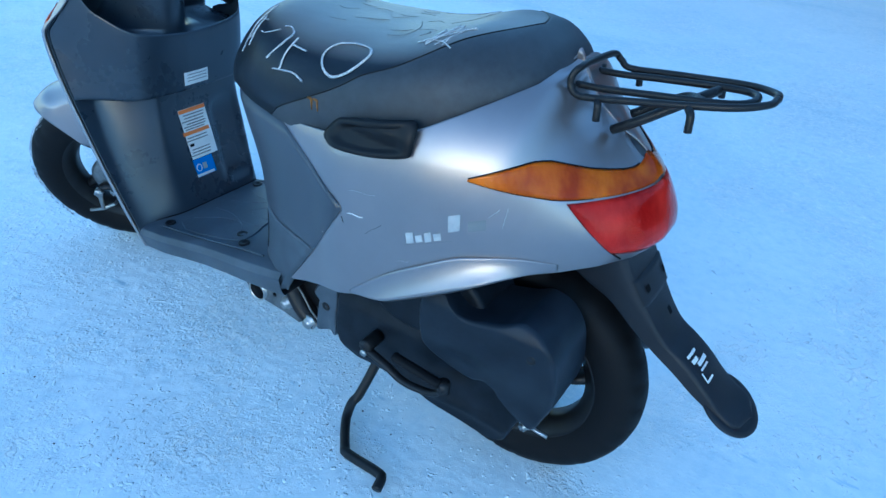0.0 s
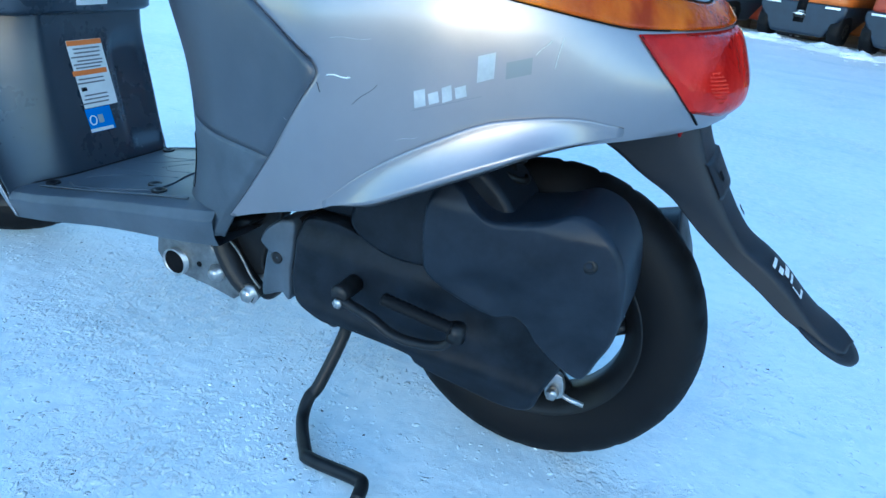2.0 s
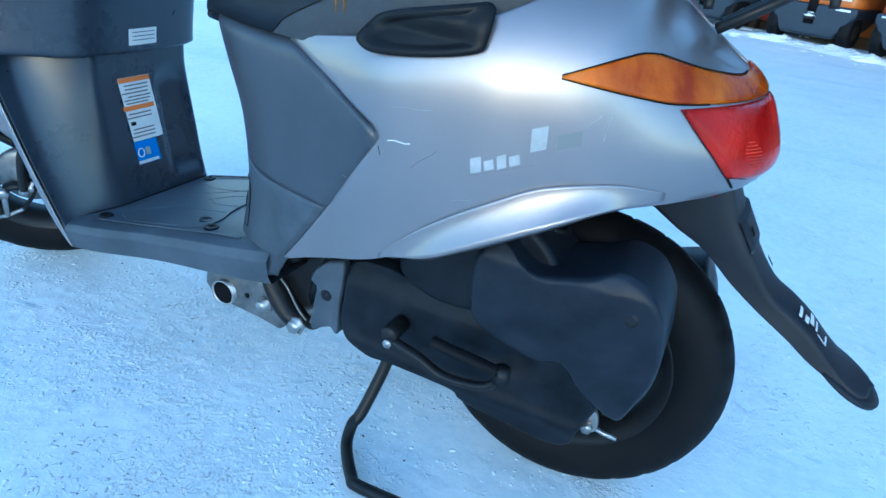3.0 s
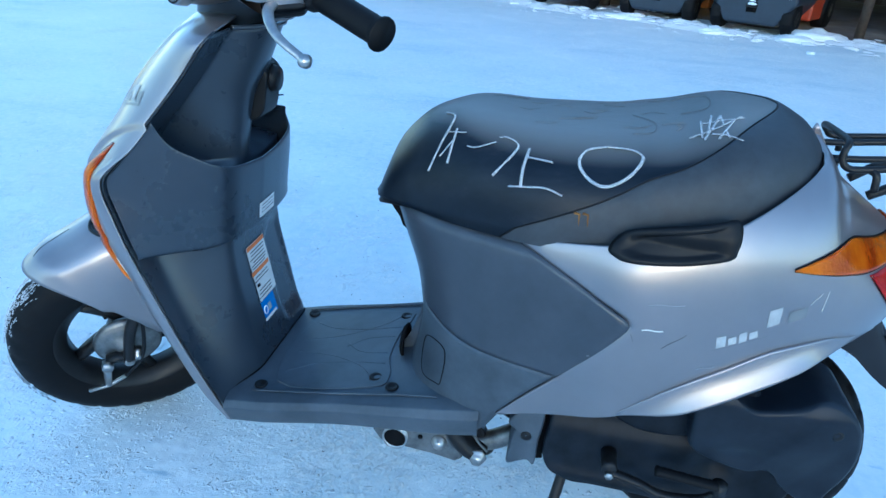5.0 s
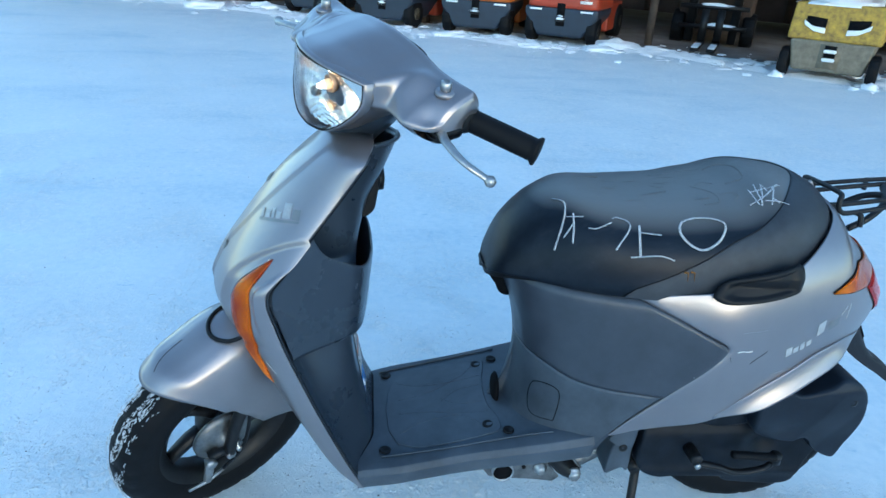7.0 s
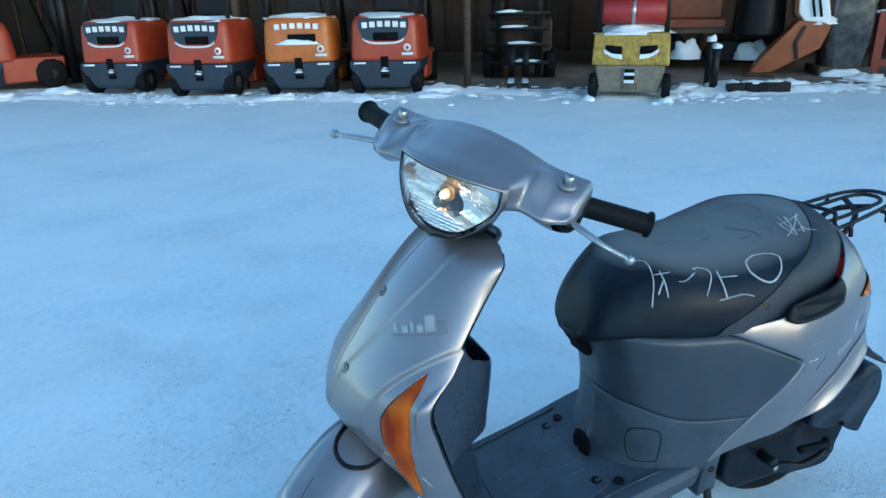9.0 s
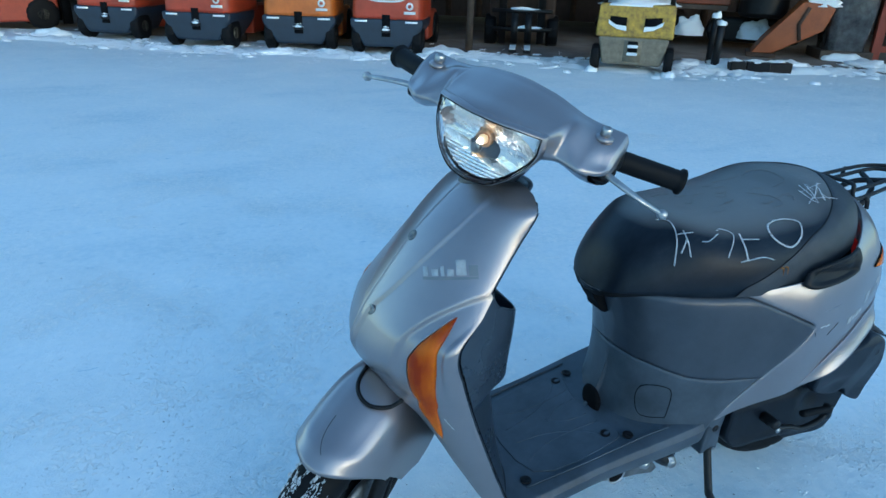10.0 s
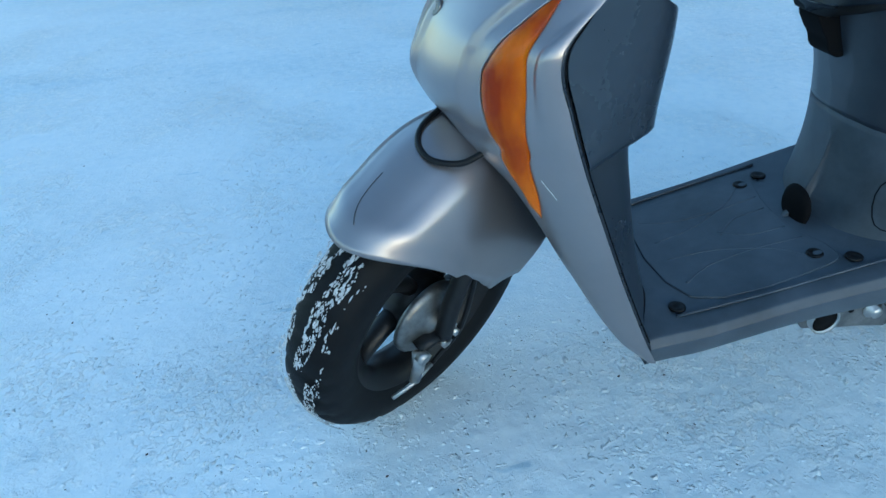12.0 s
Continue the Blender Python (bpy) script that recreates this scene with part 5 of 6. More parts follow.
for (x0, z0), (x1, z1), mat, r in (((0.165, 0.456), (0.141, 0.478), SCRATCH, 0.0005), ((0.192, 0.4785), (0.168, 0.4805), CHIP, 0.0016), ((0.203, 0.470), (0.199, 0.462), SCRATCH, 0.0006), ((0.19, 0.512), (0.15, 0.517), SCUFF, 0.0003), ((0.0086, 0.522), (-0.002, 0.536), SCUFF, 0.0005), ((-0.0075, 0.512), (-0.010, 0.538), SCUFF, 0.0005), ((0.26, 0.43), (0.245, 0.425), SCUFF, 0.0004), ((0.12, 0.43), (0.10, 0.437), SCUFF, 0.0003)):
    line = [(x0 + (x1 - x0) * k / 6, 0, z0 + (z1 - z0) * k / 6 + 0.001 * math.sin(k)) for k in range(7)]
    part("scratch", tube([(x, side(x, z) + 0.0003, z) for x, _, z in line], r, 5, 0.4), mat, scooter)
part("scratch", tube([(shell(0.1520 + 0.001 * k, 0.432 - 0.007 * k) + 0.0005, 0.1520 + 0.001 * k, 0.432 - 0.007 * k) for k in range(4)], 0.0008, 5, 0.4), CHIP, scooter)
for y, z in ((0.020, 0.570), (0.004, 0.680)):
    here = Vector((shell(y, z), y, z))
    facing = (Vector((shell(y + 0.012, z), y + 0.012, z)) - here).cross(Vector((shell(y, z + 0.012), y, z + 0.012)) - here)
    at = Matrix.Translation(here) @ facing.to_track_quat("Z", "Y").to_matrix().to_4x4()
    part("cover_screw", turned([(0.0, 0.0006), (0.0035, 0.0006), (0.0045, 0.0016), (0.008, 0.0018), (0.0092, 0.0008), (0.0098, -0.001)], axis="z", sides=18), ALLOY, scooter, "dull metal cover screw", m=at)
crack = [(0.429, 0.216), (0.428, 0.171), (0.442, 0.124), (0.4735, 0.091), (0.510, 0.068)]
part("fender_crack", tube(flow([fender_point(u, v, 0.0003) for u, v in crack], 5), 0.0006, 5, 0.5), SCRATCH, scooter, "thin dark crack in the front fender", m=STEER)

# footboard: mat, ridges and screws
def floor_line(points, r=0.0016):
    return tube([(x, y, floor_top(x) + 0.0022) for x, y in (tuple(p) for p in flow([(*q,) for q in points], 6))], r, 6, 0.6)


mat_outline = rounded([(0.706, 0.100), (0.703, -0.095), (0.545, -0.108), (0.528, -0.085), (0.538, -0.035), (0.538, 0.035), (0.524, 0.085), (0.545, 0.116)], 4)
mb = bmesh.new()
top = [mb.verts.new((x, y, floor_top(x) + 0.0025)) for x, y in mat_outline]
low = [mb.verts.new((x, y, floor_top(x) - 0.002)) for x, y in mat_outline]
mb.faces.new(top)
for i in range(len(top)):
    k = (i + 1) % len(top)
    mb.faces.new((low[i], low[k], top[k], top[i]))
bmesh.ops.recalc_face_normals(mb, faces=mb.faces[:])
mat = part("floor_mat", mb, DUSTY, scooter, "moulded grey floor mat", bevel=0.0012)
for line in ([(0.70, 0.02), (0.64, 0.03), (0.58, 0.06), (0.55, 0.095)], [(0.70, -0.02), (0.64, -0.03), (0.58, -0.06), (0.55, -0.09)], [(0.70, 0.075), (0.66, 0.055), (0.60, 0.05), (0.54, 0.055)], [(0.70, -0.075), (0.66, -0.055), (0.60, -0.05), (0.54, -0.055)], [(0.62, 0.005), (0.59, -0.02), (0.545, -0.025)], [(0.62, -0.005), (0.59, 0.02), (0.545, 0.025)]):
    part("mat_ridge", floor_line(line), DUSTY, mat)
part("mat_ridge", floor_line([(0.735, 0.125), (0.62, 0.132), (0.50, 0.135), (0.44, 0.140)], 0.0025), DUSTY, mat)
part("mat_ridge", floor_line([(0.735, -0.125), (0.62, -0.132), (0.50, -0.135)], 0.0025), DUSTY, mat)
for x, y in ((0.728, 0.110), (0.722, -0.110), (0.545, 0.091), (0.541, -0.093), (0.513, 0.116), (0.509, -0.103)):
    part("floor_screw", turned([(0.0, 0.0008), (0.003, 0.0008), (0.0045, 0.002), (0.0085, 0.0032), (0.0100, 0.0026), (0.0105, 0.0)], (x, y, floor_top(x) + 0.001), "z", 18), BLACK, scooter, "black recessed floor screw")
part("drain_cover", sheet(lambda u, v: (knee_front(0.272) + 0.018 + 0.008 * math.sqrt(max(0, 1 - v * v)), 0.004 + 0.030 * v * math.sin(2 * math.pi * u), 0.268 + 0.030 * v * math.cos(2 * math.pi * u)), 24, 5, loop=True), GAP, scooter, "dark rubber plug", solid=0.004)
lid = rounded([(0.470, 0.338), (0.436, 0.346), (0.438, 0.292), (0.446, 0.283), (0.474, 0.281)], 5)
part("lid_joint", tube([(x, side(x, z) + 0.0025, z) for x, z in lid + lid[:1]], 0.0008, 5), GAP, scooter)
part("seat_lock", prism(rounded([(0.552, 0.520), (0.546, 0.502), (0.536, 0.488), (0.530, 0.474), (0.514, 0.466), (0.500, 0.480), (0.510, 0.520)], 4), -0.034, 0.006), GAP, scooter, "black hook and lock under the seat nose", bevel=0.004)


# labels on the leg shield
def shield_patch(y0, y1, z0, z1, skew=0.0, lift=0.0012):
    def fn(u, v):
        z = z0 + (z1 - z0) * v
        y = y0 + (y1 - y0) * u + skew * (z - z1)
        return shield_x(y, z) - lift, y, z
    return sheet(fn, 6, 6, flip=True)


ORANGE_INK, BLUE_INK, INK = shader("orange_ink", (0.75, 0.20, 0.03), 0.5)[0], shader("blue_ink", (0.01, 0.19, 0.62), 0.4)[0], shader("grey_ink", (0.16, 0.16, 0.17), 0.6)[0]
SK = 0.09
warning = part("warning_label", shield_patch(-0.046, 0.018, 0.300, 0.402, SK), WHITE, scooter, "white warning label with orange bands")
for z in (0.394, 0.350):
    part("label_band", shield_patch(-0.0455, 0.0175, z, z + 0.0075, SK, 0.0018), ORANGE_INK, warning)
rng = random.Random(3)
for k, z in enumerate((0.388, 0.382, 0.376, 0.370, 0.365, 0.360, 0.343, 0.337, 0.318, 0.312, 0.306)):
    part("print_line", shield_patch(-0.042 + rng.uniform(0, 0.006), 0.015 - rng.uniform(0, 0.012), z, z + 0.0022, SK, 0.0018), INK, warning)
part("print_figure", shield_patch(-0.002, 0.008, 0.326, 0.332, SK, 0.0018), GAP, warning)
badge = part("blue_label", shield_patch(-0.037, 0.010, 0.262, 0.299, SK), BLUE_INK, scooter, "small blue label with a white emblem")
part("emblem_bar", shield_patch(-0.035, 0.008, 0.2630, 0.2680, SK, 0.0018), WHITE, badge)
ring = [(0.006 + 0.006 * math.cos(a), 0.281 + 0.007 * math.sin(a)) for a in (2 * math.pi * k / 16 for k in range(17))]
part("emblem_ring", tube([(shield_x(y - 0.007, z) - 0.002, y - 0.007, z) for y, z in ring], 0.0010, 5), WHITE, badge)
part("emblem_bar", shield_patch(-0.020, -0.010, 0.275, 0.288, SK, 0.0018), PALE, badge)


def pocket_patch(y0, y1, z0, z1, lift):
    def fn(u, v):
        z, y = z0 + (z1 - z0) * v, y0 + (y1 - y0) * u
        return pocket_x(y, z) - lift, y, z
    return sheet(fn, 6, 6, flip=True)


small = part("small_label", pocket_patch(-0.045, 0.010, 0.456, 0.481, 0.001), WHITE, scooter, "small white label on the storage pocket")
for z in (0.475, 0.469, 0.463):
    part("print_line", pocket_patch(-0.041, 0.004, z, z + 0.0014, 0.0016), INK, small)


# ---- chalk writing on the seat ----
def chalk(line, r=0.0016):
    """A stroke through (x, s) places of the seat."""
    return tube(flow([seat_point(x, s, 0.0012) for x, s in line], 6), r, 6, 0.5)


cm = ct.nodes.new("ShaderNodeTexNoise")
cm.inputs["Scale"].default_value = 620
ct.links.new(ramp(ct, cm.outputs["Fac"], [(0.43, (0.03, 0.03, 0.035)), (0.52, (0.72, 0.73, 0.74))]), cb.inputs["Base Color"])
strokes = [[(0.466, 0.202), (0.452, 0.252), (0.453, 0.363), (0.461, 0.523), (0.473, 0.729)], [(0.454, 0.427), (0.430, 0.4285)], [(0.443, 0.397), (0.445, 0.531), (0.448, 0.685)], [(0.445, 0.503), (0.460, 0.629)], [(0.425, 0.5445), (0.413, 0.542), (0.390, 0.456)], [(0.387, 0.409), (0.378, 0.389), (0.363, 0.432), (0.367, 0.529), (0.388, 0.724)], [(0.3486, 0.453), (0.3524, 0.613), (0.353, 0.760)], [(0.350, 0.525), (0.319, 0.539)], [(0.367, 0.768), (0.347, 0.748), (0.323, 0.735), (0.303, 0.771)]]
for line in strokes:
    part("chalk_stroke", chalk(line, 0.0019 if line[0][0] < 0.37 else 0.0015), CHALK, seat, "white handwritten chalk stroke")
oval = [(0.258, 0.370), (0.231, 0.3975), (0.218, 0.480), (0.227, 0.594), (0.243, 0.665), (0.260, 0.687), (0.278, 0.632), (0.289, 0.520), (0.281, 0.411), (0.258, 0.370)]
part("chalk_ring", chalk(oval, 0.0019), CHALK, seat, "white chalk circle")
for line in ([(0.152, 0.175), (0.154, 0.353)], [(0.130, 0.156), (0.141, 0.27), (0.152, 0.376)], [(0.130, 0.156), (0.126, 0.407)], [(0.117, 0.236), (0.137, 0.397)], [(0.167, 0.333), (0.138, 0.287), (0.108, 0.205)], [(0.139, 0.137), (0.1475, 0.327)], [(0.144, 0.334), (0.1275, 0.381), (0.112, 0.452)], [(0.152, 0.203), (0.105, 0.221)]):
    part("chalk_stroke", chalk(line, 0.0013), CHALK, seat)
FAINT = worn("faint_chalk", (0.10, 0.10, 0.10), (0.22, 0.22, 0.22), 0.9, 0, 300, 900, 0)
for line in ([(0.178, 0.169), (0.172, 0.199), (0.180, 0.237)], [(0.226, 0.02), (0.203, 0.117), (0.206, 0.228), (0.230, 0.235)], [(0.175, -0.10), (0.150, -0.13), (0.132, -0.05), (0.140, 0.04), (0.170, 0.05)]):
    part("chalk_smear", chalk(line, 0.0008), FAINT, seat, "faint rubbed chalk curl")
rng = random.Random(8)
for k in range(20):
    x, s0 = 0.18 + 0.24 * rng.random(), -0.15 + 0.32 * rng.random()
    part("chalk_smear", chalk([(x - 0.014 * q, s0 + 0.012 * rng.uniform(-1, 1)) for q in range(3)], 0.0006), FAINT, seat)
TEAR = worn("foam_tear", (0.16, 0.06, 0.01), (0.32, 0.15, 0.03), 0.9, 0, 80, 900, 0)
for x in (0.281, 0.271):
    part("seat_tear", tube([seat_point(x + 0.006, 0.862, 0.0010), seat_point(x, 0.868, 0.0016), seat_point(x - 0.001, 0.925, 0.0010)], lambda q: 0.0036 - 0.0026 * q, 6, 0.4), TEAR, seat, "small tear showing brown foam")


# snow caught in the front tread
def tread_snow():
    rng = random.Random(12)
    bm = bmesh.new()
    for _ in range(2600):
        a = radians(rng.uniform(-60, 75))
        y0 = rng.choice((-1, 1)) * abs(rng.gauss(0.016, 0.013))
        if abs(y0) > 0.037 or noise.noise((a * 3, y0 * 60, 2)) < -0.05:
            continue
        r0 = 0.1990 - 0.7 * max(0.0, abs(y0) - 0.010) ** 1.0 * 0.30 - 6.5 * max(0.0, abs(y0) - 0.018) ** 2
        size = rng.choice((0.0006, 0.0008, 0.0010, 0.0014, 0.0022))
        ring = []
        for k in range(6):
            t = 2 * math.pi * k / 6
            da, dy = size * rng.uniform(0.3, 3.2) * math.cos(t) / 0.19, size * rng.uniform(0.4, 1.1) * math.sin(t)
            ring.append(bm.verts.new((r0 * math.cos(a + da), y0 + dy, r0 * math.sin(a + da))))
        tip = bm.verts.new(((r0 + 0.0012) * math.cos(a), y0, (r0 + 0.0012) * math.sin(a)))
        for k in range(6):
            bm.faces.new((ring[k], ring[(k + 1) % 6], tip))
    return bm


TREAD_SNOW = worn("tread_snow", (0.30, 0.31, 0.32), (0.70, 0.71, 0.72), 0.7, 0, 160, 900, 0)
snow_bits = part("tread_snow", tread_snow(), TREAD_SNOW, front_wheel, "snow packed in the tread")

# marks on the mudguard, small red tab under the lamp
for v0, v1, s0, s1 in ((0.66, 0.675, 0.05, 0.42), (0.69, 0.71, 0.18, 0.40), (0.715, 0.735, -0.10, 0.30), (0.745, 0.755, 0.00, 0.34), (0.76, 0.80, 0.36, 0.40), (0.80, 0.81, 0.10, 0.40)):
    part("sticker_bar", sheet(lambda u, v: guard_point(s0 + (s1 - s0) * u, v0 + (v1 - v0) * v, 0.0020), 3, 3), WHITE, guard)
part("reflector_tab", prism([(-0.106, 0.470), (-0.117, 0.472), (-0.1145, 0.453), (-0.1120, 0.453)], 0.061, 0.064), RED, scooter)


# ---- yard: forklifts and shed ----
def paint(name, colour, rough=0.45):
    return worn(name, tuple(c * 0.62 for c in colour), colour, rough, 0, 6, 300, 0.0003, 0.1)


ORANGE_RED, ORANGE, YELLOW = paint("orange_red_paint", (0.40, 0.052, 0.018)), paint("orange_paint", (0.54, 0.15, 0.018)), worn("chipped_yellow_paint", (0.16, 0.10, 0.03), (0.55, 0.36, 0.04), 0.5, 0, 16, 200, 0.0005)
SLATE, RUST, TIMBER = paint("slate_paint", (0.020, 0.032, 0.055)), worn("rusty_steel", (0.02, 0.012, 0.008), (0.07, 0.04, 0.025), 0.8, 0, 9, 120, 0.001), worn("timber", (0.045, 0.033, 0.025), (0.10, 0.075, 0.055), 0.85, 0, 12, 200, 0.001)
DIRTY = worn("dirty_paint", (0.12, 0.10, 0.07), (0.24, 0.21, 0.15), 0.7, 0, 14, 200, 0.0005)
DRIFT, dt, db = shader("loose_snow", (0.84, 0.86, 0.88), 0.7)
bump(dt, db, grain(dt, 40, 5, 0.7), 0.6, 0.01)
FACING = -30.0


def heap(rx, ry, rz, seed, at=(0, 0, 0), n=14):
    """A rounded uneven lump of snow."""
    def fn(u, v):
        a, e = 2 * math.pi * u, math.pi / 2 * v
        d = Vector((math.cos(a) * math.cos(e), math.sin(a) * math.cos(e), math.sin(e)))
        k = 1 + 0.45 * noise.noise(d * 1.7 + Vector((seed * 3.1, seed, 0))) + 0.18 * noise.noise(d * 5 + Vector((seed, 7, seed)))
        return Vector(at) + Vector((d.x * rx * k, d.y * ry * k, d.z * rz * k - 0.01))
    return sheet(fn, n, n // 2, loop=True)


def forklift_wheel(parent, x, y, r=0.17, w=0.12):
    prof = [(0.06, -w / 2), (r - 0.05, -w / 2), (r - 0.015, -w / 2 + 0.005), (r, -w / 2 + 0.025), (r, w / 2 - 0.025), (r - 0.015, w / 2 - 0.005), (r - 0.05, w / 2), (0.06, w / 2)]
    wob = lambda n, k: -0.010 if n in (2, 3, 4, 5) and k % 4 == 0 else 0.0
    ob = part("wheel", turned(prof, (x, y, r - 0.01), "x", 48, wobble=wob), RUBBER, parent, "black ribbed tyre dusted with snow")
    part("wheel_disc", turned([(0.0, -0.02), (0.07, -0.02), (0.085, 0.02), (0.06, 0.03), (0.0, 0.03)], (x + math.copysign(w / 2 - 0.02, x), y, r - 0.01), "x", 20), DIRTY, ob)


def counterbalance(label, colour, at, slotted=False, seed=1):
    f = thing("forklift", label, "forklift", group="forklifts parked in a row", at=at)
    W = 0.42
    part("counterweight", prism([(-W, 0.385), (-W, 0.30), (-0.30, 0.14), (-0.26, 0.075), (0.26, 0.075), (0.30, 0.14), (W, 0.30), (W, 0.385)], -0.70, 0.0), SLATE, f, "slate grey counterweight", bevel=0.03, segments=3)
    def hood_fn(u, v):
        a = 2 * math.pi * u
        c, s = math.cos(a), math.sin(a)
        z = 0.383 + 0.48 * v
        w = W * (1 - 0.06 * v)
        top = smooth(0.86, 1.0, v)
        x = (w - 0.03 * top) * math.copysign(abs(c) ** 0.28, c)
        y = -0.45 + (0.45 - 0.05 * v ** 2 - 0.03 * top) * math.copysign(abs(s) ** 0.28, s)
        return x, y, z
    bm = sheet(hood_fn, 64, 14, loop=True)
    bmesh.ops.holes_fill(bm, edges=[e for e in bm.edges if e.is_boundary], sides=0)
    part("hood", bm, colour, f, "painted rear hood")
    if slotted:
        part("vent_slot", block(-0.22, 0.10, -0.03, 0.004, 0.60, 0.69), GAP, f, bevel=0.004)
        part("snow_ledge", heap(0.26, 0.03, 0.05, seed + 3, (-0.02, -0.005, 0.585)), DRIFT, f)
    else:
        panel = prism([(-0.29, 0.845), (-0.285, 0.72), (-0.23, 0.585), (-0.16, 0.565), (0.16, 0.565), (0.23, 0.585), (0.285, 0.72), (0.29, 0.845)], -0.06, -0.012)
        part("rear_grille", panel, SLATE, f, "dark slate rear grille", bevel=0.006)
        part("grille_opening", block(-0.17, 0.12, -0.03, -0.006, 0.60, 0.69), GAP, f)
        part("snow_ledge", sheet(lambda u, v: (-0.24 + 0.48 * u, -0.012 + 0.03 * math.sin(math.pi * v), 0.572 + 0.05 * abs(2 * u - 1) ** 4 + 0.012 * math.cos(math.pi * v)), 16, 6), DRIFT, f, solid=0.006)
    # maker's mark as six plain pale blocks
    for k in range(6):
        x, z = -0.262 + 0.089 * k, 0.752 - 0.003 * abs(k - 2.5) ** 1.5
        part("mark_block", block(x, x + 0.062, -0.012, 0.003 if slotted else -0.004, z, z + 0.062), WHITE, f, bevel=0.010)
    part("tow_slot", block(-0.045, 0.045, -0.05, 0.006, 0.30, 0.43), GAP, f)
    part("slot_snow", heap(0.040, 0.014, 0.022, seed + 5, (0, -0.006, 0.303)), DRIFT, f)
    part("lower_slot", block(-0.05, 0.05, -0.04, 0.004, 0.19, 0.285), GAP, f)
    pin = part("tow_pin", block(-0.055, 0.055, -0.02, 0.028, 0.235, 0.27), BLACK_STEEL, f, bevel=0.006)
    part("pin_snow", heap(0.05, 0.022, 0.022, seed, (0, 0.012, 0.271)), DRIFT, pin)
    part("round_sticker", turned([(0.0, 0.0), (0.042, 0.0), (0.042, 0.003), (0.0, 0.003)], (-0.27, -0.002, 0.525), "y", 20), WHITE, f, "pale round sticker")
    part("sticker_core", turned([(0.0, 0.0), (0.020, 0.0), (0.020, 0.003), (0.0, 0.003)], (-0.27, 0.0012, 0.525), "y", 16), ORANGE_RED, f)
    part("plate_sticker", block(-0.335, -0.205, -0.02, 0.004, 0.440, 0.470), WHITE, f)
    for s in (1, -1):
        part("lamp_ledge", block(min(0.22 * s, 0.36 * s), max(0.22 * s, 0.36 * s), -0.05, 0.006, 0.345, 0.365), DRIFT, f)
        forklift_wheel(f, 0.35 * s, -0.16)
        forklift_wheel(f, 0.36 * s, -1.25, 0.2, 0.15)
        part("guard_post", tube([(0.36 * s, -0.18, 0.88), (0.34 * s, -0.42, 1.55), (0.34 * s, -1.2, 1.58), (0.36 * s, -1.45, 0.5)], 0.028, 8), BLACK_STEEL, f)
        part("mast_rail", block(min(0.22 * s, 0.30 * s), max(0.22 * s, 0.30 * s), -1.62, -1.50, 0.05, 1.75), BLACK_STEEL, f)
    for k in range(5):
        part("roof_bar", tube([(-0.34, -0.45 - 0.18 * k, 1.57), (0.34, -0.45 - 0.18 * k, 1.57)], 0.018, 6), BLACK_STEEL, f)
    part("body", prism([(-0.40, 0.10), (0.40, 0.10), (0.40, 0.42), (-0.40, 0.42)], -1.45, -0.68), colour, f, bevel=0.03)
    part("driver_seat", prism([(-0.22, 0.89), (0.22, 0.89), (0.20, 1.25), (-0.20, 1.25)], -0.62, -0.52), BLACK, f, bevel=0.04, segments=3)
    part("snow_cap", heap(0.40, 0.34, 0.055, seed + 9, (0, -0.42, 0.855), 20), DRIFT, f, "lumpy snow lying on the hood")
    return f


ROW = [(-1.36, -6.72, "orange-red forklift with slate grille and snow on its hood", ORANGE_RED, False, FACING), (-0.47, -7.20, "orange forklift with a snow-filled vent slot", ORANGE, True, -24), (0.60, -7.73, "orange-red forklift with a slate counterweight", ORANGE_RED, False, -33), (1.56, -8.63, "orange-red forklift parked in the shed's mouth", ORANGE_RED, False, -33), (3.65, -9.93, "orange-red forklift turned a little aside", ORANGE_RED, False, -74)]
for n, (x, y, label, colour, slotted, facing) in enumerate(ROW):
    counterbalance(label, colour, pose(x, y, 0, 0, 0, facing), slotted, n + 1)


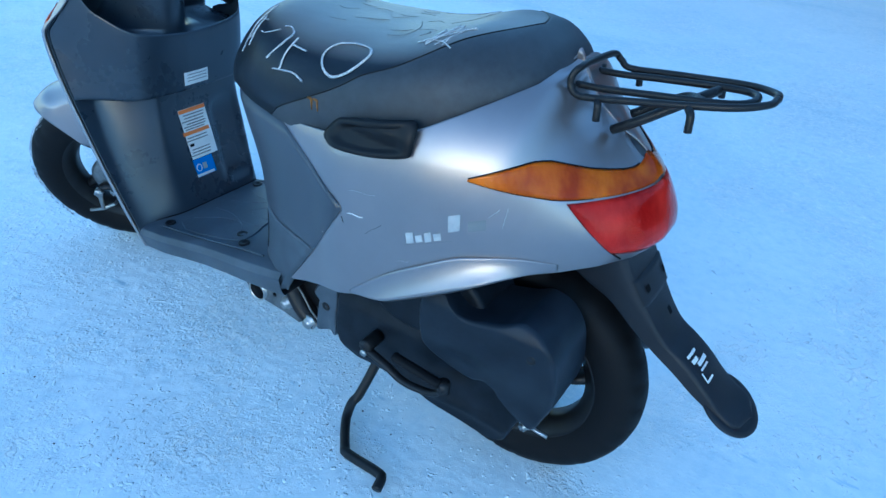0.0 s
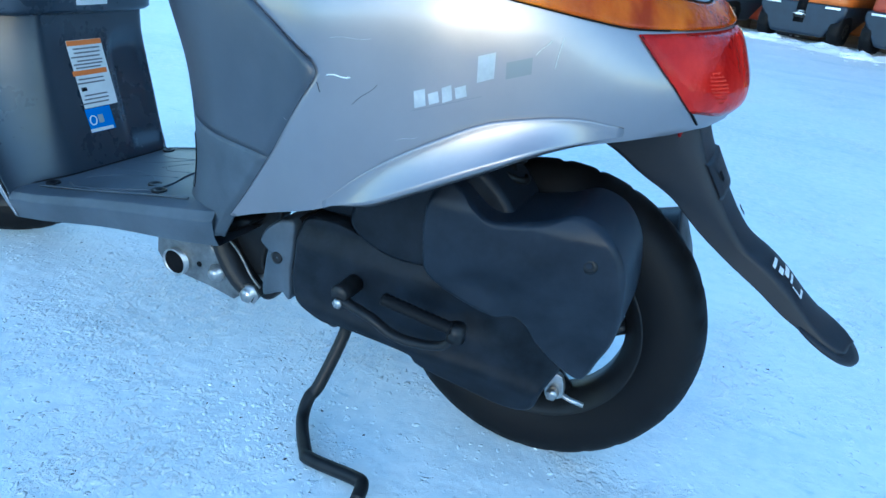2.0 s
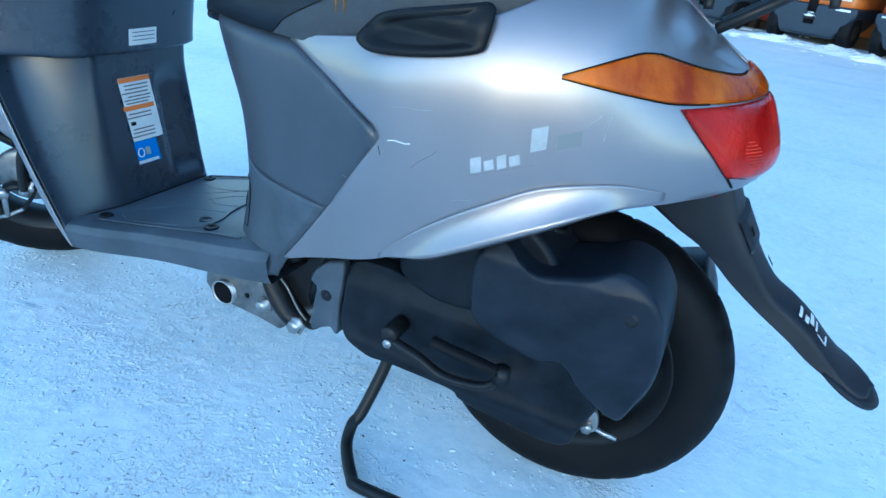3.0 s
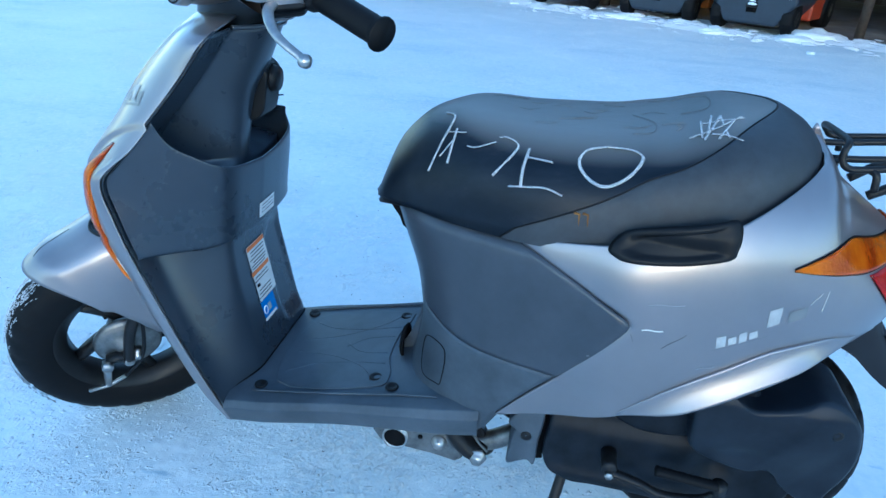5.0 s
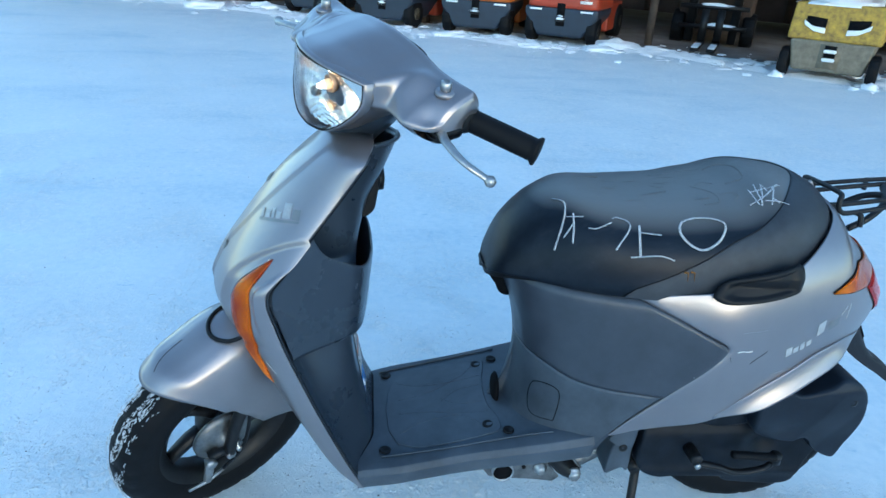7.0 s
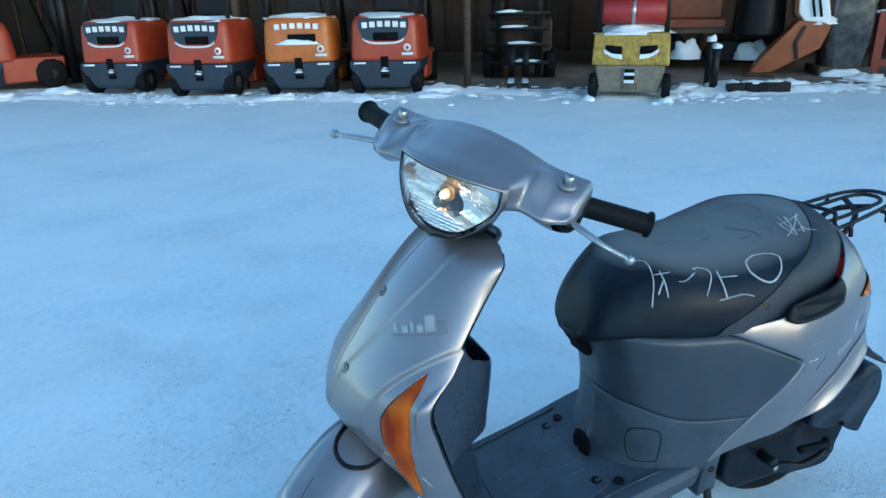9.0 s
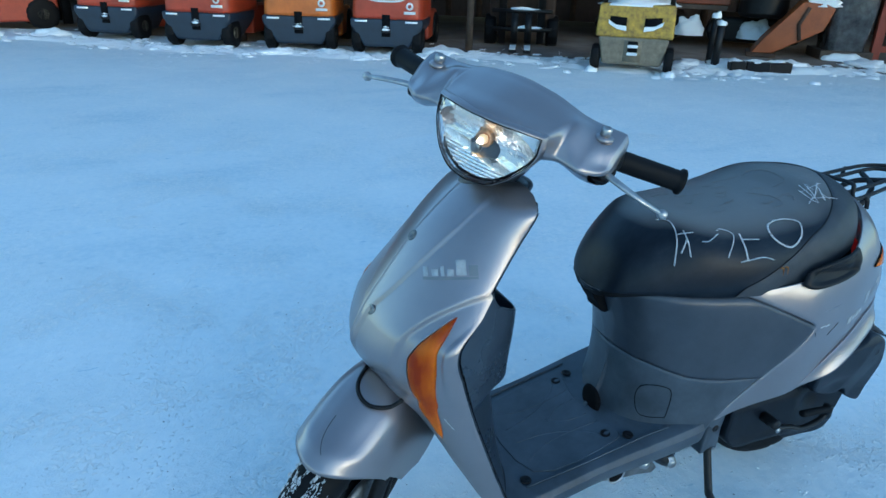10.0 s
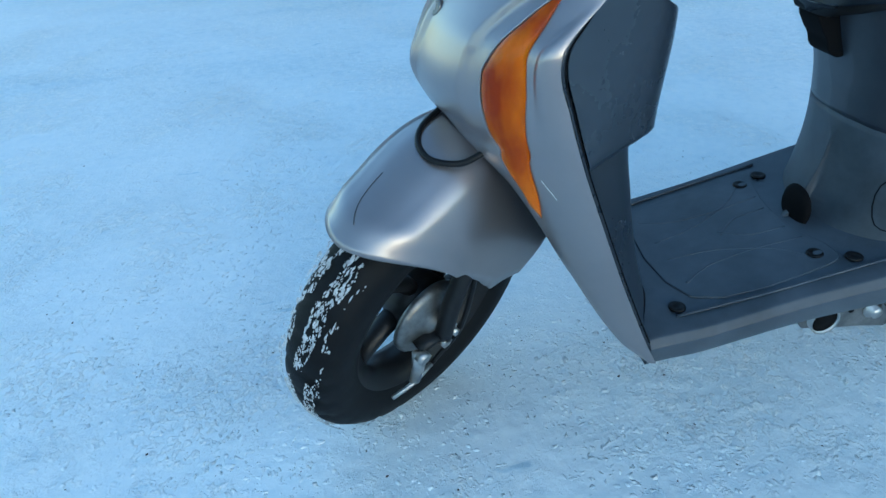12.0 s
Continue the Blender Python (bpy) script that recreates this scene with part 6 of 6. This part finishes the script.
def old_forklift(at):
    f = thing("forklift", "battered yellow forklift with a red drum on top", "forklift", group="forklifts parked in a row", at=at)
    W = 0.44
    part("counterweight", prism([(-0.40, 0.40), (-0.34, 0.09), (0.34, 0.09), (0.40, 0.40)], -0.75, 0.0), DIRTY, f, "dirty grey counterweight", bevel=0.03, segments=3)
    part("hood", prism([(-W, 0.395), (-W * 0.96, 0.76), (W * 0.96, 0.76), (W, 0.395)], -0.80, -0.01), YELLOW, f, "chipped yellow rear panel", bevel=0.025, segments=3)
    for s in (1, -1):
        part("opening", prism([(0.10 * s, 0.505), (0.10 * s, 0.615), (0.29 * s, 0.63), (0.29 * s, 0.56)][::s], -0.03, 0.0), GAP, f)
        part("opening_snow", prism([(0.095 * s, 0.47), (0.10 * s, 0.525), (0.22 * s, 0.535), (0.31 * s, 0.59), (0.30 * s, 0.54), (0.20 * s, 0.485)][::s], -0.02, 0.012), DRIFT, f, bevel=0.008)
        forklift_wheel(f, 0.42 * s, -0.10, 0.16, 0.10)
        part("wheel_snow", heap(0.08, 0.08, 0.06, 4 + s, (0.44 * s, 0.02, 0.0)), DRIFT, f)
        part("guard_post", tube([(0.38 * s, -0.2, 0.74), (0.36 * s, -0.4, 1.6)], 0.03, 8), BLACK_STEEL, f)
    part("tow_slot", block(-0.055, 0.055, -0.04, 0.006, 0.24, 0.36), GAP, f)
    for z in (0.285, 0.20):
        part("slot_snow", block(-0.06, 0.06, -0.02, 0.02, z, z + 0.035), DRIFT, f, bevel=0.012)
    part("stain_patch", block(-0.10, 0.10, -0.008, 0.003, 0.13, 0.37), DIRTY, f)
    part("red_drum", turned([(0.0, -0.36), (0.12, -0.36), (0.145, -0.33), (0.145, 0.33), (0.12, 0.36), (0.0, 0.36)], (0, -0.24, 0.99), "x", 28), paint("red_paint", (0.34, 0.02, 0.016)), f, "red gas cylinder lying across the top")
    part("drum_strap", turned([(0.15, -0.02), (0.15, 0.02)], (0, -0.24, 0.99), "x", 28, capped=False), STEEL, f, solid=0.003)
    part("snow_cap", heap(0.42, 0.36, 0.10, 21, (0, -0.38, 0.75), 20), DRIFT, f, "snow lying under the cylinder")
    return f


old_forklift(pose(-3.38, -4.88, 0, 0, 0, -40) @ Matrix.Scale(0.88, 4))


def mast_truck(at):
    f = thing("forklift", "dark forklift seen mast-first, snowy forks on the ground", "forklift", group="forklifts parked in a row", at=at)
    for s in (1, -1):
        part("mast_rail", block(min(0.20 * s, 0.29 * s), max(0.20 * s, 0.29 * s), -0.16, 0.0, 0.05, 2.1), BLACK_STEEL, f)
        bm = block(min(0.045 * s, 0.13 * s), max(0.045 * s, 0.13 * s), 0.02, 0.75, 0.03, 0.06)
        block(min(0.045 * s, 0.13 * s), max(0.045 * s, 0.13 * s), 0.02, 0.055, 0.03, 0.42, bm)
        part("fork", bm, BLACK_STEEL, f)
        part("fork_snow", block(min(0.05 * s, 0.125 * s), max(0.05 * s, 0.125 * s), 0.35, 0.74, 0.06, 0.075), DRIFT, f, bevel=0.006)
        forklift_wheel(f, 0.40 * s, -0.30, 0.2, 0.15)
        part("guard_post", tube([(0.36 * s, -0.4, 0.6), (0.34 * s, -0.55, 1.75)], 0.03, 8), BLACK_STEEL, f)
    for z, k in ((0.20, 0), (0.42, 1), (0.62, 2), (0.80, 3), (0.98, 4)):
        part("carriage_bar", block(-0.38, 0.38, 0.0, 0.03, z, z + 0.05), BLACK_STEEL, f)
        part("bar_snow", heap(0.16, 0.03, 0.03, 30 + k, (-0.1 + 0.08 * k, 0.015, z + 0.05)), DRIFT, f)
    part("body", block(-0.42, 0.42, -1.6, -0.2, 0.2, 0.75), RUST, f, bevel=0.04)
    return f


mast_truck(pose(-3.25, -6.95, 0, 0, 0, FACING))


def excavator(at):
    f = thing("digger", "orange digger with a snow-topped worn bucket", "excavator", at=at)
    BUCKET, BODY = paint("bucket_orange", (0.36, 0.10, 0.025)), paint("digger_orange", (0.22, 0.055, 0.02))
    part("cab_body", block(-0.25, 1.3, -1.5, -0.3, 0.66, 1.6), BODY, f, "faded orange body", bevel=0.05)
    part("body_step", block(-0.30, 1.2, -0.34, -0.16, 0.56, 0.68), BODY, f, bevel=0.02)
    part("step_ledge", block(-0.28, 1.1, -0.18, -0.12, 0.50, 0.56), TIMBER, f, bevel=0.01)
    part("swing_drum", turned([(0.0, -0.25), (0.26, -0.25), (0.30, -0.20), (0.27, 0.25), (0.0, 0.25)], (-0.70, -0.05, 0.70), "z", 28), BLACK, f, "black rubber-covered drum", bevel=0.01)
    for x0 in (-0.9, 0.6):
        part("track", prism([(x + x0 + 0.25, z) for x, z in ((-0.55, 0.10), (-0.62, 0.25), (-0.52, 0.42), (0.52, 0.42), (0.62, 0.25), (0.55, 0.10))], -1.4, -0.26), BLACK, f, bevel=0.06, segments=3)
    for x0, x1, n in ((0.00, 0.36, 41), (-0.88, -0.46, 42)):
        part("track_snow", heap((x1 - x0) * 0.52, 0.10, 0.24, n, ((x0 + x1) / 2, -0.22, 0.17), 18), DRIFT, f, "snow packed on the track")
    part("bucket", prism([(-0.62, 0.05), (-0.88, 0.07), (-1.38, 0.36), (-1.46, 0.62), (-1.36, 0.66), (-1.10, 0.68), (-0.74, 0.24)], 0.0, 0.45), BUCKET, f, "worn orange bucket", bevel=0.02)
    part("bucket_rib", tube([(-1.18, 0.46, 0.62), (-1.10, 0.465, 0.42), (-1.14, 0.46, 0.24)], 0.022, 8), RUST, f)
    part("bucket_lip", block(-0.92, -0.58, 0.0, 0.5, 0.02, 0.07), RUST, f, bevel=0.01)
    part("arm", prism([(-0.98, 1.6), (-1.28, 1.6), (-1.46, 0.66), (-1.25, 0.54), (-1.05, 0.75)], 0.12, 0.36), BUCKET, f, "orange digger arm", bevel=0.02)
    part("arm_snow", prism([(-1.04, 1.5), (-1.25, 1.5), (-1.45, 0.68), (-1.26, 0.56), (-1.09, 0.76)], 0.36, 0.42), DRIFT, f, "snow plastered on the arm", bevel=0.02)
    for x in (-1.17, -1.24):
        part("hose", tube([(x, 0.43, 1.5), (x - 0.03, 0.44, 1.0), (x - 0.10, 0.43, 0.72)], 0.014, 8), BLACK, f)
    part("bucket_ram", tube([(-0.95, 0.3, 1.5), (-1.08, 0.3, 0.72)], 0.04, 10), RUST, f)
    part("bucket_snow", heap(0.16, 0.22, 0.10, 44, (-1.36, 0.25, 0.64)), DRIFT, f, "snow heaped on the bucket")
    return f


excavator(pose(-5.6, -6.3, 0, 0, 0, -45))


def wrapped_pallet(at):
    f = thing("wrapped_pallet", "tall load wrapped in clear plastic beside the digger", "pallet", at=at)
    def fn(u, v):
        a = 2 * math.pi * u
        c, s = math.cos(a), math.sin(a)
        k = (1 + 0.05 * noise.noise((c * 3, s * 3, v * 9)) + 0.04 * noise.noise((c * 9, s * 9, v * 3))) * (0.86 + 0.14 * smooth(0.0, 0.35, v))
        return 0.27 * k * math.copysign(abs(c) ** 0.4, c), 0.27 * k * math.copysign(abs(s) ** 0.4, s), 0.12 + 1.5 * v
    part("plastic_wrap", sheet(fn, 64, 48, loop=True), worn("plastic_film", (0.03, 0.032, 0.035), (0.10, 0.105, 0.11), 0.16, 0, 8, 60, 0.004), f, "crinkled grey plastic wrap")
    part("pallet", block(-0.3, 0.3, -0.3, 0.3, 0.0, 0.12), TIMBER, f, bevel=0.005)
    part("snow_edge", heap(0.30, 0.10, 0.10, 61, (0.0, 0.30, 0.0), 18), DRIFT, f)
    return f


wrapped_pallet(pose(-6.86, -5.2, 0, 0, 0, -35))


def bollard(x, y, h):
    f = thing("bollard", "short black steel post capped with snow", "bollard", group="bollards by the digger", at=pose(x, y, 0))
    part("post", turned([(0.0, 0.0), (0.045, 0.0), (0.042, h - 0.01), (0.0, h)], (0, 0, 0), "z", 14), BLACK_STEEL, f)
    part("snow_cap", heap(0.05, 0.05, 0.06, 70 + h * 9, (0, 0, h), 12), DRIFT, f)


bollard(-4.70, -5.15, 0.52)
bollard(-4.62, -4.98, 0.46)


def low_block(x, y, w, turn):
    f = thing("rubber_block", "low dark block half buried in snow", "block", group="blocks by the digger", at=pose(x, y, 0, 0, 0, turn))
    bm = block(-w / 2, w / 2, -0.08, 0.08, -0.01, 0.11)
    part("body", bm, BLACK, f, bevel=0.012)
    part("snow_cap", heap(w * 0.45, 0.07, 0.035, x * 7, (0.02, 0, 0.105), 14), DRIFT, f)


for x, y, w, turn in ((-4.68, -4.72, 0.16, -30), (-4.88, -4.62, 0.24, -40), (-5.06, -4.52, 0.26, -25)):
    low_block(x, y, w, turn)


def steel_frame(at):
    f = thing("steel_frame", "orange-red steel frame at the end of the shed", "frame", at=at)
    RED_OXIDE = paint("red_oxide", (0.26, 0.04, 0.015))
    for x in (-0.5, 0.5):
        part("upright", block(x - 0.05, x + 0.05, -0.05, 0.05, 0, 0.75), RED_OXIDE, f, bevel=0.006)
    part("top_beam", block(-0.55, 0.55, -0.06, 0.06, 0.62, 0.76), RED_OXIDE, f, bevel=0.006)
    part("low_beam", block(-0.5, 0.5, -0.03, 0.03, 0.12, 0.20), RED_OXIDE, f, bevel=0.006)
    part("snow_cap", heap(0.5, 0.08, 0.06, 77, (0, 0, 0.75), 18), DRIFT, f)


steel_frame(pose(-7.45, -4.55, 0, 0, 0, -40))
tagged(part("pole", tube([(-2.45, -6.80, 0), (-2.45, -6.80, 3.3)], 0.045, 12), TIMBER, None), "brown weathered pole at the shed's mouth", "pole")

shed = thing("storage_shed", "dark open-fronted storage shed behind the forklifts", "shed", at=pose(-1.0, -7.0, 0, 0, 0, -33.5))
part("back_wall", block(-12, 11, -5.6, -5.45, 0, 3.4), worn("shed_sheet", (0.035, 0.026, 0.026), (0.075, 0.058, 0.056), 0.8, 0, 3, 60, 0.002), shed, "brown sheet-metal back wall")
for k in range(40):
    part("wall_rib", block(-11.8 + 0.575 * k, -11.7 + 0.575 * k, -5.45, -5.41, 0, 3.4), RUST, shed)
part("side_wall", block(-12.15, -12, -5.6, -0.6, 0, 3.4), RUST, shed)
part("side_wall", block(11, 11.15, -5.6, -0.6, 0, 3.4), RUST, shed)
# unseen roof, added to keep skylight off the forklifts and back wall
part("roof", prism([(-12.3, 3.42), (11.3, 3.42), (11.3, 3.52), (-12.3, 3.52)], -5.8, 0.3), RUST, shed, "rusty sheet roof out of view, added to keep the shed dark")
part("roof_beam", block(-12, 11, -0.1, 0.1, 3.2, 3.42), TIMBER, shed)
part("shed_floor", block(-12, 11, -5.4, -0.5, -0.05, 0.012), worn("bare_ground", (0.035, 0.03, 0.03), (0.10, 0.10, 0.105), 0.9, 0, 2, 60, 0.004), shed, "bare frozen dirt floor")
for x in (-9.4, -6.9, 1.55, 7.2):
    part("post", block(x - 0.06, x + 0.06, -0.5, -0.38, 0, 3.3), TIMBER, shed)
for n, (x, y, r) in enumerate(((-1.0, -6.45, 0.16), (-1.75, -6.30, 0.2), (-0.2, -7.05, 0.22), (-0.75, -6.85, 0.2), (-2.4, -6.5, 0.16), (-2.0, -6.6, 0.3), (0.35, -7.45, 0.14), (2.2, -9.1, 0.3), (3.0, -9.0, 0.3), (-4.45, -5.2, 0.22), (-4.8, -5.0, 0.3), (-5.1, -4.85, 0.2), (-3.1, -5.75, 0.14), (-5.6, -4.8, 0.25), (-6.6, -4.6, 0.3), (-4.5, -4.35, 0.12))):
    tagged(part("snow_mound", heap(r, r * 0.7, r * 0.32, n + 50, (x, y, -0.01), 22), DRIFT, None), "low crumbly mound of cleared snow", "snow mound", group="mounds along the shed")


# ---- uneven bank of cleared snow along the shed ----
bank_line = flow([(4.6, -10.2, 0), (3.2, -9.35, 0), (1.75, -8.40, 0), (0.78, -7.55, 0), (-0.28, -7.02, 0), (-1.18, -6.52, 0), (-2.3, -6.32, 0), (-3.45, -5.05, 0), (-4.45, -4.75, 0), (-5.6, -4.45, 0), (-7.2, -4.0, 0)], 40)


def snow_bank():
    n = len(bank_line) - 1
    def fn(u, v):
        p = bank_line[round(u * n)]
        a, c = 2 * v - 1, Vector((0.5, 0.85, 0))
        w = 0.20 + 0.10 * noise.noise((p.x * 1.1, p.y * 1.1, 4))
        q = p + c * a * w
        lift = 0.030 + 0.045 * noise.noise((p.x * 1.9, p.y * 1.9, 8)) + 0.035 * noise.noise((q.x * 8, q.y * 8, 2)) + 0.02 * noise.noise((q.x * 22, q.y * 22, 2))
        return q.x, q.y, -0.012 + max(0.0, lift) * (1 - a * a) ** 1.2 + 0.006 * (1 - a * a)
    return sheet(fn, n, 14)


tagged(part("snow_bank", snow_bank(), DRIFT, None), "low crumbly bank of cleared snow before the shed", "snow bank")


# ---- loose crumbs of snow on the yard ----
def domes(places, rng):
    """One mesh of low rounded bits, each (x, y, z, radius)."""
    verts, faces = [], []
    for x, y, z, r in places:
        n = len(verts)
        h, turn, long = r * rng.uniform(0.12, 0.42), rng.uniform(0, 6.28), rng.uniform(0.9, 1.9)
        c, d = math.cos(turn), math.sin(turn)
        for k, up in ((1.0, -0.3), (0.72, 0.62)):
            for a in range(6):
                q = k * r * rng.uniform(0.75, 1.2)
                px, py = q * long * math.cos(a * 1.0472), q * math.sin(a * 1.0472)
                verts.append((x + px * c - py * d, y + px * d + py * c, z + h * up))
        verts.append((x, y, z + h))
        faces += [(n + k, n + (k + 1) % 6, n + 6 + (k + 1) % 6, n + 6 + k) for k in range(6)]
        faces += [(n + 6 + k, n + 6 + (k + 1) % 6, n + 12) for k in range(6)]
    mesh = bpy.data.meshes.new("bits")
    mesh.from_pydata(verts, [], faces)
    mesh.polygons.foreach_set("use_smooth", [True] * len(faces))
    return mesh


def crumbs(count, sizes, seed, spread):
    """Rounded bits of broken crust, thickest where the snow has been trodden."""
    rng = random.Random(seed)
    places = []
    for _ in range(count):
        if rng.random() < 0.65:
            cx, cy, r = rng.choice(TRODDEN)
            x, y = rng.gauss(cx, r * 1.5), rng.gauss(cy, r * 1.5)
        else:
            x, y = rng.uniform(-1.0, 2.4), rng.uniform(-2.0, 1.1)
        if noise.noise((x * 5, y * 5, 9)) >= rng.uniform(-0.6, spread):
            places.append((x, y, snow_height(x, y), rng.choice(sizes)))
    return domes(places, rng)


def shed_scatter():
    """Lumps and flakes of snow strewn before the shed and on its bare floor."""
    rng = random.Random(23)
    places = []
    for _ in range(2000):
        p = rng.choice(bank_line)
        off = rng.gauss(-0.08, 0.32)
        x, y = p.x + 0.5 * off + rng.uniform(-0.1, 0.1), p.y + 0.85 * off + rng.uniform(-0.1, 0.1)
        if noise.noise((x * 2.2, y * 2.2, 6)) > rng.uniform(-0.5, 0.4):
            places.append((x, y, 0.010 if off < 0 else 0.0, rng.choice((0.012, 0.016, 0.02, 0.028, 0.04, 0.055))))
    return domes(places, rng)


scatter_mesh = shed_scatter()
scatter_mesh.materials.append(DRIFT)
tagged(new("scattered_snow", scatter_mesh), "strewn lumps of snow along the shed's front", "snow", kind="stuff")
crumb_mesh = crumbs(44000, (0.0010, 0.0012, 0.0014, 0.0016, 0.0018, 0.002, 0.0024, 0.003, 0.0042), 5, 0.5)
crumb_mesh.materials.append(SNOW)
tagged(new("snow_crumbs", crumb_mesh), "loose crumbs of broken snow crust", "snow", kind="stuff")
chunk_rng = random.Random(77)
for k in range(46):
    x, y = 1.27 + 0.045 * (k % 7 - 3) * 0.55 + chunk_rng.uniform(-0.008, 0.008), 0.08 + 0.026 * (k // 7 - 3) + chunk_rng.uniform(-0.008, 0.008)
    if chunk_rng.random() < 0.3:
        continue
    r = chunk_rng.uniform(0.005, 0.010)
    tagged(part("snow_chunk", heap(r, r * 0.6, r * 0.45, k + 90, (x, y, snow_height(x, y) + 0.008), 10), SNOW, None), "small chunk of snow pressed out by a tyre", "snow", group="chunks of a tyre print")
GRIT = worn("grit", (0.02, 0.018, 0.015), (0.06, 0.05, 0.045), 0.9, 0, 90, 900, 0)
grit_mesh = crumbs(500, (0.0012, 0.0015, 0.002), 31, 0.3)
grit_mesh.materials.append(GRIT)
tagged(new("grit", grit_mesh), "specks of dark dirt scattered on the snow", "dirt", kind="stuff")

# ---- the yard's other side: an unseen sheet-metal wall added for brown reflections and shade ----
tagged(part("wall_unseen", block(-16, 18, 11.0, 11.2, 0, 1.6), worn("brown_sheet", (0.10, 0.062, 0.040), (0.17, 0.108, 0.072), 0.7, 0, 2, 60, 0.002), None), "plain brown wall added unseen across the yard, for reflections and shade", "wall", kind="structure")
